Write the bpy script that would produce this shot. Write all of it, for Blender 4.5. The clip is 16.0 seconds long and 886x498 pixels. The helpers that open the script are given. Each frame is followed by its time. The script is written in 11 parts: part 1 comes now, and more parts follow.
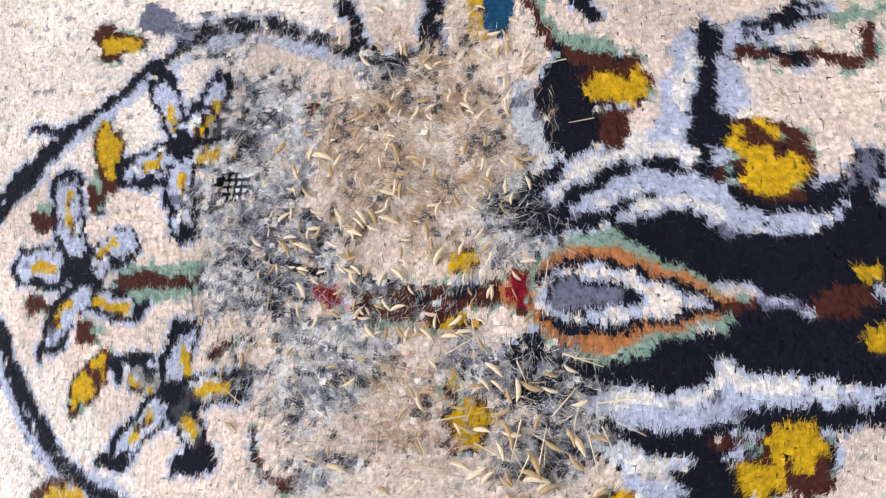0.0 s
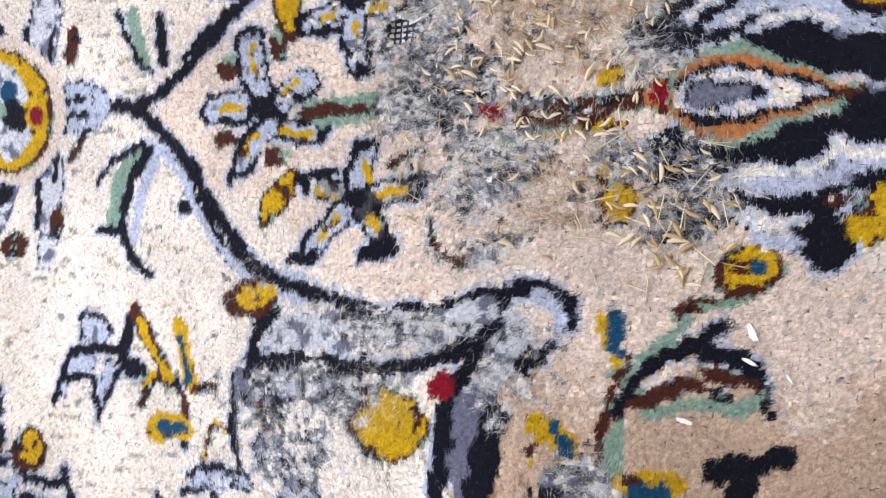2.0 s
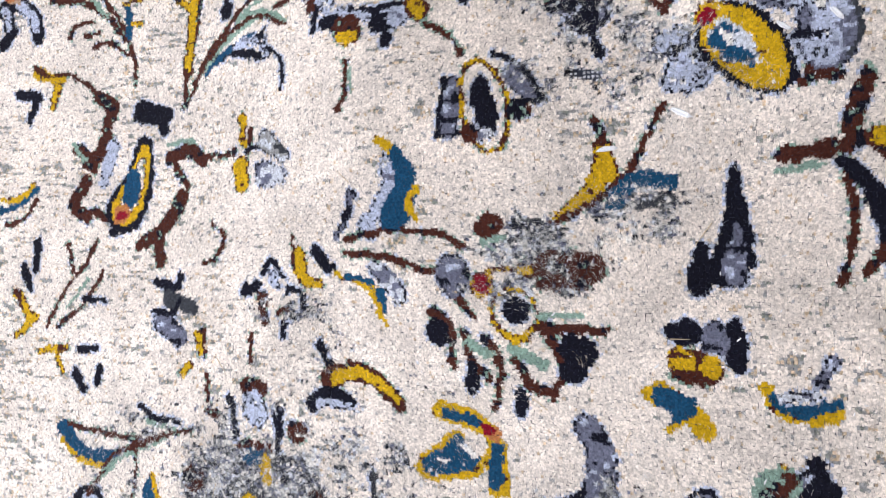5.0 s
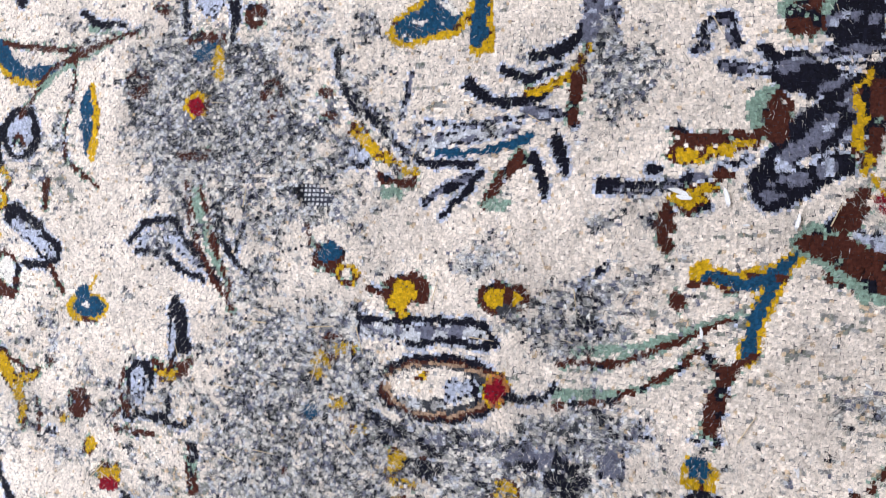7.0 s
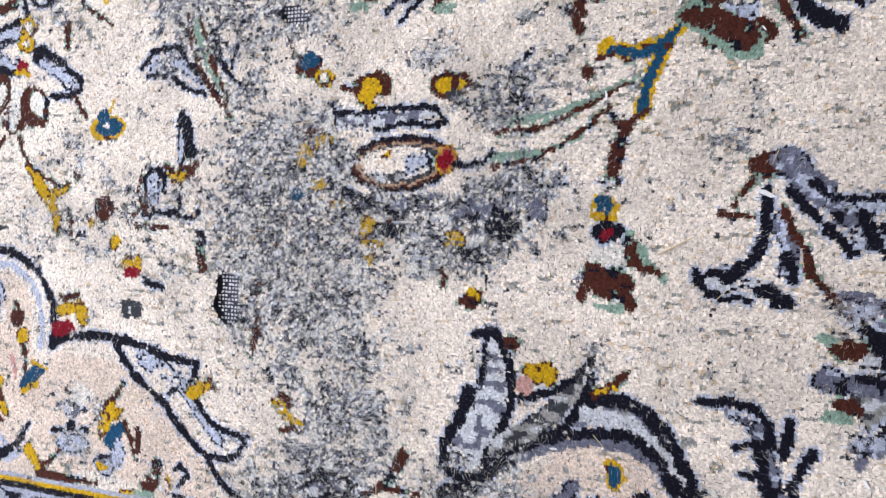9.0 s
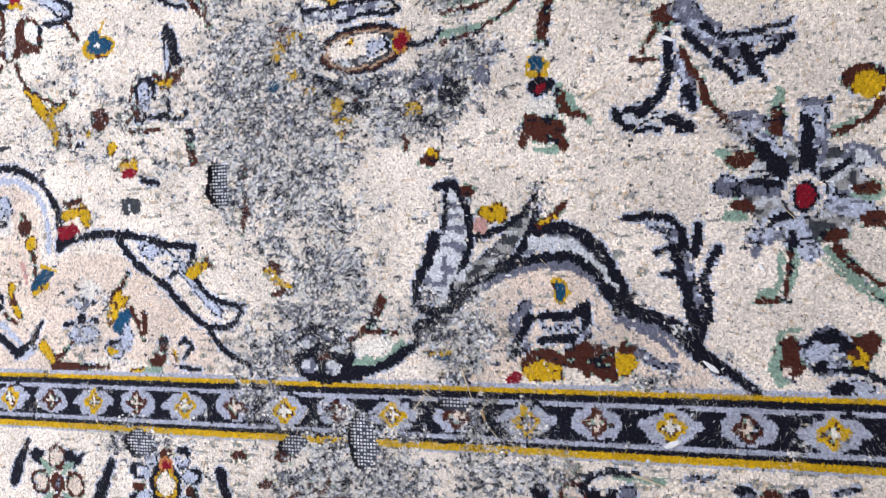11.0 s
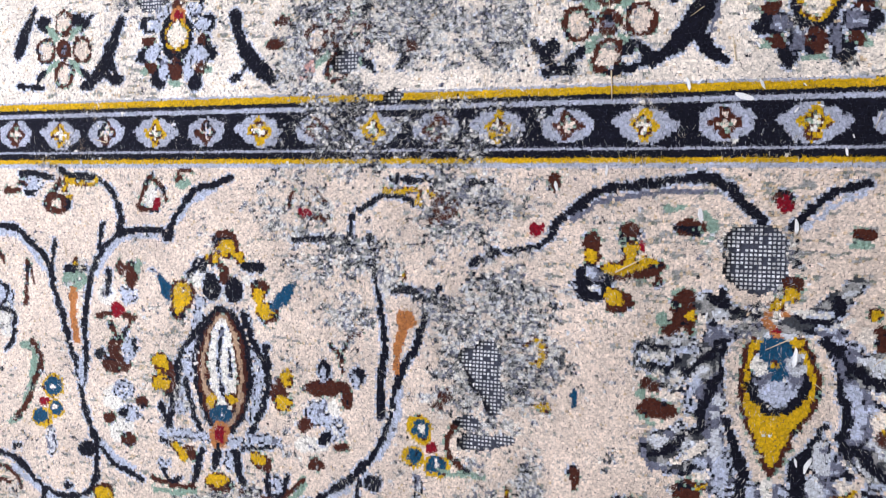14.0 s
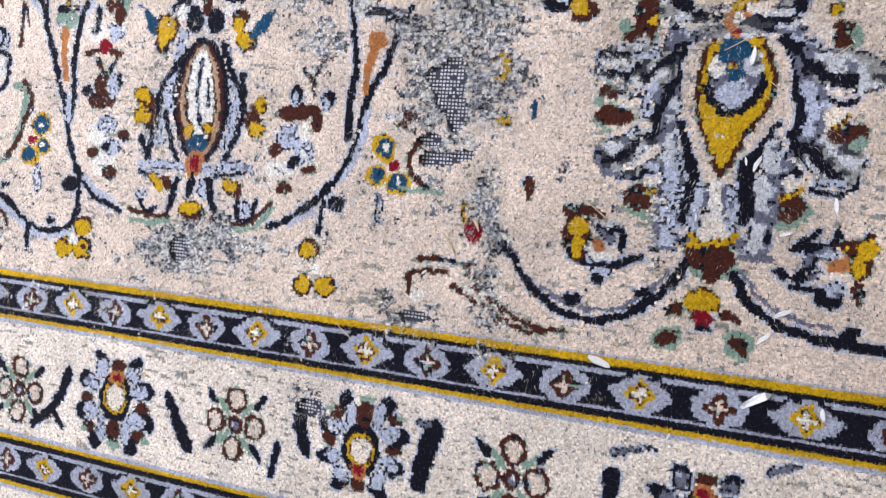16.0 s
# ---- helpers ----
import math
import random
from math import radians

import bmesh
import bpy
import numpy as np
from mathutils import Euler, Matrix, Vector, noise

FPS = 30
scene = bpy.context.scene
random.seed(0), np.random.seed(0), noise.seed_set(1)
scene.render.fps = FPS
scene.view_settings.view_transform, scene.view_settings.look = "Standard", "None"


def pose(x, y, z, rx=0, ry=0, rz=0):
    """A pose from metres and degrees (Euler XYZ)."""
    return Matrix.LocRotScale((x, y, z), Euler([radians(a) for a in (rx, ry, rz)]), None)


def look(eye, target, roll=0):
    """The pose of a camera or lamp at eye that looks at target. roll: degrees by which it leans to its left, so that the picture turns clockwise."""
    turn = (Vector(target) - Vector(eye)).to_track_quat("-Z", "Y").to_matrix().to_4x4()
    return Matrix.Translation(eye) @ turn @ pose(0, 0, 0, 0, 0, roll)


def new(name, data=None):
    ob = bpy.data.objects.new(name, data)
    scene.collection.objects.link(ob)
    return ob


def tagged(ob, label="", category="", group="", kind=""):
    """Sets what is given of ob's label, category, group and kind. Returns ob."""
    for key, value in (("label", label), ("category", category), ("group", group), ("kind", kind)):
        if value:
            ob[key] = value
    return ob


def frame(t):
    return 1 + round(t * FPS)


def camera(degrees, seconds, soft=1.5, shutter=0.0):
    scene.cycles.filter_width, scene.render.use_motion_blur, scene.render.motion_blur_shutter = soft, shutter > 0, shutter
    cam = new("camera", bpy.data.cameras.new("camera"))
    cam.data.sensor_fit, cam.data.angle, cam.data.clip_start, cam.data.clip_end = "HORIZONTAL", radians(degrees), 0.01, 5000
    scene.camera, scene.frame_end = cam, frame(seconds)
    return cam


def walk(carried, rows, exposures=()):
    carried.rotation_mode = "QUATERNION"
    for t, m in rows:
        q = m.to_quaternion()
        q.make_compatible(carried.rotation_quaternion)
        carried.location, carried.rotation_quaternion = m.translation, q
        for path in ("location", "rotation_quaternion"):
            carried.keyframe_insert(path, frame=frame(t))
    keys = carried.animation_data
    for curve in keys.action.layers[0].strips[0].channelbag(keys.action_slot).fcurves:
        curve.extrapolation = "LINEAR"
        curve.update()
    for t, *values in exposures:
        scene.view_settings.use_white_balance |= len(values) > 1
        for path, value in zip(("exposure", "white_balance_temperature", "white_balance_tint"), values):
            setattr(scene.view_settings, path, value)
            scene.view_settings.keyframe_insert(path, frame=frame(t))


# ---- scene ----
# A worn, wavy Persian rug on the floor of an assumed, unseen room; the camera glides over it.
cam = camera(70, 16.0, 1.2)
PATH = [
    (0, 0.2578, 0.8508, 0.1576, 2.972, 16.465, 0.876),
    (0.5, 0.2561, 0.8513, 0.1498, 2.869, 16.447, 1.209),
    (1, 0.2539, 0.8434, 0.1593, 3.127, 16.306, 1.552),
    (1.5, 0.2373, 0.8165, 0.1727, 2.269, 16.571, 1.542),
    (2, 0.2259, 0.7952, 0.2020, 1.978, 17.138, 1.353),
    (2.5, 0.1983, 0.7774, 0.2267, 1.855, 18.185, 0.855),
    (3, 0.1540, 0.7193, 0.2326, 1.274, 17.040, 0.310),
    (3.5, 0.1330, 0.6582, 0.2498, 1.412, 17.029, -0.723),
    (4, 0.1146, 0.6150, 0.3064, 2.101, 17.165, -0.833),
    (4.2, 0.1094, 0.5912, 0.3355, 2.238, 17.196, -0.833),
    (6.3, 0.0841, 0.3395, 0.2853, 3.591, 17.104, 1.776),
    (6.5, 0.0856, 0.3245, 0.2811, 3.163, 17.049, 2.083),
    (7, 0.0931, 0.2780, 0.2682, 2.921, 16.870, 3.348),
    (7.5, 0.1101, 0.2354, 0.2662, 2.479, 17.022, 4.188),
    (8, 0.1208, 0.2082, 0.2611, 1.090, 17.186, 4.140),
    (8.2, 0.1262, 0.1934, 0.2626, 0.568, 17.325, 3.967),
    (10.3, 0.1546, 0.1768, 0.4168, -0.607, 14.997, -1.078),
    (10.5, 0.1620, 0.1592, 0.3944, -0.564, 14.716, -1.372),
    (11, 0.1584, 0.1036, 0.3692, -0.894, 14.770, -1.673),
    (11.5, 0.1493, 0.0678, 0.3742, -0.627, 14.789, -1.190),
    (12, 0.1466, 0.0192, 0.3641, -0.643, 14.739, -0.602),
    (12.5, 0.1480, -0.0313, 0.3587, -0.650, 14.477, 0.013),
    (13, 0.1469, -0.0795, 0.3571, -0.627, 14.218, 0.686),
    (13.5, 0.1422, -0.1251, 0.3571, -0.611, 14.397, 1.332),
    (14, 0.1400, -0.1823, 0.3606, -0.903, 14.821, 1.625),
    (14.5, 0.1392, -0.2255, 0.3657, -1.167, 15.634, 1.830),
    (15, 0.1542, -0.2711, 0.3684, -1.326, 16.218, 2.476),
    (15.5, 0.1642, -0.3063, 0.3716, -1.116, 16.606, 3.835),
    (16, 0.1838, -0.3414, 0.3609, -0.712, 16.667, 5.600),
]
walk(cam, [(r[0], pose(*r[1:])) for r in PATH],
     [(0, 0.34), (1.5, 0.30), (4.2, -0.18), (6.3, -0.30), (10.5, -0.24), (13, -0.04), (16, 0.0)])

# ---- light ----
world = bpy.data.worlds.new("sky")
scene.world = world
world.use_nodes = True
sky = world.node_tree.nodes.new("ShaderNodeTexSky")
sky.sky_type, sky.sun_disc = "NISHITA", False
sky.sun_elevation, sky.sun_rotation = radians(40), radians(200)
world.node_tree.links.new(sky.outputs[0], world.node_tree.nodes["Background"].inputs[0])
world.node_tree.nodes["Background"].inputs[1].default_value = 0.12


def added_lamp(where, target, w, h, watts, colour):
    lamp = bpy.data.lights.new("added_lamp", "AREA")
    lamp.shape, lamp.size, lamp.size_y, lamp.energy, lamp.color = "RECTANGLE", w, h, watts, colour
    new("added_lamp", lamp).matrix_world = look(where, target)


# unseen lamp inside the room, added to brighten the rug from the left
added_lamp((-0.76, 0.34, 0.88), (0.05, 0.34, 0.0), 2.1, 0.8, 43, (0.88, 0.90, 1.0))
# unseen warm fill lamp, added at the north opening
added_lamp((0.6, 2.46, 1.3), (0.3, 0.3, 0.2), 1.4, 1.3, 12, (1.0, 0.88, 0.74))


# ---- materials ----
def yarn(name, rgb, spread=0.34, rough=0.92, sheen=0.05, stain=0.14):
    m = bpy.data.materials.new(name)
    m.use_nodes = True
    nt = m.node_tree
    n, ln = nt.nodes, nt.links
    b = n["Principled BSDF"]
    b.inputs["Roughness"].default_value = rough
    b.inputs["Sheen Weight"].default_value = sheen
    b.inputs["Specular IOR Level"].default_value = 0.12
    geo, co = n.new("ShaderNodeNewGeometry"), n.new("ShaderNodeTexCoord")
    fine, wide = n.new("ShaderNodeTexNoise"), n.new("ShaderNodeTexNoise")
    fine.inputs["Scale"].default_value, fine.inputs["Detail"].default_value = 900, 2
    wide.inputs["Scale"].default_value, wide.inputs["Detail"].default_value = 28, 4
    ln.new(co.outputs["Object"], fine.inputs["Vector"])
    ln.new(co.outputs["Object"], wide.inputs["Vector"])

    def ramp(src, lo, hi, a=0.0, z=1.0):
        r = n.new("ShaderNodeMapRange")
        r.inputs[1].default_value, r.inputs[2].default_value = a, z
        r.inputs[3].default_value, r.inputs[4].default_value = lo, hi
        ln.new(src, r.inputs[0])
        return r.outputs[0]

    def times(a, c):
        k = n.new("ShaderNodeMath")
        k.operation = "MULTIPLY"
        ln.new(a, k.inputs[0])
        ln.new(c, k.inputs[1])
        return k.outputs[0]

    v = times(ramp(geo.outputs["Random Per Island"], 1 - spread, 1 + spread * 0.45), ramp(fine.outputs[0], 0.70, 1.18, 0.3, 0.7))
    v = times(v, ramp(wide.outputs[0], 1 - stain, 1 + stain * 0.5, 0.35, 0.65))
    hsv = n.new("ShaderNodeHueSaturation")
    hsv.inputs["Color"].default_value = (*rgb, 1)
    ln.new(v, hsv.inputs["Value"])
    ln.new(hsv.outputs[0], b.inputs["Base Color"])
    return m


YARNS = {
    "IVORY": (0.88, 0.80, 0.72), "PEACH": (0.81, 0.69, 0.60), "NAVY": (0.008, 0.0085, 0.018), "BLUE": (0.52, 0.57, 0.71),
    "SLATE": (0.17, 0.18, 0.25), "GOLD": (0.64, 0.40, 0.012), "BROWN": (0.075, 0.022, 0.015), "MINT": (0.27, 0.40, 0.33),
    "TEAL": (0.012, 0.075, 0.16), "RED": (0.25, 0.008, 0.022), "ORANGE": (0.50, 0.20, 0.07), "WHITE": (0.86, 0.83, 0.78),
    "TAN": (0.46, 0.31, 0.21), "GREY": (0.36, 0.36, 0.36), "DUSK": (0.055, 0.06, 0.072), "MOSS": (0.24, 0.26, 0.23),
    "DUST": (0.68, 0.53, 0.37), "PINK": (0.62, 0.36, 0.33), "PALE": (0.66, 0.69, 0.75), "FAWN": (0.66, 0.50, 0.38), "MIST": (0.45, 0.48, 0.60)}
YARN_NAMES = list(YARNS)
IVORY, PEACH, NAVY, BLUE, SLATE, GOLD, BROWN, MINT, TEAL, RED, ORANGE, WHITE, TAN, GREY, DUSK, MOSS, DUST, PINK, PALE, FAWN, MIST = range(len(YARN_NAMES))
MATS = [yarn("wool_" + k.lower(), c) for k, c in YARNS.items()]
FOUNDATION = yarn("cotton_foundation_dark", (0.055, 0.06, 0.085), 0.2)
COTTON = yarn("cotton_knot", (0.62, 0.64, 0.68), 0.3)
HUSK = yarn("dry_husk", (0.40, 0.28, 0.15), 0.35, 0.6, 0.0)
HUSK_PALE = yarn("pale_husk", (0.66, 0.54, 0.37), 0.3, 0.6, 0.0)
FLECK = yarn("white_fleck", (0.85, 0.86, 0.88), 0.1, 0.5, 0.0)
PLASTER = yarn("wall_plaster", (0.74, 0.72, 0.68), 0.02, 0.9, 0.0, 0.05)
BOARD = yarn("floor_board", (0.30, 0.19, 0.11), 0.05, 0.5, 0.0, 0.2)


# ---- the room, unseen: added to close the scene and bounce light ----
def part(name, bm, material, parent=None, label=""):
    me = bpy.data.meshes.new(name)
    bm.to_mesh(me)
    bm.free()
    me.materials.append(material)
    ob = new(name, me)
    ob.parent = parent
    return tagged(ob, label)


def slab(bm, x0, x1, y0, y1, z0, z1):
    r = bmesh.ops.create_cube(bm, size=1)
    for v in r["verts"]:
        v.co = ((x0 + x1) / 2 + v.co.x * (x1 - x0), (y0 + y1) / 2 + v.co.y * (y1 - y0), (z0 + z1) / 2 + v.co.z * (z1 - z0))


def box(name, material, *boxes):
    bm = bmesh.new()
    for b in boxes:
        slab(bm, *b)
    return part(name, bm, material)


X0, X1, Y0, Y1, TOP, BASE = -1.1, 2.3, -2.0, 2.5, 2.5, -0.045
tagged(box("floor", BOARD, (X0 - 0.2, X1 + 0.2, Y0 - 0.2, Y1 + 0.2, BASE - 0.1, BASE)), "brown wooden floor under the rug", "floor", kind="structure")
tagged(box("ceiling", PLASTER, (X0 - 0.2, X1 + 0.2, Y0 - 0.2, Y1 + 0.2, TOP, TOP + 0.1)), "unseen plain white plaster ceiling, added to bounce light", "ceiling", kind="structure")
tagged(box("unseen_wall_west", PLASTER, (X0 - 0.2, X0, Y0, Y1, BASE, 0.9), (X0 - 0.2, X0, Y0, Y1, 2.2, TOP),
           (X0 - 0.2, X0, Y0, -0.75, 0.9, 2.2), (X0 - 0.2, X0, 1.25, Y1, 0.9, 2.2)), "unseen white plaster wall with an opening, added for the light", "wall", kind="structure")
tagged(box("unseen_wall_north", PLASTER, (X0 - 0.2, X1 + 0.2, Y1, Y1 + 0.2, BASE, 0.65), (X0 - 0.2, X1 + 0.2, Y1, Y1 + 0.2, 1.95, TOP),
           (X0 - 0.2, -0.1, Y1, Y1 + 0.2, 0.65, 1.95), (1.3, X1 + 0.2, Y1, Y1 + 0.2, 0.65, 1.95)), "unseen white plaster wall with an opening, added for the light", "wall", kind="structure")
tagged(box("unseen_wall_east", PLASTER, (X1, X1 + 0.2, Y0, Y1, BASE, TOP)), "unseen plain white plaster wall, added to bounce light", "wall", kind="structure")
tagged(box("unseen_wall_south", PLASTER, (X0 - 0.2, X1 + 0.2, Y0 - 0.2, Y0, BASE, TOP)), "unseen plain white plaster wall, added to bounce light", "wall", kind="structure")

# ---- the rug: its waves, its knots and the yarns tied into them ----
WAVES = [(-0.2, 0.56, -0.0064), (0.08, 0.56, -0.0006), (0.2, 0.56, -0.0124), (0.32, 0.56, -0.0017), (-0.2, 0.66, -0.0146), (-0.06, 0.66, 0.0249), (0.08, 0.66, -0.0179), (0.2, 0.66, 0.0355), (0.32, 0.66, -0.0211), (-0.06, 0.76, -0.021), (0.2, 0.76, 0.0095), (0.32, 0.76, -0.0162), (-0.06, 0.86, -0.0148), (0.08, 0.86, 0.017), (0.2, 0.86, -0.0144), (0.32, 0.86, 0.0274), (-0.06, 0.96, 0.0101), (0.08, 0.96, -0.0188), (0.2, 0.96, 0.0063), (0.32, 0.96, -0.0227)]


def relief(x, y):
    z = 0 * x
    for a, b, h in WAVES:
        z = z + h * np.exp(-((x - a) ** 2 + (y - b) ** 2) / (2 * 0.085 ** 2))
    return z


KNOT = 0.14                                   # centimetres
GX, GY = np.arange(-38.0, 36.0, KNOT), np.arange(-62.0, 104.0, KNOT)
NX, NY = len(GX), len(GY)
KX, KY = np.meshgrid(GX, GY)
rng = np.random.default_rng(7)
# hand-knotted rows wander a little
OWNER = np.zeros((NY, NX), np.int32)
COLOUR = np.full((NY, NX), IVORY, np.int16)
SHAPES = []                                   # name, motif number
MOTIFS = []
LABELS = {}


def soft_noise(seed, cells, across=0.0):
    r = np.random.default_rng(seed)
    n1, n2 = max(2, int(NY * KNOT / cells) + 2), max(2, int(NX * KNOT / (across or cells)) + 2)
    g = r.random((n1, n2))
    a, b = np.linspace(0, n1 - 1.001, NY), np.linspace(0, n2 - 1.001, NX)
    i, j = a.astype(int), b.astype(int)
    u, v = (a - i)[:, None], (b - j)[None]
    u, v = u * u * (3 - 2 * u), v * v * (3 - 2 * v)
    return (g[i][:, j] * (1 - u) + g[i + 1][:, j] * u) * (1 - v) + (g[i][:, j + 1] * (1 - u) + g[i + 1][:, j + 1] * u) * v


# the pattern steps from knot to knot, and the rows wander a little
WX = KX + (soft_noise(31, 0.36) - 0.5) * 0.24 + 0.06 * np.sin(KY * 0.9 + 2 * np.sin(KX * 0.31))
WY = KY + (soft_noise(32, 0.36) - 0.5) * 0.24 + 0.08 * np.sin(KX * 0.8 + 2 * np.sin(KY * 0.27))


def motif(name, label=""):
    MOTIFS.append(name)
    if label:
        LABELS[len(MOTIFS) - 1] = label


def window(x0, x1, y0, y1):
    i0, i1 = np.searchsorted(GY, (y0 - 0.4, y1 + 0.4))
    j0, j1 = np.searchsorted(GX, (x0 - 0.4, x1 + 0.4))
    return slice(i0, i1), slice(j0, j1)


def dye(name, colour, cut, inside):
    SHAPES.append((name, len(MOTIFS) - 1))
    OWNER[cut][inside] = len(SHAPES) - 1
    COLOUR[cut][inside] = colour


def oval(name, colour, c, rx, ry, turn=0):
    r = max(rx, ry)
    cut = window(c[0] - r, c[0] + r, c[1] - r, c[1] + r)
    a = radians(turn)
    x, y = WX[cut] - c[0], WY[cut] - c[1]
    u, v = x * math.cos(a) + y * math.sin(a), y * math.cos(a) - x * math.sin(a)
    dye(name, colour, cut, (u / max(rx, 0.14)) ** 2 + (v / max(ry, 0.14)) ** 2 < 1)


def spline(pts, steps=10):
    p = np.array(pts, float)
    if len(p) < 3:
        return np.linspace(p[0], p[-1], steps + 1)
    q = np.vstack([2 * p[0] - p[1], p, 2 * p[-1] - p[-2]])
    out = []
    for i in range(1, len(q) - 2):
        for s in np.arange(steps) / steps:
            out.append(0.5 * (2 * q[i] + (q[i + 1] - q[i - 1]) * s + (2 * q[i - 1] - 5 * q[i] + 4 * q[i + 1] - q[i + 2]) * s * s
                              + (3 * q[i] - q[i - 1] - 3 * q[i + 1] + q[i + 2]) * s ** 3))
    return np.array(out + [p[-1]])


def ribbon(name, colour, line, widths):
    pad = widths.max()
    cut = window(line[:, 0].min() - pad, line[:, 0].max() + pad, line[:, 1].min() - pad, line[:, 1].max() + pad)
    x, y = WX[cut], WY[cut]
    hit = np.zeros(x.shape, bool)
    for (a, b), (wa, wb) in zip(zip(line[:-1], line[1:]), zip(widths[:-1], widths[1:])):
        d = b - a
        s = np.clip(((x - a[0]) * d[0] + (y - a[1]) * d[1]) / (d @ d + 1e-9), 0, 1)
        hit |= (x - a[0] - s * d[0]) ** 2 + (y - a[1] - s * d[1]) ** 2 < (np.maximum(wa + (wb - wa) * s, 0.22) / 2) ** 2
    dye(name, colour, cut, hit)


def stroke(name, colour, w0, w1, *pts):
    line = spline(pts)
    ribbon(name, colour, line, np.linspace(w0, w1, len(line)))


def leaf(name, colour, a, b, width, bend=0.0):
    a, b = np.array(a), np.array(b)
    d = b - a
    side = np.array((-d[1], d[0])) / (np.hypot(*d) + 1e-9)
    line = spline([a, (a + b) / 2 + side * bend, b], 8)
    s = np.linspace(0, 1, len(line))
    ribbon(name, colour, line, width * np.sin(np.pi * (0.08 + 0.88 * s)) ** 0.8)


def band(name, colour, y0, y1, x0=-40, x1=40):
    cut = window(x0, x1, y0, y1)
    dye(name, colour, cut, (KY[cut] >= y0) & (KY[cut] < y1) & (KX[cut] >= x0) & (KX[cut] < x1))


def guard(top, bottom, golds, first):
    """A narrow guard stripe: gold edges, navy rails, arched navy tracery and a row of crosses; first: the kind of the first cross."""
    mid, half = (top + bottom) / 2, (top - bottom) / 2
    motif("guard_stripe", "narrow blue and navy guard stripe with crosses")
    band("guard_stripe", NAVY, bottom - 0.16, top + 0.16)
    band("blue_edge", MIST, top + 0.1, top + 0.36)
    band("blue_edge", MIST, bottom - 0.36, bottom - 0.1)
    band("gold_line", GOLD, top - 0.16, top + 0.16)
    band("gold_line", GOLD, bottom - 0.16, bottom + 0.16)
    band("blue_line", MIST, top - 0.80, top - 0.56)
    band("blue_line", MIST, bottom + 0.50, bottom + 0.74)
    for k, x in enumerate(golds):
        oval("lozenge", MIST, (x, mid), 1.42, 0.98)
        if (k + first) % 2 == 0:
            oval("lozenge", MIST, (x, mid + 0.05), 1.75, 0.55)
            for s in (-1, 1):
                stroke("dash", NAVY, 0.24, 0.24, (x + s * 0.45, mid + 0.98), (x + s * 1.0, mid + 0.84), (x + s * 1.35, mid + 0.5))
    for k, x in enumerate(golds):
        motif("cross")
        c, g = (BROWN, PEACH) if (k + first) % 2 else (GOLD, WHITE)
        oval("cross", c, (x, mid), 0.86, 0.42)
        oval("arm", c, (x, mid), 0.42, 0.90)
        oval("arm", c, (x, mid), 0.58, 0.58)
        w = 0.42 if (k + first) % 2 else 0.34
        stroke("cross_heart", g, 0.2, 0.2, (x - w, mid), (x + w, mid))
        stroke("cross_heart", g, 0.2, 0.2, (x, mid - w), (x, mid + w))


def ring_rosette(c, k=1.0):
    """A rosette of four small rings round a fifth, with leaves between."""
    motif("rosette", "small pink and brown rosette with green leaves")
    oval("heart", BROWN, c, 0.62 * k, 0.72 * k)
    oval("heart", SLATE, c, 0.26 * k, 0.3 * k)
    for dx, dy in ((0, 1.8), (0, -1.8), (1.55, 0), (-1.55, 0)):
        p = (c[0] + dx * k, c[1] + dy * k)
        oval("petal_edge", BROWN, p, 0.85 * k, 0.95 * k)
        oval("petal", PEACH, p, 0.55 * k, 0.65 * k)
    for dx in (-1, 1):
        for dy in (-1, 1):
            leaf("leaf", MINT, (c[0] + dx * 0.5 * k, c[1] + dy * 0.7 * k), (c[0] + dx * 1.5 * k, c[1] + dy * 1.7 * k), 0.5 * k)
            leaf("leaf", NAVY, (c[0] + dx * 1.5 * k, c[1] + dy * 1.3 * k), (c[0] + dx * 2.3 * k, c[1] + dy * 2.2 * k), 0.55 * k)


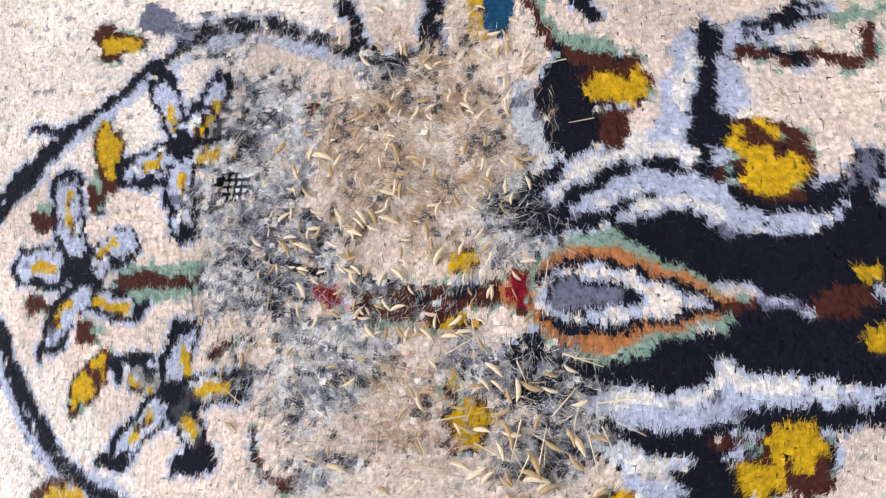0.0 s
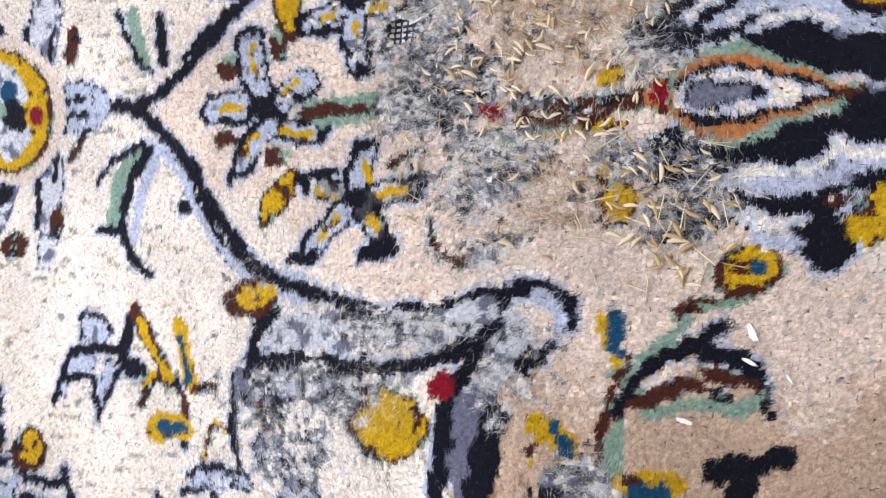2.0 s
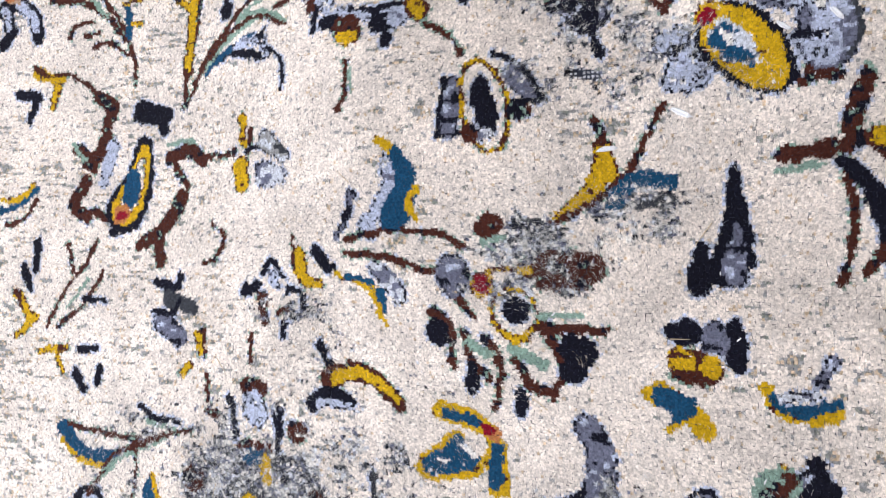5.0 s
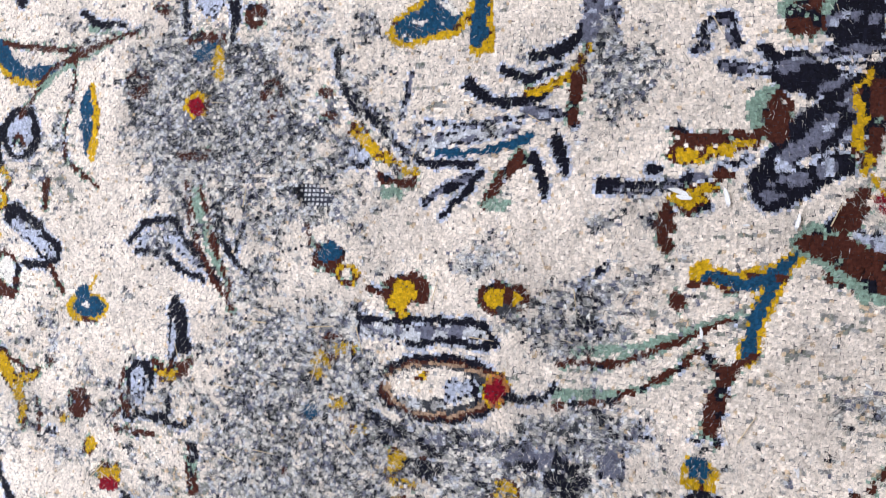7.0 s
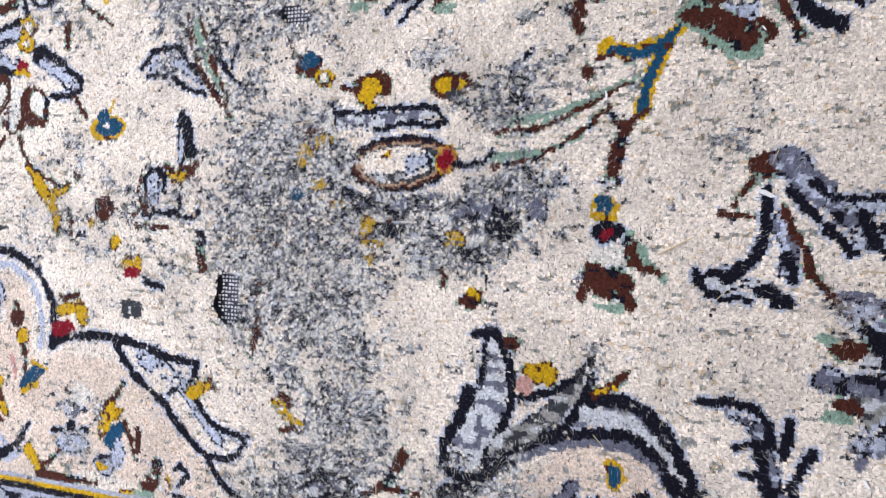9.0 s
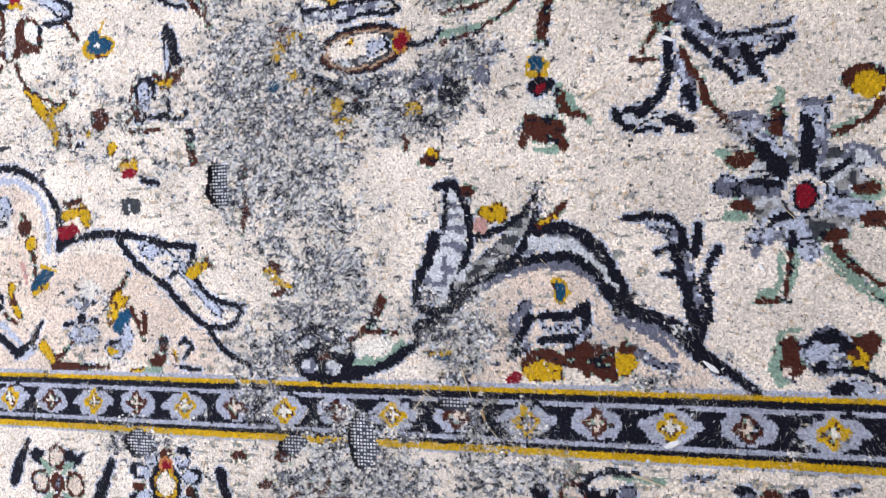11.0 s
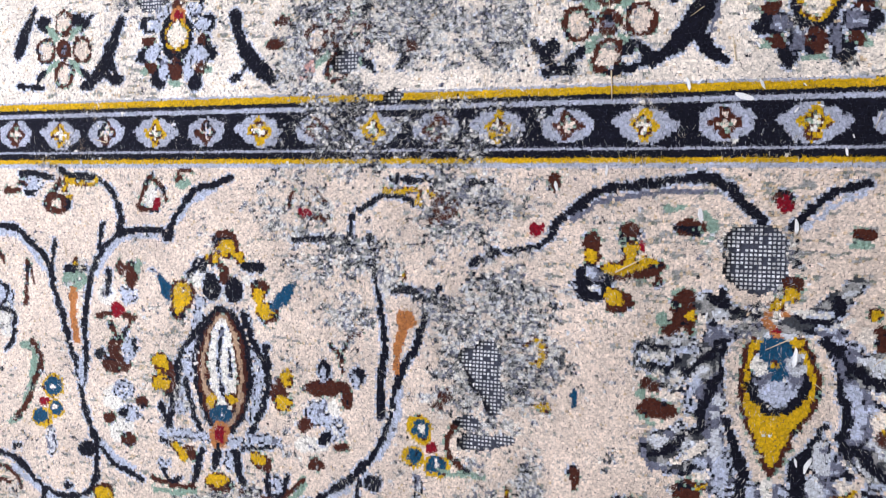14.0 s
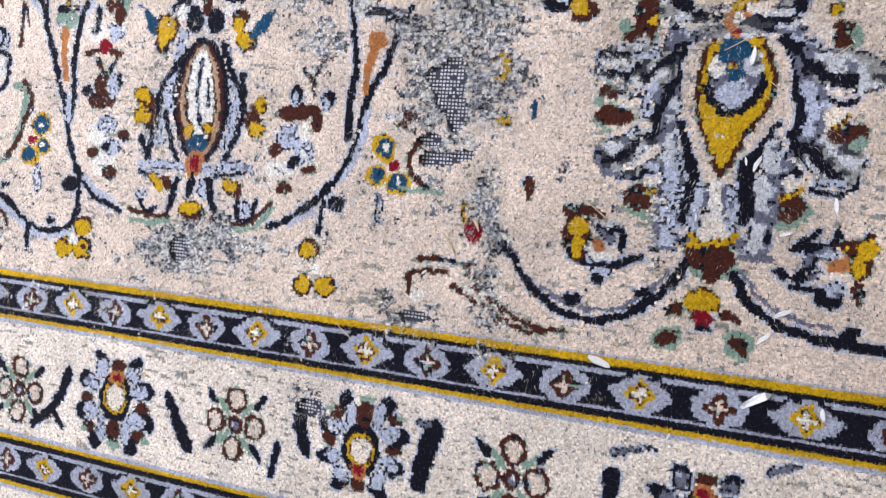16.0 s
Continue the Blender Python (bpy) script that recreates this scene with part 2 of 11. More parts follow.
def small_palmette(c, k=1.0, up=1, body=SLATE):
    """A flower with a gold-rimmed ivory heart, a red crown and paired slate petals."""
    motif("palmette", "small slate and navy palmette with a gold-rimmed heart")

    def at(name, colour, dx, dy, rx, ry, turn=0):
        oval(name, colour, (c[0] + dx * k, c[1] + dy * k * up), rx * k, ry * k, turn * up)

    at("back", NAVY, 0, 0, 1.75, 2.3)
    for s in (-1, 1):
        for dx, dy, rx, ry, turn in ((1.8, 3.2, 0.95, 0.6, 40), (3.0, 1.1, 1.2, 0.75, 20), (3.1, -1.5, 1.2, 0.85, -15), (1.9, -4.0, 0.75, 0.9, 0)):
            at("petal_edge", NAVY, s * dx, dy, rx, ry, s * turn)
        at("bud", BROWN, s * 3.0, -0.35, 0.75, 0.5)
        at("bud", BROWN, s * 2.7, -2.9, 0.65, 0.55)
        at("bud_edge", MINT, s * 3.4, -3.2, 0.45, 0.28)
        at("petal", body, s * 1.75, 2.4, 0.75, 0.85, s * 40)
        at("petal", body, s * 2.5, 0.9, 0.95, 0.62, s * 15)
        at("petal", body, s * 2.45, -1.6, 0.9, 0.75, s * -20)
        at("petal", body, s * 1.3, -2.9, 0.55, 1.15)
    at("base", BROWN, 0, -3.1, 0.75, 1.15)
    at("base_edge", MINT, 0, -4.3, 0.9, 0.25)
    at("crown_bud", BROWN, 0, 3.0, 0.8, 0.6)
    at("crown_edge", ORANGE, 0, 1.75, 0.8, 0.85)
    at("crown", RED, 0, 1.7, 0.52, 0.42)
    at("rim", GOLD, 0, -0.05, 1.3, 1.5)
    at("heart", IVORY, 0, 0, 0.98, 1.15)


def fan(c, rx, ry, count, size, a0, a1, edge, body, fat=0.75):
    """Small outlined leaves set round an oval, pointing outwards."""
    for i in range(count):
        a = radians(a0 + (a1 - a0) * i / max(1, count - 1))
        p, q = (c[0] + rx * math.cos(a), c[1] + ry * math.sin(a)), (c[0] + (rx + size) * math.cos(a), c[1] + (ry + size) * math.sin(a))
        leaf("petal_edge", edge, p, q, size * fat)
        leaf("petal", body, p, ((p[0] + q[0] * 3) / 4, (p[1] + q[1] * 3) / 4), size * fat * 0.48)


def scatter(kind, c, rx, ry, count, lo, hi, seed):
    r = random.Random(seed)
    for _ in range(count):
        a, d = r.uniform(0, 6.28), math.sqrt(r.random())
        loose(kind, (c[0] + rx * d * math.cos(a), c[1] + ry * d * math.sin(a)), r.uniform(lo, hi), r.uniform(0, 360))


WEAR = {k: np.zeros((NY, NX)) for k in ("grey", "bare", "dust")}
NOISE = 0.5 * soft_noise(3, 1.1) + 0.3 * soft_noise(4, 2.7) + 0.2 * soft_noise(5, 0.5)


def wear(kind, c, rx, ry, turn, strength):
    a = radians(turn)
    x, y = KX - c[0], KY - c[1]
    u, v = x * math.cos(a) + y * math.sin(a), y * math.cos(a) - x * math.sin(a)
    w = strength * np.clip(1.5 - 1.15 * np.sqrt((u / rx) ** 2 + (v / ry) ** 2), 0, 1)
    WEAR[kind] = np.maximum(WEAR[kind], w)


def spare(c, r, k=1.0):
    """A spot that has kept its pile."""
    WEAR["grey"] *= 1 - k * np.exp(-((KX - c[0]) ** 2 + (KY - c[1]) ** 2) / (r * r))


LOOSE = []


def loose(kind, c, length, turn):
    LOOSE.append((kind, c, length, turn))


# ---- the design, in centimetres on the rug ----
motif("field_ground", "ivory wool ground of the rug's field")
band("field_ground", IVORY, -70, 110)
motif('medallion_ground')
stroke('medallion_ground', PEACH, 1.66, 2.91, (3.57, 85.56), (5.75, 85.37), (7.75, 84.88))
stroke('medallion_ground', PEACH, 6.07, 6.93, (7.73, 85.10), (10.70, 85.12), (13.34, 85.38))
stroke('medallion_ground', PEACH, 10.34, 9.50, (15.13, 83.70), (18.53, 84.52), (22.86, 84.65))
stroke('medallion_ground', PEACH, 9.59, 7.94, (22.05, 83.63), (25.20, 84.16), (28.94, 84.25))
stroke('medallion_ground', PEACH, 4.79, 5.83, (21.85, 76.87), (23.72, 77.28), (25.97, 78.32))
stroke('medallion_ground', PEACH, 5.56, 4.47, (22.68, 74.06), (25.25, 75.43), (29.15, 77.18))
stroke('medallion_ground', PEACH, 4.63, 3.98, (25.26, 74.49), (29.26, 74.64))
stroke('medallion_ground', PEACH, 5.40, 4.28, (16.05, 89.86), (21.18, 90.32), (25.57, 90.67))
stroke('medallion_ground', PEACH, 4.10, 3.24, (22.66, 92.56), (26.92, 92.93), (31.31, 92.28))
stroke('medallion_ground', PEACH, 2.42, 2.78, (29.82, 89.41), (31.08, 89.30))
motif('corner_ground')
stroke('corner_ground', PEACH, 2.31, 2.07, (18.97, 72.55), (19.03, 69.74), (19.31, 66.99), (20.30, 64.79))
stroke('corner_ground', PEACH, 3.50, 3.42, (20.60, 72.41), (20.79, 68.74), (20.90, 66.05))
motif('medallion_outline')
stroke('medallion_outline', NAVY, 0.38, 0.44, (5.47, 87.56), (6.89, 88.60), (8.21, 89.49), (9.65, 90.45), (11.03, 91.49), (12.41, 92.31), (13.23, 92.45))
stroke('outline_spur', NAVY, 0.41, 0.31, (6.72, 89.77), (7.82, 89.61))
stroke('outline_lining', BLUE, 0.36, 0.32, (6.57, 87.56), (7.89, 88.65), (9.30, 89.90), (10.90, 90.93), (12.49, 91.74))
stroke('medallion_outline', NAVY, 0.53, 0.49, (12.69, 92.62), (14.23, 92.68), (15.82, 92.47), (16.98, 92.03), (18.44, 91.55), (19.83, 91.17), (20.73, 91.49))
stroke('outline_arm', NAVY, 0.46, 0.38, (17.86, 93.14), (18.22, 92.42), (18.43, 91.72))
stroke('outline_arm', NAVY, 0.56, 0.49, (20.59, 92.81), (20.54, 92.00), (20.41, 91.19))
stroke('outline_lining', BLUE, 0.36, 0.32, (13.26, 92.19), (14.87, 92.16), (16.63, 91.75), (17.93, 91.26))
stroke('medallion_outline', NAVY, 0.56, 0.54, (6.18, 82.02), (7.15, 80.85), (8.06, 79.90), (9.44, 79.06), (10.93, 78.62))
stroke('outline_lining', BLUE, 0.32, 0.25, (6.76, 82.24), (7.85, 80.92), (9.13, 79.86), (10.65, 79.22), (12.04, 78.78))
stroke('outline_smear', SLATE, 0.85, 0.61, (10.96, 93.42), (12.36, 92.69))
motif('bracket_leaf')
stroke('leaf_edge', BROWN, 0.97, 0.65, (9.20, 93.02), (10.17, 92.73))
oval('bracket_leaf', BROWN, (9.67, 92.29), 0.48, 0.34, 158)
stroke('leaf_body', GOLD, 0.65, 0.42, (9.50, 92.60), (10.75, 92.57))
motif('gold_leaf')
oval('gold_leaf', BROWN, (10.08, 88.74), 1.25, 0.55, 111)
oval('leaf_body', GOLD, (9.99, 88.96), 1.02, 0.38, 110)
motif('gold_leaf')
oval('gold_leaf', BROWN, (10.26, 81.88), 1.19, 0.50, 54)
oval('leaf_body', GOLD, (10.19, 81.93), 0.93, 0.38, 57)
motif('five_petal_flower')
stroke('petal_edge', NAVY, 1.32, 1.27, (8.51, 87.69), (8.76, 86.59), (9.26, 85.69))
stroke('petal_edge', NAVY, 1.12, 1.07, (9.71, 85.08), (10.52, 85.61), (11.30, 86.04))
stroke('petal_edge', NAVY, 1.33, 1.26, (7.11, 85.14), (8.52, 85.12))
stroke('petal_edge', NAVY, 1.02, 1.04, (10.11, 84.66), (9.18, 83.95), (8.69, 83.06))
stroke('petal_edge', NAVY, 0.88, 0.85, (10.72, 84.33), (11.79, 84.19))
stroke('petal', BLUE, 0.94, 0.90, (8.52, 87.60), (8.80, 86.59), (9.23, 85.87))
stroke('petal', BLUE, 0.79, 0.85, (10.23, 85.35), (10.69, 85.87), (11.18, 86.13))
stroke('petal', BLUE, 0.88, 0.93, (7.23, 85.18), (8.39, 85.16))
stroke('petal', BLUE, 0.67, 0.62, (9.82, 84.39), (9.11, 83.60), (8.68, 83.15))
stroke('petal', BLUE, 0.54, 0.52, (10.72, 84.33), (11.49, 84.10))
stroke('petal_heart', GOLD, 0.25, 0.25, (8.64, 87.50), (8.71, 86.86), (9.04, 86.32))
stroke('petal_heart', GOLD, 0.32, 0.31, (10.28, 85.69), (10.77, 86.04))
stroke('petal_heart', GOLD, 0.35, 0.34, (7.56, 85.15), (8.52, 85.16))
stroke('petal_heart', GOLD, 0.24, 0.25, (9.34, 84.12), (8.71, 83.50))
stroke('petal_heart', GOLD, 0.27, 0.19, (10.45, 84.32), (11.39, 84.09))
oval('flower_heart', NAVY, (9.63, 85.13), 0.61, 0.48, 166)
stroke('petal_tip', NAVY, 0.30, 0.26, (8.20, 82.86), (8.14, 82.25))
motif('side_leaf')
oval('side_leaf', BROWN, (7.57, 86.61), 0.57, 0.36, 171)
oval('leaf_edge', MINT, (7.68, 87.16), 0.46, 0.18, 176)
oval('side_leaf', BROWN, (9.81, 87.38), 0.63, 0.35, 106)
oval('side_leaf', BROWN, (7.93, 83.99), 0.62, 0.32, 180)
oval('side_leaf', BROWN, (10.07, 83.38), 0.41, 0.36, 162)
oval('leaf_edge', MINT, (10.57, 83.48), 0.31, 0.17, 180)
oval('leaf_edge', MINT, (9.80, 87.83), 0.25, 0.20, 141)
motif('five_petal_flower')
stroke('petal_edge', NAVY, 0.93, 1.02, (12.63, 89.35), (12.06, 90.38), (11.74, 91.05))
stroke('petal_edge', NAVY, 0.96, 0.96, (12.83, 89.34), (13.43, 90.11), (13.85, 90.71))
stroke('petal_edge', NAVY, 0.91, 0.87, (13.20, 88.87), (14.19, 88.74), (14.85, 88.80))
stroke('petal_edge', NAVY, 1.10, 1.02, (12.86, 88.45), (12.96, 87.40), (13.24, 86.54))
stroke('petal_edge', NAVY, 0.97, 1.00, (12.30, 88.82), (11.33, 88.41), (10.81, 88.34))
stroke('petal', BLUE, 0.63, 0.61, (12.43, 89.54), (12.07, 90.29), (11.79, 90.77))
stroke('petal', BLUE, 0.62, 0.58, (13.01, 89.51), (13.43, 90.11), (13.67, 90.54))
stroke('petal', GREY, 0.56, 0.52, (13.41, 88.74), (14.29, 88.74))
stroke('petal', BLUE, 0.76, 0.62, (12.87, 88.36), (12.93, 87.57), (13.18, 86.71))
stroke('petal', BLUE, 0.66, 0.60, (12.21, 88.74), (11.52, 88.50), (11.02, 88.33))
stroke('petal_heart', GOLD, 0.24, 0.24, (12.29, 89.54), (12.01, 90.38))
stroke('petal_heart', GOLD, 0.31, 0.27, (13.25, 89.49), (13.71, 90.18))
stroke('petal_heart', GOLD, 0.30, 0.26, (13.43, 88.64), (14.46, 88.60))
stroke('petal_heart', GOLD, 0.26, 0.22, (12.90, 88.18), (13.00, 87.48))
stroke('petal_heart', GOLD, 0.31, 0.27, (11.50, 88.41), (12.08, 88.62))
oval('flower_heart', NAVY, (12.72, 88.98), 0.48, 0.40, 142)
stroke('petal_tip', NAVY, 0.26, 0.22, (13.24, 86.54), (13.12, 86.04))
stroke('petal_tip', NAVY, 0.30, 0.28, (12.44, 87.93), (10.99, 87.89))
motif('side_leaf')
oval('side_leaf', BROWN, (13.79, 87.47), 0.35, 0.27, 166)
oval('side_leaf', BROWN, (16.08, 90.55), 0.35, 0.29, -176)
oval('side_leaf', BROWN, (16.92, 89.98), 0.30, 0.23, 162)
motif('five_petal_flower')
stroke('petal_edge', NAVY, 0.97, 0.97, (13.31, 81.85), (13.40, 82.64), (13.58, 83.43))
stroke('petal_edge', NAVY, 0.96, 0.88, (13.63, 81.64), (14.81, 81.87), (15.51, 81.99))
stroke('petal_edge', NAVY, 0.97, 1.02, (13.17, 81.45), (12.46, 80.69), (11.91, 80.01))
stroke('petal_edge', NAVY, 0.93, 0.88, (13.56, 81.40), (14.32, 80.71), (14.66, 80.15))
stroke('petal_edge', NAVY, 0.94, 0.92, (13.02, 81.83), (12.17, 82.17), (11.52, 82.38))
stroke('petal', BLUE, 0.62, 0.59, (13.48, 82.33), (13.62, 83.12))
stroke('petal', GREY, 0.61, 0.56, (14.09, 81.75), (15.25, 81.97))
stroke('petal', BLUE, 0.70, 0.65, (12.91, 81.12), (12.38, 80.53), (12.02, 80.03))
stroke('petal', GREY, 0.61, 0.56, (13.78, 81.19), (14.33, 80.63))
stroke('petal', GREY, 0.60, 0.55, (12.72, 81.89), (11.76, 82.15))
stroke('petal_heart', GOLD, 0.28, 0.24, (13.67, 82.81), (13.86, 82.35))
stroke('petal_heart', GOLD, 0.30, 0.26, (14.18, 81.75), (15.08, 81.89))
stroke('petal_heart', GOLD, 0.28, 0.25, (12.72, 81.03), (12.20, 80.28))
stroke('petal_heart', GOLD, 0.24, 0.23, (13.95, 81.05), (14.44, 80.49))
stroke('petal_heart', GOLD, 0.29, 0.25, (11.78, 82.04), (12.58, 81.72))
oval('flower_heart', NAVY, (13.34, 81.62), 0.50, 0.34, -179)
stroke('petal_tip', NAVY, 0.42, 0.32, (11.08, 79.52), (12.15, 79.73))
stroke('petal_tip', NAVY, 0.44, 0.36, (13.77, 79.76), (14.96, 79.96))
stroke('petal_tip', NAVY, 0.34, 0.29, (11.16, 82.68), (12.60, 82.79))
motif('side_leaf')
stroke('side_leaf', BROWN, 0.27, 0.23, (14.50, 82.85), (15.10, 83.18))
stroke('side_curl', BROWN, 0.22, 0.18, (16.26, 80.87), (16.40, 80.16), (16.98, 79.73), (17.40, 79.70))
motif('axis_stem')
stroke('axis_stem', MINT, 1.12, 0.97, (11.68, 84.94), (14.23, 84.89))
stroke('stem_heart', BROWN, 0.64, 0.51, (11.37, 84.93), (12.29, 84.95))
stroke('stem_heart', BROWN, 0.37, 0.31, (12.40, 84.86), (14.23, 84.89))
stroke('axis_stem', SLATE, 1.04, 0.96, (14.42, 84.90), (16.05, 84.84), (17.61, 84.79))
stroke('stem_shade', NAVY, 0.31, 0.30, (14.80, 84.82), (16.24, 84.77))
oval('axis_bud', PINK, (18.13, 84.57), 0.73, 0.33, -180)
oval('axis_bud', RED, (17.89, 84.52), 0.40, 0.21, 180)
stroke('axis_stem', BROWN, 0.68, 0.57, (18.95, 84.52), (22.61, 84.67))
stroke('leaf', MINT, 0.41, 0.36, (17.87, 83.81), (19.79, 83.95))
stroke('stem_shade', BROWN, 0.25, 0.24, (18.99, 84.07), (20.55, 84.19))
motif('ray_petal')
oval('ray_ground', NAVY, (24.29, 89.30), 0.87, 1.63, -4)
stroke('ray_ground', NAVY, 1.85, 1.39, (23.68, 87.00), (25.58, 87.23), (26.85, 87.72), (27.95, 88.34))
stroke('ray_ground', NAVY, 0.84, 0.71, (27.52, 90.90), (27.31, 89.07), (27.34, 87.83))
stroke('ray_ground', NAVY, 1.55, 1.42, (26.22, 86.13), (28.02, 85.86), (30.89, 85.62))
stroke('ray_ground', NAVY, 1.87, 1.41, (23.76, 82.87), (26.21, 83.01), (27.99, 83.36), (30.87, 83.74))
stroke('ray_ground', NAVY, 1.41, 1.33, (25.09, 81.65), (26.81, 81.40), (27.52, 80.21))
stroke('ray_ground', NAVY, 0.77, 0.66, (27.41, 82.08), (29.11, 82.27), (30.88, 82.45))
stroke('ray_ground', NAVY, 0.74, 0.57, (28.04, 87.01), (29.38, 86.85), (30.25, 87.20))
stroke('ray_petal', PALE, 0.78, 0.64, (23.13, 89.69), (23.43, 88.03))
stroke('ray_petal', WHITE, 0.35, 0.28, (23.66, 88.04), (24.16, 87.99))
stroke('ray_petal', BLUE, 0.51, 0.74, (24.23, 87.53), (25.31, 88.13), (26.61, 88.51))
stroke('ray_petal', BLUE, 0.66, 0.55, (26.68, 88.61), (26.92, 89.81), (27.17, 91.00))
stroke('ray_tip', WHITE, 0.34, 0.34, (23.88, 87.05), (24.51, 87.66), (25.58, 88.03), (26.86, 88.21), (27.03, 87.93))
stroke('ray_tip', WHITE, 0.34, 0.30, (27.05, 89.43), (27.32, 90.72))
stroke('ray_petal', BLUE, 0.58, 0.61, (24.73, 86.89), (25.84, 87.33), (27.09, 87.36), (27.71, 86.87), (28.02, 86.34))
stroke('ray_tip', WHITE, 0.24, 0.35, (25.42, 86.63), (26.22, 86.91), (27.09, 86.94), (27.58, 86.58))
stroke('ray_petal', BLUE, 0.22, 0.18, (28.03, 86.63), (29.15, 86.53), (30.08, 86.49))
stroke('ray_tip', WHITE, 0.34, 0.27, (27.98, 86.32), (29.15, 86.28), (30.15, 86.32))
stroke('ray_petal', PALE, 0.44, 0.36, (27.84, 86.32), (28.20, 85.78))
stroke('ray_petal', BLUE, 0.43, 0.46, (28.20, 91.26), (27.99, 89.99), (28.23, 89.27))
oval('dot', BLUE, (24.52, 86.70), 0.12, 0.11, -1)
oval('dot', BLUE, (25.32, 86.46), 0.13, 0.18, 0)
stroke('ray_petal', BLUE, 0.59, 0.73, (24.88, 82.26), (26.21, 82.06), (27.17, 82.16), (28.33, 82.64))
stroke('ray_tip', WHITE, 0.41, 0.40, (25.54, 82.56), (27.17, 82.61), (27.94, 83.16), (28.45, 83.80))
stroke('ray_tip', WHITE, 0.43, 0.31, (28.22, 82.93), (29.32, 82.87), (30.52, 82.76))
stroke('ray_petal', BLUE, 0.31, 0.24, (28.33, 82.54), (29.32, 82.63), (30.59, 82.53))
stroke('ray_petal', PALE, 0.65, 0.56, (24.31, 81.88), (25.49, 81.27))
stroke('ray_tip', WHITE, 0.45, 0.37, (25.82, 81.02), (26.96, 80.99))
stroke('ray_petal', BLUE, 0.55, 0.49, (25.89, 80.54), (26.69, 80.33))
motif('gold_bloom')
oval('bloom_edge', BROWN, (25.52, 89.94), 0.86, 0.79, -5)
oval('bloom_edge', BROWN, (25.39, 88.81), 0.37, 0.60, -3)
oval('gold_bloom', GOLD, (25.30, 89.78), 0.54, 0.44, -5)
oval('gold_bloom', GOLD, (25.97, 89.78), 0.29, 0.52, -5)
stroke('bloom_gap', BLUE, 0.25, 0.22, (25.09, 89.36), (25.71, 89.34))
motif('gold_bloom')
oval('bloom_edge', BROWN, (28.77, 87.84), 1.03, 0.80, -51)
oval('gold_bloom', GOLD, (28.40, 88.39), 0.53, 0.56, -3)
oval('gold_bloom', GOLD, (28.83, 87.61), 0.63, 0.52, -2)
oval('bloom_edge', BROWN, (27.93, 87.67), 0.40, 0.21, -2)
oval('bloom_gap', BLUE, (27.82, 88.05), 0.31, 0.19, -3)
motif('gold_bloom')
oval('bloom_edge', BROWN, (29.11, 81.15), 0.84, 0.81, 5)
oval('gold_bloom', GOLD, (29.13, 81.62), 0.64, 0.47, 4)
oval('gold_bloom', GOLD, (28.44, 80.79), 0.55, 0.55, 5)
oval('gold_bloom', GOLD, (29.33, 81.17), 0.26, 0.27, 5)
oval('bloom_heart', BROWN, (28.82, 81.25), 0.16, 0.15, 4)
oval('bloom_edge', BROWN, (27.87, 81.54), 0.44, 0.17, 4)
oval('bloom_gap', BLUE, (28.01, 81.25), 0.35, 0.11, 4)
motif('red_knot')
oval('red_knot', GOLD, (23.35, 84.65), 0.64, 0.55, -179)
oval('knot_edge', ORANGE, (23.35, 84.65), 0.59, 0.47, -179)
oval('knot_heart', RED, (23.32, 84.65), 0.45, 0.44, -179)
oval('gold_side', GOLD, (21.70, 85.54), 0.51, 0.32, 179)
oval('gold_side', GOLD, (21.47, 83.94), 0.83, 0.20, -178)
oval('gold_side', BROWN, (21.16, 84.21), 0.51, 0.20, -179)
motif('almond')
oval('almond', MINT, (24.94, 84.70), 1.57, 1.49, -170)
stroke('almond', MINT, 2.95, 0.36, (25.07, 84.70), (26.59, 84.72), (28.12, 84.61))
oval('almond_ring', ORANGE, (24.88, 84.69), 1.45, 1.26, -176)
stroke('almond_ring', ORANGE, 2.48, 0.24, (25.01, 84.70), (26.59, 84.72), (28.00, 84.63))
oval('almond_ring', NAVY, (24.88, 84.69), 1.37, 0.94, -178)
stroke('almond_ring', NAVY, 1.88, 0.24, (25.01, 84.70), (26.59, 84.72), (27.89, 84.65))
oval('almond_body', IVORY, (24.88, 84.69), 1.31, 0.70, -178)
stroke('almond_body', IVORY, 1.43, 0.17, (25.01, 84.70), (26.46, 84.72), (27.60, 84.67))
stroke('almond_tongue', NAVY, 1.02, 0.26, (24.41, 84.68), (25.07, 84.70), (25.97, 84.72))
stroke('almond_heart', SLATE, 0.81, 0.31, (24.28, 84.68), (24.94, 84.70), (25.53, 84.71))
stroke('almond_tip', BROWN, 0.22, 0.17, (27.89, 84.60), (28.34, 84.61))
stroke('almond_tip', MINT, 0.24, 0.17, (27.77, 84.22), (28.12, 84.36))
stroke('ray_ground', NAVY, 1.19, 1.64, (28.36, 85.74), (29.56, 85.37), (30.90, 85.86))
stroke('ray_ground', NAVY, 1.29, 1.30, (28.45, 83.88), (29.65, 83.81), (30.87, 83.98))
stroke('ray', SLATE, 0.26, 0.23, (28.57, 84.62), (29.55, 84.65))
oval('ray_heart', BROWN, (30.18, 84.66), 0.56, 0.36, -177)
oval('ray_heart', GOLD, (30.66, 85.27), 0.31, 0.24, -176)
oval('ray_heart', GOLD, (30.69, 83.85), 0.28, 0.24, 82)
motif('gold_bloom')
oval('gold_bloom', BROWN, (21.87, 81.42), 0.67, 0.57, 88)
oval('bloom', GOLD, (22.01, 81.56), 0.59, 0.51, 87)
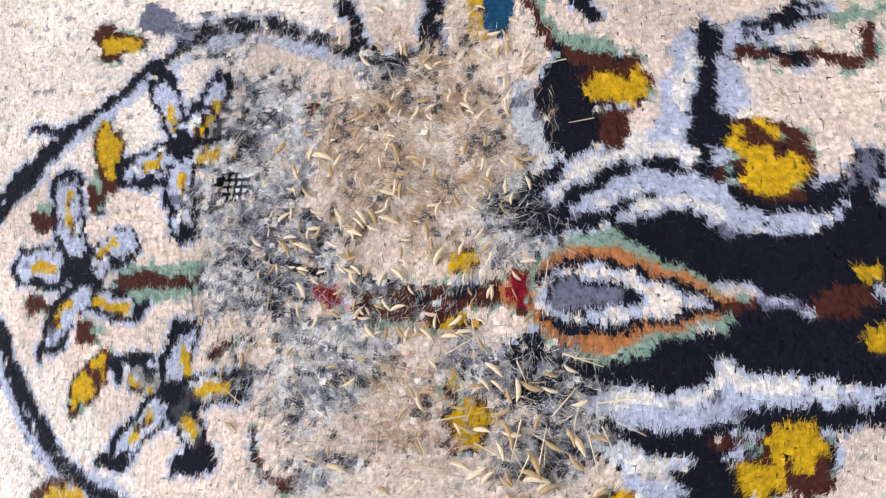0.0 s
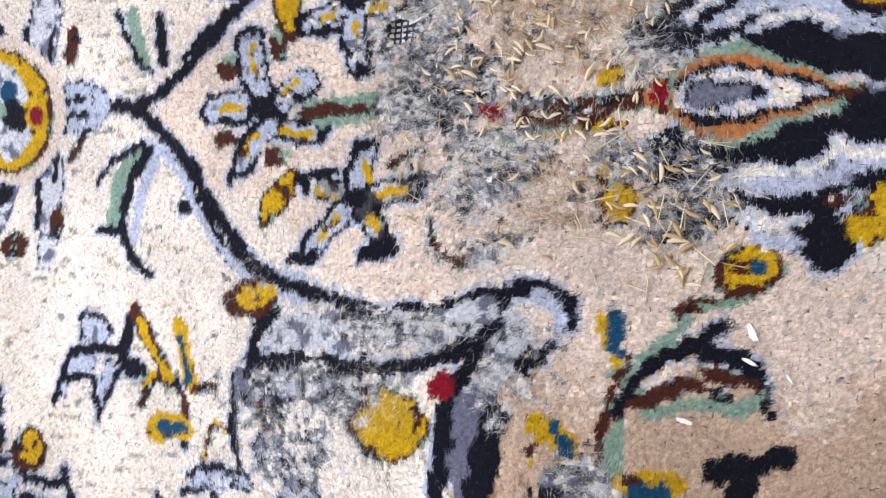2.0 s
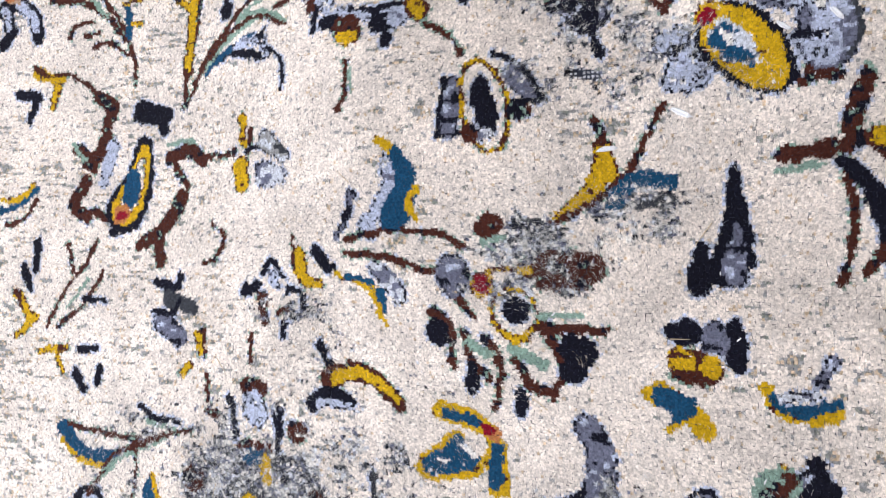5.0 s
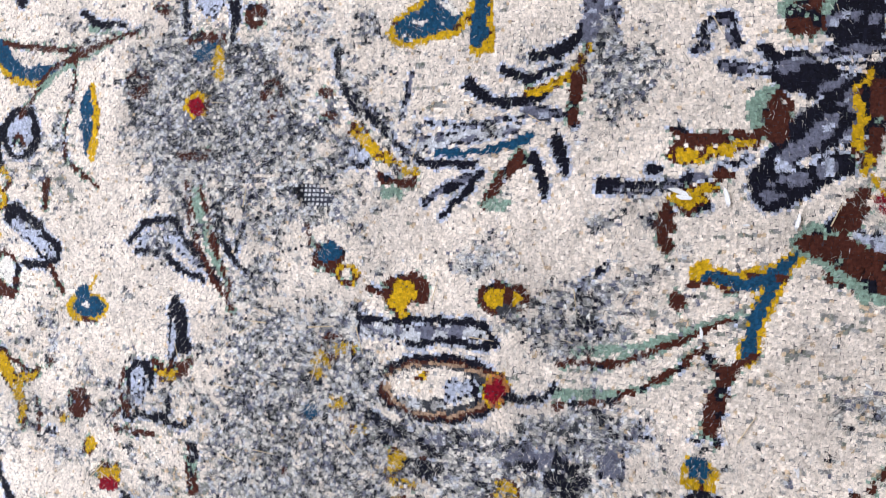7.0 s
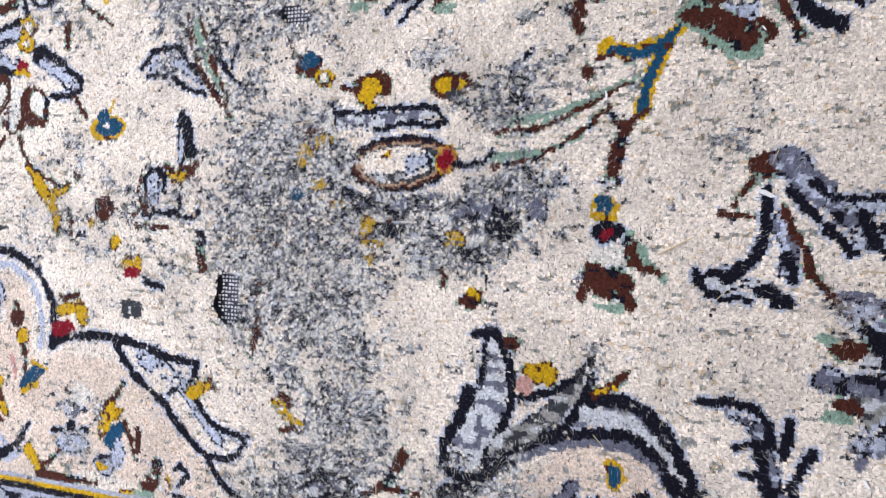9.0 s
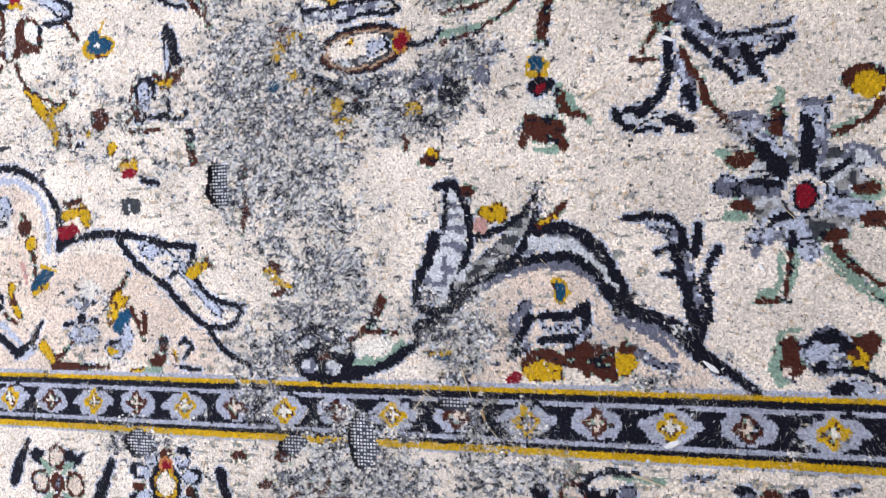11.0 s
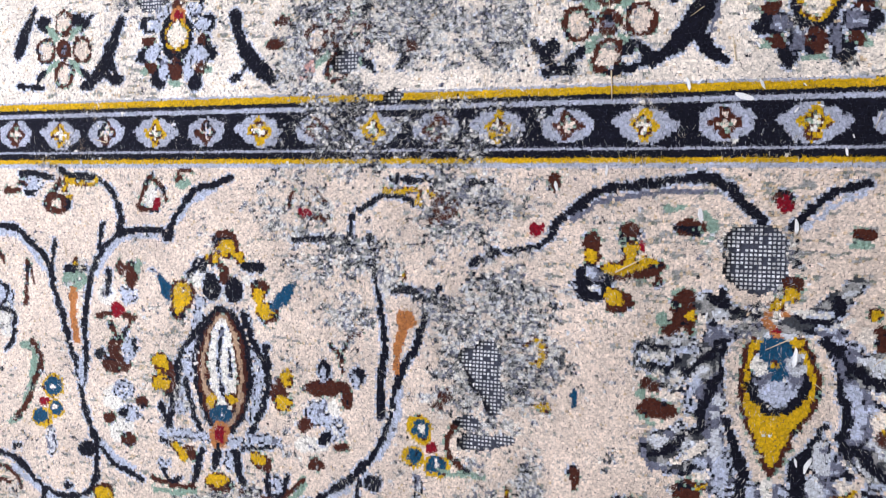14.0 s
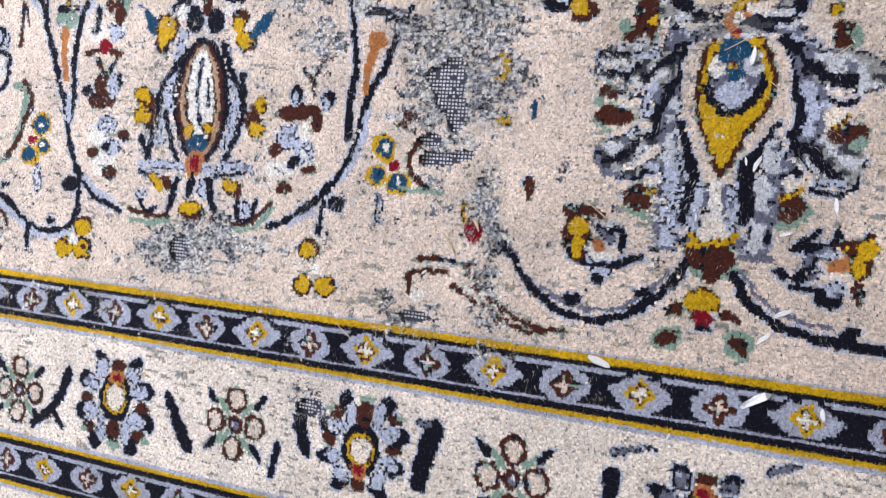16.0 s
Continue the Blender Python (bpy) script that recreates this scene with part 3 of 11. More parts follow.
oval('bloom', GOLD, (21.47, 82.34), 0.35, 0.26, 92)
oval('bloom_foot', BROWN, (21.61, 80.87), 0.34, 0.16, -175)
motif('gold_patch')
oval('gold_patch', GOLD, (22.49, 88.37), 0.42, 0.33, 169)
oval('gold_patch', BROWN, (22.32, 88.84), 0.36, 0.18, 175)
oval('gold_patch', GOLD, (21.68, 87.66), 0.37, 0.21, 176)
motif('green_scroll')
stroke('green_scroll', MINT, 0.34, 0.34, (23.49, 92.46), (23.80, 91.71), (24.46, 91.17), (25.44, 90.84))
stroke('scroll_edge', BROWN, 0.31, 0.32, (23.12, 92.34), (23.66, 91.49), (24.32, 90.88), (25.03, 90.66))
stroke('scroll', NAVY, 0.33, 0.27, (24.45, 92.34), (24.88, 91.82))
oval('teal_petal', GOLD, (22.21, 92.13), 0.79, 0.61, 105)
oval('teal_petal', TEAL, (22.37, 92.15), 0.68, 0.46, 99)
stroke('scroll', BROWN, 0.31, 0.31, (28.25, 90.46), (29.13, 90.41))
stroke('scroll', BROWN, 0.38, 0.32, (29.18, 90.15), (30.13, 90.08))
stroke('scroll', BROWN, 0.27, 0.24, (30.28, 89.83), (30.83, 89.98), (30.77, 90.66))
stroke('scroll', BLUE, 0.53, 0.51, (28.27, 90.96), (29.34, 91.12), (30.04, 91.31))
stroke('scroll', MINT, 0.32, 0.29, (30.24, 91.01), (31.22, 91.23))
stroke('scroll', NAVY, 0.52, 0.39, (28.99, 91.16), (29.58, 91.37))
oval('dark_patch', SLATE, (30.58, 87.43), 0.62, 0.41, 87)
oval('dark_patch', NAVY, (30.64, 86.46), 0.41, 0.41, -137)
motif('medallion_outline')
stroke('medallion_outline', NAVY, 0.59, 0.42, (0.61, 85.84), (2.90, 85.62), (4.92, 84.32), (6.21, 83.03), (7.15, 81.70), (8.59, 80.22), (9.93, 79.22), (11.67, 78.48), (13.90, 78.19), (16.30, 78.21), (18.11, 78.63), (18.81, 78.74))
stroke('outline_spur', NAVY, 0.57, 0.44, (5.83, 81.51), (7.17, 81.32))
stroke('outline_lining', BLUE, 0.38, 0.30, (3.97, 84.27), (5.62, 82.83), (6.59, 81.28), (8.07, 79.80), (9.96, 78.62), (11.69, 78.10))
stroke('medallion_outline', NAVY, 0.62, 0.49, (2.90, 85.69), (4.76, 86.48), (6.63, 87.87), (8.26, 89.52))
stroke('medallion_outline', NAVY, 0.52, 0.43, (19.16, 78.75), (20.17, 78.78), (20.60, 78.38), (20.55, 77.46), (19.94, 76.12), (19.31, 75.26), (18.68, 74.08), (18.23, 72.71))
stroke('outline_lining', BLUE, 0.57, 0.33, (19.84, 78.60), (20.36, 78.12), (20.23, 77.12))
stroke('strap', PALE, 1.53, 1.84, (18.87, 77.38), (18.61, 75.70), (18.17, 74.03))
stroke('strap_edge', NAVY, 0.59, 0.46, (18.65, 78.47), (18.17, 77.51), (17.68, 76.64), (17.20, 75.59), (17.11, 74.08), (16.81, 72.71))
stroke('strap', PALE, 1.34, 0.87, (10.28, 77.04), (13.53, 77.25), (17.07, 77.80), (18.13, 78.20))
stroke('strap_edge', NAVY, 0.61, 0.53, (9.26, 75.95), (12.26, 76.13), (14.86, 76.26), (16.77, 76.75), (17.48, 77.13))
stroke('strap_edge', NAVY, 0.55, 0.44, (9.52, 76.38), (9.76, 77.20), (10.50, 77.74))
stroke('worn_strap', GREY, 1.16, 1.17, (9.55, 74.97), (12.76, 75.33), (14.14, 74.22))
stroke('strap_tooth', NAVY, 0.57, 0.43, (19.25, 76.57), (19.91, 76.77), (20.40, 77.12))
oval('red_mark', RED, (16.78, 75.98), 0.32, 0.25, -173)
motif('gold_leaf')
oval('gold_leaf', BROWN, (9.33, 78.19), 1.21, 0.73, -177)
oval('leaf_body', GOLD, (9.59, 78.30), 0.93, 0.40, -178)
motif('gold_bloom')
oval('gold_bloom', BROWN, (25.52, 79.59), 0.99, 0.73, -159)
oval('bloom', GOLD, (25.59, 79.75), 0.78, 0.54, -160)
oval('bloom_vein', BROWN, (25.22, 79.58), 0.25, 0.11, -146)
oval('bloom_heart', TEAL, (25.81, 79.67), 0.27, 0.24, -175)
stroke('bloom_edge', BROWN, 0.41, 0.31, (23.71, 78.40), (24.62, 78.76))
stroke('bloom_edge', MINT, 0.28, 0.22, (24.47, 78.59), (25.52, 78.79))
motif('brown_bracket')
stroke('brown_bracket', BROWN, 0.89, 0.91, (19.41, 57.54), (18.84, 55.94), (18.72, 54.86))
stroke('bracket_arm', BROWN, 0.81, 0.79, (18.72, 54.59), (17.52, 54.42), (16.04, 54.37))
stroke('bracket_edge', MINT, 0.30, 0.25, (19.40, 58.07), (19.87, 57.81))
stroke('bracket_edge', MINT, 0.37, 0.31, (15.78, 53.67), (17.75, 53.75))
stroke('bracket_arm', BROWN, 0.66, 0.55, (17.05, 58.08), (18.24, 57.81))
motif('gold_horn')
stroke('gold_horn', BROWN, 1.00, 0.49, (19.66, 54.75), (21.03, 53.33), (21.64, 51.79))
stroke('horn_body', GOLD, 0.85, 0.73, (19.89, 54.89), (21.50, 54.14))
stroke('horn_body', GOLD, 0.49, 0.39, (20.81, 53.59), (21.25, 52.55))
motif('navy_stalk')
stroke('navy_stalk', NAVY, 0.38, 1.61, (13.86, 53.88), (13.94, 51.92), (13.87, 49.43))
stroke('navy_stalk', NAVY, 0.81, 1.08, (13.80, 51.36), (13.06, 48.56))
stroke('stalk_body', SLATE, 0.38, 1.18, (13.92, 51.09), (13.71, 48.61))
stroke('stalk_leaf', NAVY, 0.71, 1.20, (12.30, 49.88), (12.12, 48.21))
motif('twin_stalk')
stroke('twin_stalk', BROWN, 0.41, 0.40, (18.47, 53.50), (18.90, 51.64), (18.72, 49.78), (18.07, 48.36))
stroke('stalk', NAVY, 0.66, 0.58, (18.47, 53.77), (19.63, 52.48), (20.52, 50.94), (21.56, 49.72))
stroke('stalk_body', SLATE, 0.35, 0.96, (19.39, 52.20), (20.49, 50.16), (21.53, 48.96))
stroke('stalk', NAVY, 0.50, 0.49, (19.39, 52.20), (20.05, 50.65), (20.21, 48.85))
stroke('stalk_foot', BROWN, 0.44, 0.45, (20.02, 49.87), (19.27, 48.77))
motif('stem')
stroke('stem', BROWN, 0.35, 0.43, (-9.23, 66.38), (-11.62, 66.25), (-13.44, 65.34), (-14.87, 64.00), (-16.60, 62.26), (-17.57, 60.45), (-18.30, 59.72))
stroke('stem', MINT, 0.27, 0.30, (-9.40, 65.97), (-11.58, 65.71), (-13.41, 64.79), (-14.84, 63.27), (-16.33, 61.88))
stroke('stem', BROWN, 0.39, 0.32, (-9.76, 65.02), (-10.85, 64.94))
stroke('stem', BROWN, 0.35, 0.35, (-10.12, 63.67), (-11.97, 64.50), (-13.87, 64.11), (-15.60, 62.95), (-17.09, 61.55))
stroke('stem', MINT, 0.31, 0.30, (-10.14, 64.01), (-11.98, 64.86), (-13.89, 64.58))
stroke('stem', MINT, 0.29, 0.30, (-12.43, 64.36), (-14.35, 63.42), (-16.33, 61.88))
motif('blue_leaf')
stroke('blue_leaf', NAVY, 0.52, 0.56, (-15.58, 62.22), (-13.82, 62.49), (-11.89, 62.04))
stroke('leaf_edge', TEAL, 0.39, 0.37, (-16.32, 61.52), (-14.82, 62.54), (-12.39, 63.47))
stroke('leaf_body', BLUE, 0.59, 0.48, (-13.83, 62.85), (-11.91, 63.09), (-11.43, 62.02))
stroke('leaf_tip', NAVY, 0.37, 0.32, (-11.91, 63.26), (-11.47, 63.76))
stroke('leaf_stem', NAVY, 0.28, 0.23, (-11.20, 62.35), (-10.31, 61.29), (-10.33, 59.59))
motif('gold_horn')
stroke('horn_edge', BROWN, 1.13, 0.79, (-17.51, 67.57), (-17.69, 64.56), (-17.97, 61.95))
stroke('gold_horn', GOLD, 0.79, 0.61, (-17.74, 66.83), (-17.83, 64.20), (-17.98, 62.33))
stroke('horn_arm', GOLD, 0.61, 0.44, (-18.99, 66.94), (-17.98, 66.10))
stroke('horn_leaf', NAVY, 1.04, 0.87, (-19.72, 68.53), (-18.99, 67.32))
stroke('horn_leaf', BLUE, 0.86, 0.78, (-18.52, 69.77), (-18.03, 68.57))
stroke('horn_leaf', NAVY, 0.34, 0.35, (-17.81, 70.08), (-17.30, 68.69))
stroke('horn_flower', BROWN, 0.50, 0.43, (-18.99, 72.31), (-19.00, 70.96), (-20.18, 70.31))
stroke('horn_flower', BROWN, 0.42, 0.34, (-18.53, 71.49), (-19.00, 70.39))
stroke('horn_flower', NAVY, 0.67, 0.50, (-21.24, 73.29), (-19.90, 72.40))
stroke('horn_flower', BLUE, 0.42, 0.34, (-20.37, 72.06), (-19.46, 71.39))
stroke('horn_foot', BROWN, 0.39, 0.39, (-18.12, 61.96), (-18.21, 60.09))
motif('green_spear')
stroke('green_spear', NAVY, 0.76, 0.94, (-14.40, 71.41), (-14.53, 70.28), (-14.41, 68.76))
stroke('spear_body', MINT, 0.76, 0.59, (-13.94, 71.35), (-13.32, 71.85))
stroke('spear_edge', NAVY, 0.42, 0.34, (-13.21, 72.99), (-13.08, 71.63), (-13.91, 70.97))
stroke('spear', NAVY, 0.51, 0.95, (-14.35, 68.00), (-14.91, 65.10))
stroke('spear_body', BLUE, 0.60, 0.52, (-14.33, 67.63), (-14.47, 66.16))
stroke('spear_tooth', NAVY, 0.51, 0.43, (-13.23, 68.62), (-13.59, 67.36))
motif('daisy')
stroke('petal_edge', NAVY, 1.33, 1.12, (-32.11, 68.91), (-30.66, 69.64), (-28.78, 69.53))
stroke('petal', BLUE, 0.80, 0.69, (-31.63, 69.08), (-30.19, 69.41), (-29.02, 69.42))
stroke('petal_edge', NAVY, 1.17, 1.06, (-32.59, 69.75), (-31.34, 71.10), (-30.80, 72.48))
stroke('petal', BLUE, 0.72, 0.62, (-32.34, 69.94), (-31.34, 71.10), (-30.82, 72.08))
stroke('petal_edge', NAVY, 1.15, 1.04, (-32.12, 68.09), (-30.71, 67.20), (-30.25, 65.56))
stroke('petal', BLUE, 0.71, 0.61, (-31.88, 67.87), (-30.80, 67.01), (-30.48, 65.98))
stroke('petal_edge', NAVY, 1.08, 0.98, (-33.10, 67.73), (-32.61, 66.06), (-33.09, 65.26))
stroke('petal', BLUE, 0.63, 0.62, (-33.10, 67.73), (-32.71, 66.48))
stroke('petal_edge', NAVY, 0.90, 0.91, (-32.82, 70.18), (-33.05, 71.42))
oval('daisy_heart', PEACH, (-32.36, 68.84), 0.90, 0.78, 96)
oval('daisy_heart', ORANGE, (-32.70, 68.69), 0.69, 0.49, 174)
oval('daisy_heart', RED, (-32.89, 68.66), 0.34, 0.29, 171)
stroke('leaf', BROWN, 0.61, 0.35, (-29.66, 71.19), (-29.46, 70.17))
stroke('stem', BROWN, 0.39, 0.34, (-28.55, 69.52), (-26.50, 69.00), (-24.71, 67.32), (-23.57, 65.68), (-23.10, 64.87))
stroke('stem', BROWN, 0.43, 0.39, (-29.29, 68.15), (-27.00, 67.83), (-25.18, 66.95), (-23.81, 65.30), (-22.86, 64.08), (-22.42, 61.72))
stroke('stem', MINT, 0.30, 0.30, (-28.81, 68.65), (-26.53, 68.21), (-24.73, 66.53))
stroke('fern', BROWN, 0.39, 0.34, (-27.72, 65.46), (-27.26, 66.25), (-25.88, 66.39))
stroke('fern', BROWN, 0.38, 0.34, (-26.58, 65.42), (-25.43, 65.57))
stroke('fern', BROWN, 0.34, 0.30, (-25.89, 64.60), (-24.74, 64.75), (-23.09, 63.70))
stroke('sprig', TEAL, 0.60, 0.52, (-23.09, 66.83), (-22.96, 64.87))
stroke('sprig', GOLD, 0.34, 0.34, (-23.32, 67.24), (-22.14, 67.36))
stroke('sprig', GOLD, 0.34, 0.35, (-22.87, 65.84), (-22.01, 65.79))
motif('winged_bud')
stroke('winged_bud', GOLD, 0.87, 0.69, (-30.22, 62.93), (-28.37, 62.48))
stroke('bud', GOLD, 0.69, 0.60, (-28.60, 62.68), (-28.79, 61.48), (-28.99, 60.69))
stroke('bud_edge', BROWN, 0.35, 0.30, (-30.46, 63.34), (-29.29, 62.78), (-27.70, 62.98))
stroke('stem', BROWN, 0.38, 0.38, (-27.69, 62.86), (-26.30, 62.02), (-25.59, 61.41))
stroke('wing', NAVY, 0.79, 0.61, (-31.58, 61.55), (-30.17, 61.31))
stroke('wing', NAVY, 0.61, 0.52, (-30.39, 61.12), (-30.79, 59.51))
motif('scroll_column')
stroke('scroll_column', BROWN, 0.94, 0.94, (-25.34, 61.01), (-24.14, 60.20), (-24.52, 58.84))
stroke('column_curl', BROWN, 1.02, 0.93, (-24.48, 58.26), (-25.29, 56.71), (-26.73, 57.49))
stroke('column_curl', BROWN, 0.59, 0.51, (-26.18, 56.32), (-25.23, 55.94))
stroke('column_curl', BROWN, 0.93, 0.84, (-25.85, 55.17), (-26.65, 53.62), (-25.42, 52.88))
stroke('column_curl', BROWN, 0.59, 0.50, (-24.99, 53.27), (-23.78, 52.74))
stroke('column_curl', BROWN, 0.93, 0.83, (-19.12, 56.37), (-17.43, 56.76), (-16.43, 56.06))
stroke('column_curl', BROWN, 0.67, 0.58, (-18.59, 55.65), (-17.57, 54.58))
stroke('column_curl', BROWN, 1.07, 0.82, (-18.01, 53.84), (-19.29, 51.98), (-21.05, 50.81))
stroke('column_curl', BROWN, 0.90, 0.81, (-19.72, 51.60), (-19.35, 49.64))
stroke('column_curl', BROWN, 0.36, 0.35, (-15.60, 52.16), (-14.68, 51.34), (-15.09, 50.09), (-15.96, 49.68))
stroke('column_edge', MINT, 0.34, 0.34, (-19.42, 57.30), (-17.21, 57.32))
stroke('column_edge', MINT, 0.34, 0.34, (-27.22, 57.89), (-26.21, 56.71))
motif('gold_almond')
stroke('almond_edge', NAVY, 1.45, 3.34, (-21.36, 57.48), (-21.66, 55.22), (-22.43, 53.33))
stroke('gold_almond', GOLD, 0.85, 2.50, (-21.33, 57.10), (-21.66, 55.22), (-22.45, 53.52))
stroke('almond_body', IVORY, 0.42, 1.42, (-21.52, 56.35), (-21.80, 55.22), (-22.25, 53.90))
stroke('almond_heart', TEAL, 1.18, 1.25, (-22.15, 55.40), (-22.25, 53.90))
oval('almond_foot', ORANGE, (-22.73, 52.95), 0.68, 0.64, 125)
oval('almond_foot', RED, (-22.77, 52.88), 0.42, 0.37, 169)
oval('almond_foot', NAVY, (-23.23, 51.82), 0.46, 0.33, 178)
stroke('almond_wing', NAVY, 1.46, 1.30, (-21.75, 59.77), (-19.78, 59.37))
stroke('almond_wing', NAVY, 0.86, 0.77, (-20.02, 59.37), (-19.71, 58.24))
stroke('almond_side', BLUE, 1.02, 0.84, (-23.96, 57.48), (-24.46, 55.18))
motif('gold_stalk')
stroke('stalk_edge', BROWN, 0.33, 0.33, (-16.44, 56.24), (-13.81, 56.47))
stroke('gold_stalk', GOLD, 0.74, 0.56, (-13.32, 58.41), (-13.11, 56.83))
stroke('stalk_body', GOLD, 1.20, 1.03, (-13.35, 55.42), (-13.27, 54.20))
stroke('stalk_edge', BROWN, 0.32, 0.32, (-12.63, 57.53), (-12.66, 56.14))
stroke('stalk_leaf', NAVY, 0.56, 0.40, (-12.88, 56.31), (-12.20, 56.50))
stroke('stalk_leaf', GREY, 1.17, 0.91, (-11.52, 56.85), (-10.26, 55.85))
stroke('stalk_leaf', PALE, 1.55, 1.14, (-11.58, 54.79), (-10.72, 54.82))
motif('teal_hook')
stroke('teal_hook', TEAL, 0.53, 0.52, (-32.60, 53.52), (-31.16, 53.94), (-29.80, 54.94))
stroke('hook_edge', GOLD, 0.36, 0.35, (-32.65, 54.31), (-31.19, 54.33), (-30.06, 55.33))
stroke('hook_edge', BROWN, 0.35, 0.35, (-32.29, 52.54), (-30.61, 52.97), (-29.74, 54.15))
motif('dash_stalk')
stroke('stem', BROWN, 0.31, 0.31, (-5.95, 60.81), (-6.00, 58.87), (-6.59, 58.06))
stroke('stem', MINT, 0.20, 0.20, (-5.59, 60.48), (-5.63, 59.19))
motif('forked_stem')
stroke('forked_stem', BROWN, 0.33, 0.34, (-24.58, 51.40), (-25.58, 49.49), (-26.87, 47.93), (-28.15, 45.61))
stroke('stem', BROWN, 0.34, 0.34, (-26.88, 50.95), (-26.25, 49.09))
stroke('stem', BROWN, 0.33, 0.34, (-23.92, 49.20), (-25.37, 46.91), (-27.18, 45.67))
stroke('stem', MINT, 0.25, 0.25, (-25.05, 48.78), (-26.55, 46.83))
stroke('leaf', NAVY, 0.42, 0.33, (-25.17, 47.36), (-23.53, 47.32))
stroke('leaf', NAVY, 0.60, 0.43, (-29.28, 51.25), (-29.37, 49.33))
stroke('leaf', NAVY, 0.70, 0.52, (-30.37, 49.67), (-29.78, 48.16))
stroke('bud', GOLD, 0.79, 0.61, (-30.74, 47.72), (-29.66, 46.26))
stroke('bud_edge', BROWN, 0.39, 0.35, (-31.01, 48.09), (-30.45, 46.97))
stroke('bud', GOLD, 0.61, 0.60, (-30.59, 45.05), (-29.17, 46.29))
motif('teal_wing')
stroke('wing_body', BLUE, 1.12, 1.35, (-3.52, 55.33), (-3.44, 53.09), (-4.71, 51.43))
stroke('teal_wing', GOLD, 0.47, 0.46, (-4.17, 56.13), (-2.86, 55.02), (-2.57, 53.76))
stroke('wing_body', TEAL, 0.79, 1.66, (-3.18, 55.34), (-2.57, 53.76), (-3.31, 51.82))
stroke('wing_edge', GOLD, 0.39, 0.39, (-1.91, 53.61), (-2.43, 52.81), (-1.96, 51.87))
stroke('wing_tail', SLATE, 0.55, 0.42, (-5.71, 53.34), (-6.13, 52.01), (-6.90, 50.99))
motif('gold_bud')
stroke('gold_bud', GOLD, 0.87, 0.94, (-9.22, 50.17), (-9.05, 48.85))
stroke('bud_edge', BROWN, 0.26, 0.26, (-9.60, 50.98), (-9.63, 49.47))
stroke('bud_body', GOLD, 0.65, 0.50, (-8.86, 48.53), (-7.90, 48.45))
stroke('bud_side', NAVY, 0.79, 0.70, (-8.05, 50.25), (-7.32, 49.31))
stroke('stem', BROWN, 0.35, 0.38, (-6.17, 50.87), (-3.67, 51.16), (-0.99, 51.13), (0.61, 50.43))
stroke('stem', BROWN, 0.35, 0.38, (-6.19, 50.05), (-3.71, 49.72), (-1.69, 49.06), (-0.71, 48.97))
stroke('leaf_edge', GOLD, 0.28, 0.27, (-6.95, 49.01), (-5.51, 48.47), (-4.46, 47.59), (-4.13, 46.60))
stroke('leaf_edge', TEAL, 0.35, 0.33, (-6.22, 48.90), (-4.80, 48.37), (-3.95, 47.00))
stroke('leaf_body', PALE, 0.81, 0.99, (-4.42, 49.19), (-3.07, 47.70))
stroke('side_flower', NAVY, 0.34, 0.33, (-11.65, 48.98), (-11.03, 49.70), (-10.23, 48.75))
stroke('side_flower', BLUE, 0.52, 0.52, (-11.04, 49.03), (-10.84, 48.20))
stroke('side_flower', NAVY, 0.60, 0.52, (-12.89, 48.03), (-12.06, 48.27))
stroke('side_flower', BROWN, 0.45, 0.37, (-11.65, 47.63), (-11.64, 46.28))
stroke('ring', NAVY, 0.29, 0.29, (-10.04, 47.77), (-9.06, 47.85), (-9.07, 46.70), (-9.85, 46.46))
motif('worn_flower')
oval('worn_flower', BROWN, (5.81, 48.91), 2.08, 1.16, -174)
oval('petal', DUSK, (4.04, 50.89), 1.04, 0.89, -168)
oval('petal', SLATE, (3.44, 51.31), 0.60, 0.49, 83)
oval('petal', BROWN, (1.90, 51.40), 0.74, 0.68, 69)
oval('petal', MINT, (2.19, 50.50), 0.69, 0.36, -176)
oval('petal', MINT, (3.73, 49.98), 0.55, 0.42, -172)
oval('petal', SLATE, (-0.06, 48.85), 1.24, 0.97, 82)
oval('petal_heart', PALE, (3.08, 47.85), 1.24, 0.71, -174)
stroke('gold_band', GOLD, 0.37, 0.36, (2.01, 49.13), (4.01, 48.95))
oval('knot', GOLD, (1.53, 48.40), 0.73, 0.62, 76)
oval('knot', RED, (1.53, 48.40), 0.55, 0.41, 83)
stroke('arm', GOLD, 0.65, 1.17, (5.56, 51.69), (7.06, 53.07), (7.82, 54.56))
stroke('arm_edge', BROWN, 0.36, 0.29, (5.26, 51.38), (7.05, 52.48), (8.52, 53.70))
stroke('arm_edge', BROWN, 0.59, 0.41, (7.43, 56.63), (7.99, 55.45))
stroke('arm', GOLD, 0.76, 0.87, (7.69, 55.44), (8.10, 53.98))
stroke('stem', BROWN, 0.34, 0.29, (10.73, 57.23), (9.84, 55.48), (8.81, 53.71))
stroke('leaf', TEAL, 0.98, 0.73, (8.21, 52.52), (9.37, 53.58), (11.04, 53.21))
stroke('leaf', DUSK, 0.85, 0.67, (9.62, 52.29), (11.01, 52.35))
motif('navy_smear')
stroke('smear', NAVY, 0.64, 0.56, (-19.49, 48.38), (-18.11, 48.12), (-17.71, 48.86))
stroke('smear', DUSK, 1.19, 0.93, (-18.52, 47.39), (-16.72, 46.84))
motif('small_scroll')
stroke('small_scroll', BROWN, 0.48, 0.40, (-11.83, 47.66), (-11.72, 46.09))
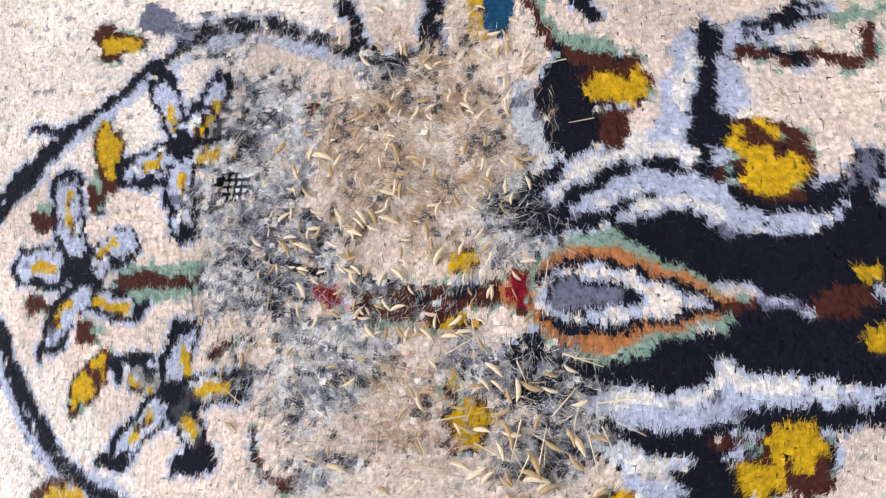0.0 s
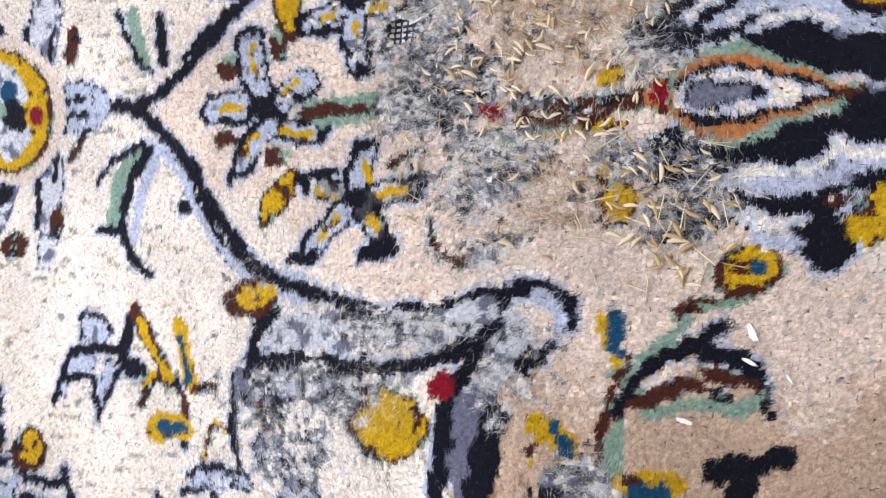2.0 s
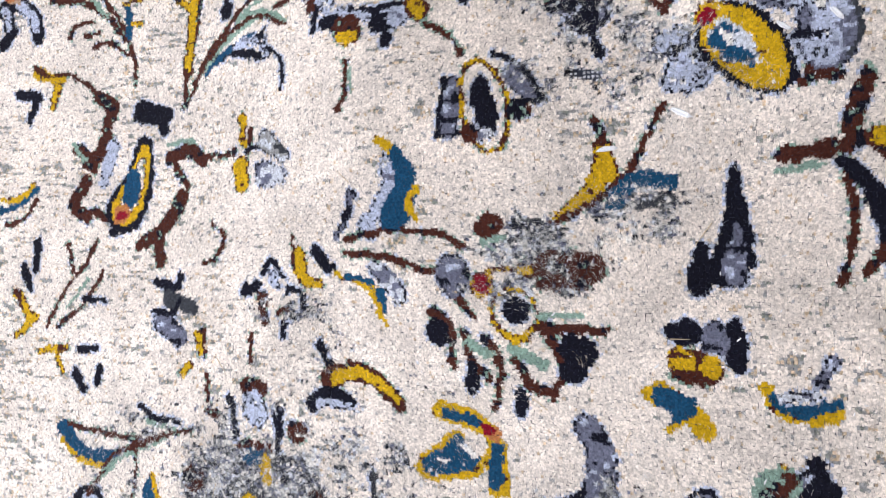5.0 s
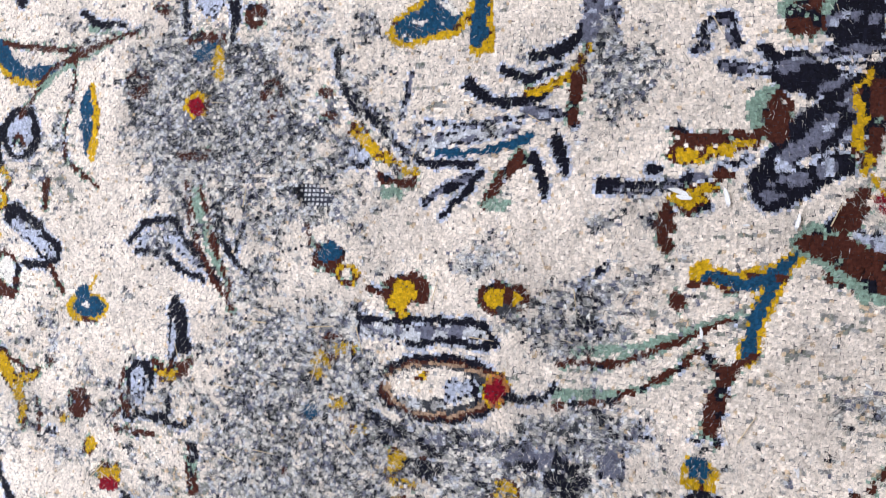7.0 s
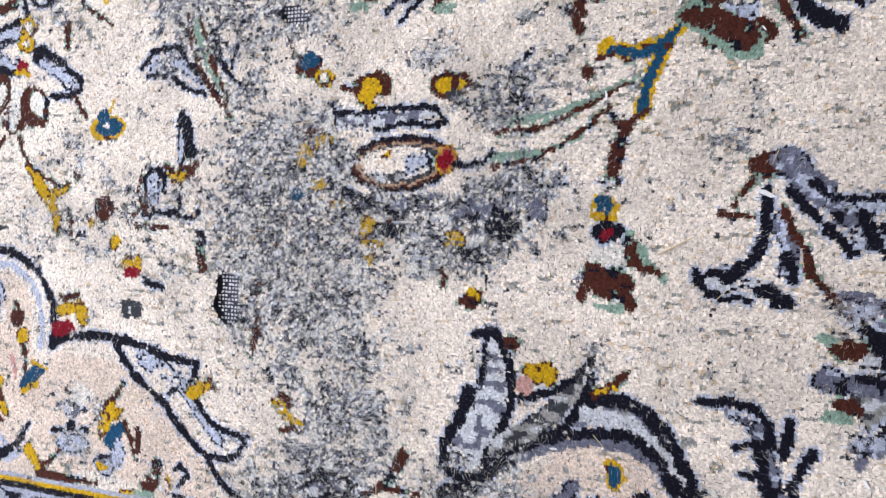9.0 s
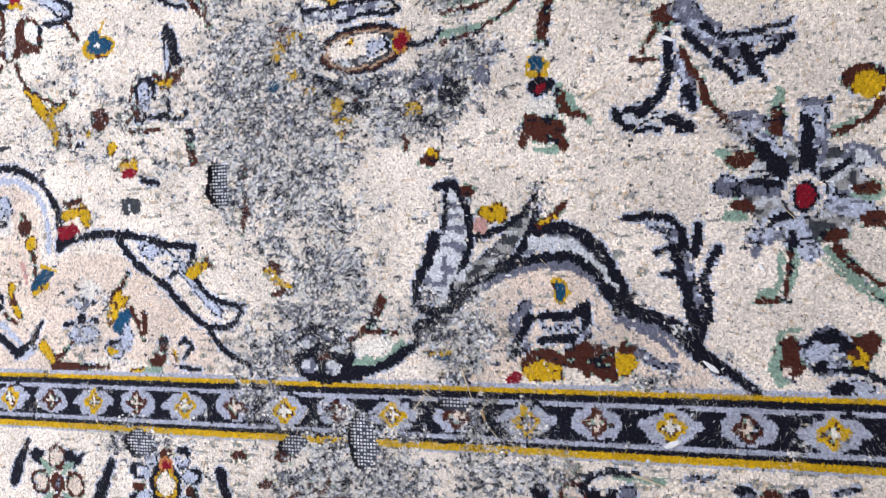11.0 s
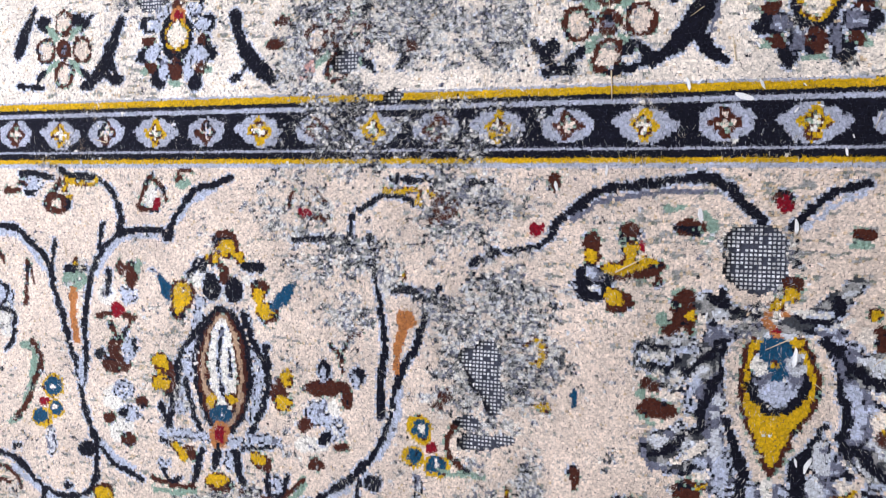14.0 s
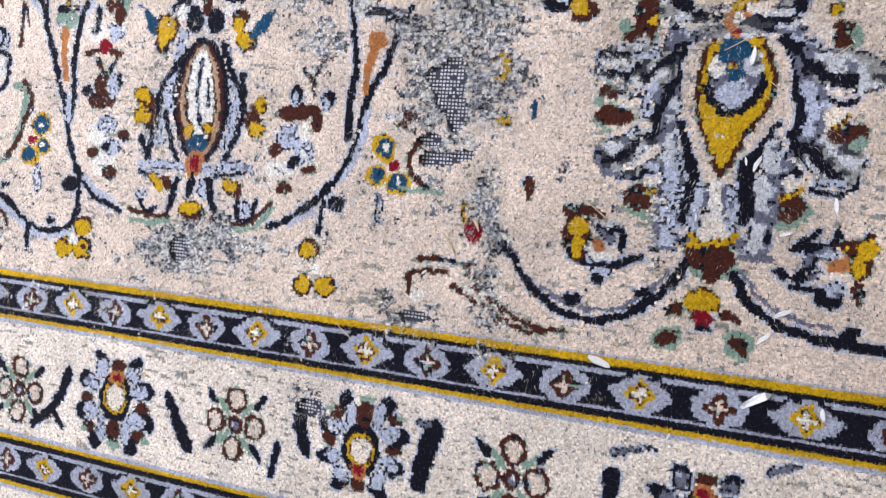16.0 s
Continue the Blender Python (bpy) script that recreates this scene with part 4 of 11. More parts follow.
stroke('scroll_arm', BROWN, 0.40, 0.33, (-10.69, 46.60), (-10.00, 46.84))
stroke('scroll_arm', NAVY, 0.56, 0.48, (-12.96, 48.11), (-12.21, 48.02))
stroke('scroll_ring', NAVY, 0.30, 0.29, (-10.06, 48.07), (-9.19, 47.96), (-9.14, 46.90))
stroke('scroll_arm', NAVY, 0.46, 0.39, (-10.30, 45.95), (-10.26, 45.19))
stroke('scroll_arm', BROWN, 0.31, 0.30, (-12.59, 45.54), (-12.48, 43.97))
motif('gold_tulip')
stroke('gold_tulip', GOLD, 0.56, 0.47, (-28.47, 44.10), (-26.29, 44.34))
stroke('tulip_stem', GOLD, 0.48, 0.40, (-27.11, 43.86), (-26.75, 42.79))
stroke('tulip_leaf', NAVY, 0.55, 0.46, (-25.40, 44.12), (-23.91, 44.21))
stroke('tulip_leaf', NAVY, 0.70, 0.54, (-25.66, 42.74), (-24.88, 41.68))
stroke('tulip_leaf', NAVY, 0.61, 0.54, (-23.74, 42.83), (-23.85, 41.98))
motif('teal_hook')
stroke('hook_edge', GOLD, 0.30, 0.24, (-4.63, 48.04), (-4.14, 46.84), (-3.81, 46.10))
stroke('teal_hook', TEAL, 0.36, 0.27, (-4.17, 47.99), (-3.89, 46.82))
motif('blue_flag')
stroke('blue_flag', SLATE, 1.50, 1.10, (-19.00, 46.10), (-17.67, 44.99))
stroke('flag_edge', NAVY, 0.34, 0.30, (-19.68, 46.66), (-18.25, 46.54), (-17.74, 47.33))
stroke('flag_tail', GOLD, 0.58, 0.50, (-16.33, 45.22), (-16.04, 44.22))
stroke('flag_tail', GOLD, 0.64, 0.50, (-17.27, 43.00), (-16.73, 43.46))
stroke('flag_edge', BROWN, 0.25, 0.25, (-15.97, 45.51), (-15.70, 43.88))
stroke('flag_stem', BROWN, 0.25, 0.24, (-15.54, 42.91), (-15.32, 41.31))
oval('bud', BROWN, (-12.19, 42.41), 0.93, 0.55, 173)
stroke('bar', NAVY, 0.41, 0.40, (-13.77, 41.71), (-13.44, 39.69))
stroke('bar', NAVY, 0.52, 0.45, (-10.55, 41.41), (-10.65, 39.02))
oval('bar_heart', BLUE, (-12.11, 41.18), 1.06, 0.84, 105)
oval('bud', BROWN, (-9.29, 40.02), 0.56, 0.51, 137)
stroke('leaf', NAVY, 0.63, 0.56, (-7.87, 44.84), (-7.16, 43.61))
motif('gold_arch')
stroke('arch_edge', BROWN, 1.24, 0.75, (-7.30, 43.03), (-5.88, 43.52), (-4.32, 43.14), (-3.06, 41.80))
stroke('gold_arch', GOLD, 0.74, 0.47, (-6.97, 43.01), (-5.57, 43.50), (-4.16, 42.99), (-3.23, 42.23))
stroke('arch_leaf', NAVY, 0.94, 0.79, (-8.38, 41.61), (-7.10, 42.14), (-6.12, 41.80))
stroke('arch_leaf', BLUE, 0.50, 0.42, (-7.88, 41.59), (-6.11, 41.51))
motif('great_flower')
oval('great_flower', GOLD, (3.22, 46.74), 1.42, 1.27, 127)
oval('flower_body', IVORY, (3.27, 46.87), 1.11, 0.99, 140)
oval('flower_heart', NAVY, (3.35, 47.00), 0.80, 0.71, 127)
stroke('petal', BROWN, 0.63, 0.45, (-1.18, 46.85), (-0.31, 46.22), (0.04, 43.98))
stroke('petal', BROWN, 0.50, 0.43, (0.54, 45.87), (1.00, 44.46), (1.98, 43.31))
stroke('petal', BROWN, 0.49, 0.38, (1.65, 45.51), (2.50, 44.09), (2.29, 41.95))
stroke('petal', BROWN, 0.53, 0.41, (3.28, 44.57), (4.10, 43.18), (5.38, 42.84))
stroke('petal', BROWN, 0.52, 0.41, (5.07, 45.51), (5.61, 43.88), (5.13, 42.60))
stroke('petal', BROWN, 0.69, 0.41, (4.54, 46.08), (6.32, 45.94), (7.67, 45.95))
stroke('petal', BROWN, 0.45, 0.39, (0.22, 47.56), (1.07, 46.65))
stroke('petal', MINT, 0.55, 0.43, (0.83, 45.30), (1.94, 44.67))
stroke('petal', MINT, 0.54, 0.42, (3.00, 45.13), (4.72, 44.20))
stroke('petal', MINT, 0.37, 0.31, (4.53, 46.62), (6.56, 46.71))
oval('petal', NAVY, (-0.86, 45.71), 0.74, 0.62, 108)
oval('petal', NAVY, (1.03, 43.37), 0.93, 0.38, 93)
oval('petal', NAVY, (3.60, 42.28), 0.80, 0.36, 93)
oval('petal', NAVY, (6.34, 44.88), 1.01, 0.78, 167)
oval('petal', NAVY, (6.11, 43.85), 0.75, 0.52, 172)
motif('teal_gold_flower')
oval('teal_gold_flower', BROWN, (11.99, 44.33), 1.21, 0.85, 172)
oval('flower', GOLD, (11.31, 44.76), 0.68, 0.55, 167)
oval('flower', GOLD, (12.65, 44.40), 0.60, 0.48, 97)
stroke('flower_edge', GOLD, 1.20, 0.92, (10.18, 43.07), (11.32, 42.50), (12.21, 41.47))
stroke('flower_body', TEAL, 0.96, 1.04, (10.41, 42.93), (11.43, 42.50))
stroke('flower_body', TEAL, 0.71, 0.47, (11.32, 42.26), (10.87, 41.54))
stroke('flower_edge', GOLD, 0.38, 0.28, (10.54, 41.31), (11.32, 41.76))
oval('flower_top', NAVY, (11.43, 46.01), 0.91, 0.61, 171)
oval('flower_top', NAVY, (13.74, 45.31), 1.24, 0.56, 91)
oval('flower_top', SLATE, (12.87, 45.63), 0.76, 0.65, 104)
motif('teal_crescent')
stroke('teal_crescent', GOLD, 0.67, 0.55, (14.89, 43.38), (15.29, 42.51), (16.40, 42.09), (17.74, 42.36))
stroke('crescent_body', TEAL, 0.45, 0.51, (15.09, 43.00), (15.60, 42.49), (16.60, 42.43), (17.76, 42.82))
stroke('crescent_body', PALE, 0.44, 0.43, (15.60, 42.97), (17.02, 43.11))
stroke('crescent_body', SLATE, 0.65, 0.43, (17.23, 43.80), (17.81, 44.94))
motif('ghost_flower')
oval('ghost_flower', DUSK, (-12.06, 35.69), 4.81, 3.18, 173)
oval('petal', SLATE, (-14.04, 34.56), 1.78, 1.18, 174)
oval('petal', SLATE, (-9.83, 37.06), 1.65, 0.85, 175)
oval('petal', BROWN, (-8.11, 35.59), 1.13, 0.69, 98)
oval('petal', BROWN, (-12.52, 33.09), 1.03, 0.58, 178)
oval('petal', BROWN, (-12.17, 38.91), 1.25, 0.47, 175)
oval('petal', TEAL, (-12.29, 38.33), 0.84, 0.52, 172)
oval('petal', GOLD, (-11.38, 37.70), 0.88, 0.40, 97)
oval('petal', BROWN, (-16.41, 36.71), 0.83, 0.71, 123)
oval('petal', NAVY, (-9.52, 37.19), 0.85, 0.51, 174)
oval('knot', GOLD, (-12.39, 35.56), 0.73, 0.66, 131)
oval('knot', RED, (-12.38, 35.50), 0.47, 0.42, 141)
stroke('bar', NAVY, 0.46, 0.39, (-13.60, 41.09), (-13.60, 39.29))
stroke('bar', NAVY, 0.51, 0.44, (-10.65, 40.86), (-10.57, 38.82))
oval('bud', BROWN, (-9.41, 39.90), 0.73, 0.62, 125)
stroke('stem', BROWN, 0.25, 0.24, (-12.52, 31.06), (-11.86, 29.35), (-10.81, 28.82), (-10.35, 27.16), (-9.55, 25.26))
stroke('stem', MINT, 0.22, 0.22, (-12.00, 31.07), (-11.15, 28.81))
stroke('leaf', NAVY, 0.37, 0.30, (-10.79, 30.52), (-10.53, 29.40))
stroke('leaf', NAVY, 0.36, 0.30, (-9.23, 29.44), (-9.46, 28.32))
wear('grey', (-11.33, 35.10), 6.49, 5.40, 164, 0.95)
wear('grey', (-6.55, 31.44), 3.99, 3.26, 174, 0.85)
wear('grey', (-7.35, 21.36), 6.69, 3.71, 93, 0.95)
wear('grey', (0.49, 19.75), 6.88, 2.70, -171, 0.95)
wear('grey', (7.75, 20.96), 3.18, 2.04, -169, 0.6)
wear('grey', (8.86, 36.12), 2.62, 2.00, 99, 0.75)
wear('grey', (2.34, 28.09), 1.79, 1.24, -177, 0.7)
wear('grey', (7.74, 26.03), 2.72, 1.62, -175, 0.5)
wear('grey', (-15.48, 18.73), 7.18, 3.72, -172, 0.4)
wear('grey', (-4.96, 38.78), 3.61, 1.64, 175, 0.6)
wear('grey', (8.23, 30.25), 2.70, 0.93, -178, 0.4)
wear('grey', (-20.38, 34.65), 6.34, 4.65, 104, 0.3)
wear('bare', (-5.78, 31.31), 1.03, 0.43, -180, 1)
wear('bare', (-6.96, 20.33), 0.61, 0.37, -172, 0.8)
wear('grey', (8.56, 66.39), 3.33, 2.57, 149, 0.6)
wear('grey', (6.70, 63.55), 3.96, 2.39, 156, 0.6)
wear('grey', (9.83, 60.15), 3.21, 2.54, 88, 0.55)
wear('grey', (4.80, 59.35), 3.33, 1.52, 179, 0.35)
wear('grey', (9.34, 51.99), 3.11, 2.01, -175, 0.6)
wear('grey', (4.03, 49.69), 4.26, 2.37, -175, 0.6)
wear('grey', (12.78, 58.09), 3.68, 3.43, 81, 0.3)
wear('grey', (5.87, 52.15), 2.98, 2.36, -173, 0.3)
wear('bare', (6.75, 59.11), 1.37, 0.42, 169, 0.75)
wear('grey', (-9.65, 46.81), 4.71, 1.32, -174, 0.3)
wear('grey', (11.84, 75.04), 3.85, 1.33, -173, 0.85)
wear('grey', (13.52, 77.44), 5.59, 0.92, -177, 0.6)
wear('grey', (18.91, 76.71), 1.99, 1.54, 92, 0.5)
wear('grey', (11.41, 73.26), 3.06, 2.25, -177, 0.7)
wear('grey', (20.98, 73.65), 1.58, 0.93, -174, 0.7)
wear('grey', (8.65, 78.78), 2.43, 1.23, -178, 0.35)
wear('bare', (10.86, 74.83), 1.50, 0.47, -180, 0.65)
wear('grey', (15.47, 88.35), 3.35, 2.07, 89, 0.9)
wear('grey', (16.15, 85.55), 2.34, 2.02, 160, 0.9)
wear('grey', (17.80, 82.85), 2.54, 2.41, 132, 0.85)
wear('grey', (22.84, 86.59), 1.88, 1.45, 96, 0.7)
wear('grey', (19.19, 90.65), 1.56, 1.14, 166, 0.75)
wear('grey', (22.24, 82.79), 1.63, 1.56, 81, 0.8)
wear('grey', (18.65, 84.29), 3.25, 1.04, -179, 0.6)
wear('grey', (24.05, 81.58), 1.83, 1.45, 85, 0.7)
wear('grey', (14.30, 91.94), 3.45, 1.08, 173, 0.45)
wear('grey', (18.08, 80.04), 2.37, 0.82, -175, 0.6)
wear('dust', (19.97, 88.66), 3.46, 3.15, 131, 0.9)
wear('dust', (19.49, 81.80), 2.61, 1.81, -177, 0.7)
wear('dust', (21.21, 89.53), 2.54, 1.88, 101, 0.8)
wear('bare', (14.61, 87.70), 0.67, 0.56, 154, 0.9)
scatter("husk", (19.60, 86.79), 4.2, 3.6, 150, 0.24, 0.5, 21)
scatter("husk", (19.06, 83.20), 4.6, 3.8, 45, 0.28, 0.48, 22)
scatter("husk", (23.53, 81.15), 1.8, 2.2, 36, 0.35, 0.6, 23)
scatter("straw", (19.78, 86.48), 6.0, 7.0, 100, 0.25, 0.7, 24)
scatter("husk", (20.24, 89.59), 3.5, 3.5, 70, 0.22, 0.45, 25)
scatter("straw", (23.39, 81.27), 2.5, 3.5, 40, 0.4, 1.1, 26)
loose('husk', (17.53, 88.44), 0.65, -20)
loose('husk', (20.23, 88.28), 0.54, -10)
loose('husk', (19.65, 88.51), 0.55, -70)
loose('husk', (18.78, 86.73), 0.55, -50)
loose('husk', (19.11, 86.72), 0.58, -60)
loose('husk', (19.61, 86.61), 0.63, -20)
loose('husk', (19.56, 87.34), 0.54, -20)
loose('husk', (16.55, 85.87), 0.60, -55)
loose('husk', (17.16, 85.87), 0.63, -25)
loose('husk', (18.65, 86.26), 0.55, -15)
loose('husk', (17.19, 84.71), 0.55, -55)
loose('husk', (21.08, 85.66), 0.60, 60)
loose('husk', (22.18, 82.45), 0.47, -0)
loose('husk', (22.68, 82.51), 0.41, -40)
loose('husk', (20.96, 82.24), 0.48, -0)
loose('husk', (24.58, 81.29), 0.72, -50)
loose('husk', (23.60, 80.76), 0.66, -60)
loose('husk', (23.68, 80.38), 0.65, -0)
loose('husk', (23.54, 80.50), 0.60, -15)
loose('husk', (18.69, 80.23), 0.58, -20)
loose('husk', (23.16, 82.44), 0.60, -90)
loose('husk', (22.98, 81.37), 0.67, -70)
loose('fleck', (25.68, 77.83), 0.68, -70)
loose('fleck', (25.61, 77.03), 0.56, -25)
loose('fleck', (23.89, 75.30), 0.56, -20)
loose('fleck', (26.66, 76.60), 0.37, -60)
loose('fleck', (18.57, 69.26), 1.06, -70)
loose('fleck', (17.51, 67.48), 0.87, -100)
loose('fleck', (16.38, 68.02), 1.47, 5)
loose('fleck', (16.92, 64.88), 0.83, -60)
loose('fleck', (18.28, 65.64), 1.05, -60)
loose('fleck', (17.98, 60.45), 1.23, -60)
loose('fleck', (20.00, 68.47), 0.57, -60)
loose('fleck', (18.17, 63.76), 0.81, -10)
loose('fleck', (7.98, 55.09), 1.17, 5)
loose('fleck', (15.97, 60.11), 0.92, -40)
loose('straw', (3.45, 69.89), 0.78, -80)
loose('straw', (1.94, 63.45), 1.06, -100)
loose('fleck', (11.54, 56.66), 1.40, -30)
loose('fleck', (15.09, 30.35), 0.73, -100)
loose('fleck', (11.02, 31.24), 0.74, -10)
loose('fleck', (10.80, 31.46), 0.88, -20)
loose('fleck', (12.58, 31.27), 0.85, -80)
loose('straw', (12.02, 38.19), 0.88, -60)
loose('straw', (5.53, 28.49), 0.72, -70)
loose('fleck', (11.86, 25.91), 0.55, -80)
scatter("straw", (2, 40), 20, 30, 60, 0.5, 1.3, 31)
scatter("fleck", (14, 45), 9, 34, 50, 0.15, 0.35, 32)
motif("border_ground", "peach wool ground of the broad border")
band("border_ground", PEACH, -41, -13.9)
motif("border_ground", "ivory wool ground of the narrow border")
band("border_ground", IVORY, -10, -2)
band("second_ground", IVORY, -53, -44)
motif('panel_ground')
stroke('panel_ground', PEACH, 6.80, 6.83, (-30.85, 10.58), (-31.06, 3.08))
stroke('panel_ground', PEACH, 6.11, 5.94, (-27.35, 12.49), (-25.88, 4.29), (-23.16, 3.53))
stroke('panel_ground', PEACH, 7.32, 4.98, (-21.48, 6.31), (-16.31, 6.10), (-11.94, 3.76))
stroke('panel_ground', PEACH, 2.92, 2.82, (-21.41, 8.99), (-16.75, 8.69))
stroke('panel_ground', PEACH, 4.58, 4.11, (7.80, 4.19), (13.38, 6.38), (16.15, 4.73), (19.18, 3.51))
stroke('panel_ground', PEACH, 2.22, 2.15, (10.86, 7.36), (14.46, 7.52))
motif('panel_edge')
stroke('panel_edge', NAVY, 0.64, 0.49, (-34.34, 13.36), (-33.10, 14.78), (-30.10, 16.64), (-26.67, 16.84), (-24.21, 15.68), (-22.63, 13.88), (-22.30, 12.10), (-22.33, 10.75))
stroke('panel_lining', BLUE, 0.53, 0.49, (-33.27, 13.13), (-30.72, 15.25), (-26.70, 15.92), (-24.51, 14.78), (-23.36, 12.53), (-23.25, 10.73))
stroke('panel_edge', NAVY, 0.69, 0.45, (-22.16, 10.93), (-21.08, 11.53), (-17.70, 11.59), (-15.18, 11.33), (-12.74, 10.74), (-11.30, 10.64))
stroke('panel_edge', NAVY, 0.52, 0.44, (-17.45, 11.29), (-15.72, 9.59), (-13.78, 8.15), (-12.11, 6.51), (-10.47, 5.32), (-8.60, 5.42), (-7.65, 6.71))
stroke('panel_edge', NAVY, 0.45, 0.41, (-11.30, 10.64), (-11.81, 9.28), (-13.28, 8.59))
stroke('leaf_body', BLUE, 1.02, 0.71, (-15.20, 10.68), (-12.77, 9.67), (-11.35, 8.23), (-9.51, 6.21))
stroke('panel_edge', NAVY, 0.40, 0.35, (-11.35, 8.44), (-9.96, 7.23), (-8.11, 6.69))
stroke('leaf_body', IVORY, 0.46, 0.45, (-14.22, 10.06), (-12.76, 9.89))
stroke('panel_edge', NAVY, 0.45, 0.35, (-10.24, 4.91), (-9.10, 3.72), (-7.27, 2.80))
stroke('edge_bar', NAVY, 0.75, 0.62, (-34.25, 16.68), (-31.87, 16.42), (-30.10, 16.64))
motif('bud')
stroke('bud', GOLD, 0.99, 0.62, (-11.34, 8.87), (-10.14, 9.41))
stroke('bud_tip', BROWN, 0.45, 0.36, (-10.14, 9.66), (-9.82, 9.25))
stroke('bud_tip', RED, 1.08, 0.87, (-21.98, 11.88), (-21.07, 12.11))
stroke('petal', GOLD, 0.88, 0.87, (-21.73, 13.22), (-20.24, 13.45), (-20.00, 12.57))
stroke('petal', BROWN, 0.39, 0.39, (-21.82, 13.89), (-20.49, 14.25))
motif('bird_flower')
stroke('wing', NAVY, 0.58, 0.41, (-32.11, 7.73), (-31.26, 6.35), (-29.21, 6.81), (-27.96, 6.49))
stroke('wing', NAVY, 0.42, 0.43, (-31.76, 9.62), (-31.51, 7.98), (-32.15, 6.31), (-33.67, 5.06))
stroke('wing', NAVY, 0.52, 0.41, (-28.85, 9.46), (-27.78, 6.95))
oval('heart', GOLD, (-30.13, 9.05), 0.82, 0.74, -164)
stroke('heart_edge', BROWN, 0.31, 0.31, (-30.87, 9.87), (-29.42, 9.91))
oval('heart', BROWN, (-30.03, 8.73), 0.47, 0.35, 84)
stroke('lining', BLUE, 0.52, 0.52, (-30.91, 8.24), (-30.07, 7.33), (-28.62, 7.62))
stroke('leaf', NAVY, 0.75, 0.42, (-34.57, 5.50), (-32.74, 6.29), (-30.98, 5.89))
stroke('leaf', NAVY, 0.63, 0.71, (-30.12, 5.23), (-28.13, 4.40), (-26.47, 3.11))
stroke('lining', BLUE, 0.63, 0.40, (-30.99, 5.66), (-28.11, 5.33), (-25.90, 3.83))
stroke('leaf', NAVY, 0.71, 0.40, (-26.47, 3.11), (-25.06, 4.11), (-24.20, 5.51))
stroke('lining', BLUE, 0.51, 0.40, (-25.93, 2.69), (-24.51, 3.91))
stroke('flower', GOLD, 0.75, 0.42, (-34.27, 5.27), (-33.42, 3.42), (-31.36, 2.83), (-30.73, 4.27))
stroke('flower_edge', BROWN, 0.43, 0.42, (-34.64, 2.87), (-32.85, 2.50), (-31.08, 2.37))
oval('flower_heart', WHITE, (-31.92, 3.73), 0.83, 0.56, -173)
oval('medal_heart', PEACH, (-32.21, 3.95), 0.48, 0.37, -169)
motif('blossom')
oval('petal', BLUE, (-27.43, 13.86), 1.01, 0.79, 86)
oval('petal_shade', DUSK, (-28.44, 14.09), 0.69, 0.64, -167)
oval('petal', BROWN, (-28.89, 14.55), 1.03, 0.65, -179)
oval('petal', WHITE, (-27.35, 12.49), 1.02, 0.73, -177)
oval('heart', NAVY, (-27.46, 12.71), 0.45, 0.32, -177)
oval('bud', BROWN, (-25.40, 12.28), 0.67, 0.63, -159)
stroke('bud', BROWN, 0.35, 0.30, (-25.65, 13.41), (-24.84, 12.51))
stroke('stem', BROWN, 0.36, 0.36, (-28.79, 12.01), (-28.52, 11.09))
oval('berry', GOLD, (-24.87, 11.15), 0.61, 0.54, -169)
stroke('stem', BROWN, 0.35, 0.35, (-24.62, 10.48), (-24.69, 7.53))
stroke('stem', PINK, 0.35, 0.35, (-25.74, 9.77), (-25.50, 8.41))
motif('teal_leaf')
leaf('teal_leaf', TEAL, (-24.96, 7.97), (-22.73, 9.62), 0.90, 0.00)
stroke('leaf_edge', GOLD, 0.40, 0.40, (-24.69, 7.62), (-23.58, 8.25))
stroke('leaf_edge', GOLD, 0.35, 0.30, (-24.09, 9.59), (-22.74, 9.40))
motif('tendril')
stroke('tendril', GOLD, 0.81, 0.51, (-26.91, 7.91), (-26.66, 6.54), (-26.12, 5.88))
stroke('tendril', BROWN, 0.41, 0.30, (-27.63, 6.04), (-26.41, 5.41))
stroke('tendril', GOLD, 1.00, 0.59, (-24.08, 3.84), (-23.44, 3.07), (-22.92, 2.20))
stroke('tendril', BROWN, 0.59, 0.38, (-23.19, 2.41), (-21.05, 2.32), (-18.44, 2.27))
stroke('tendril', BROWN, 0.44, 0.29, (-22.91, 2.87), (-21.27, 4.09))
motif('lily')
leaf('lily', GOLD, (-18.36, 5.35), (-17.17, 8.02), 1.05, 0.00)
leaf('lily', GOLD, (-17.31, 6.71), (-16.53, 7.40), 0.66, 0.00)
stroke('lily_edge', BROWN, 0.33, 0.28, (-17.90, 7.34), (-16.86, 8.47), (-16.64, 9.13))
leaf('leaf', TEAL, (-17.86, 4.94), (-16.30, 6.54), 1.04, 0.00)
stroke('stem', BROWN, 0.37, 0.37, (-16.30, 6.54), (-16.06, 5.90))
motif('blossom')
oval('petal', BLUE, (-20.67, 6.79), 0.74, 0.53, -174)
oval('petal', WHITE, (-19.86, 7.71), 1.05, 0.62, -176)
oval('dot', NAVY, (-20.67, 7.01), 0.27, 0.26, 50)
oval('dot', NAVY, (-19.62, 6.83), 0.26, 0.22, -169)
oval('dot', NAVY, (-20.70, 5.68), 0.43, 0.39, -153)
oval('dot', NAVY, (-21.77, 5.40), 0.64, 0.18, -177)
oval('dot', NAVY, (-19.50, 5.60), 0.47, 0.18, -177)
oval('petal', BLUE, (-20.46, 4.58), 1.27, 0.62, -176)
oval('petal_shade', SLATE, (-17.89, 3.62), 0.83, 0.69, -165)
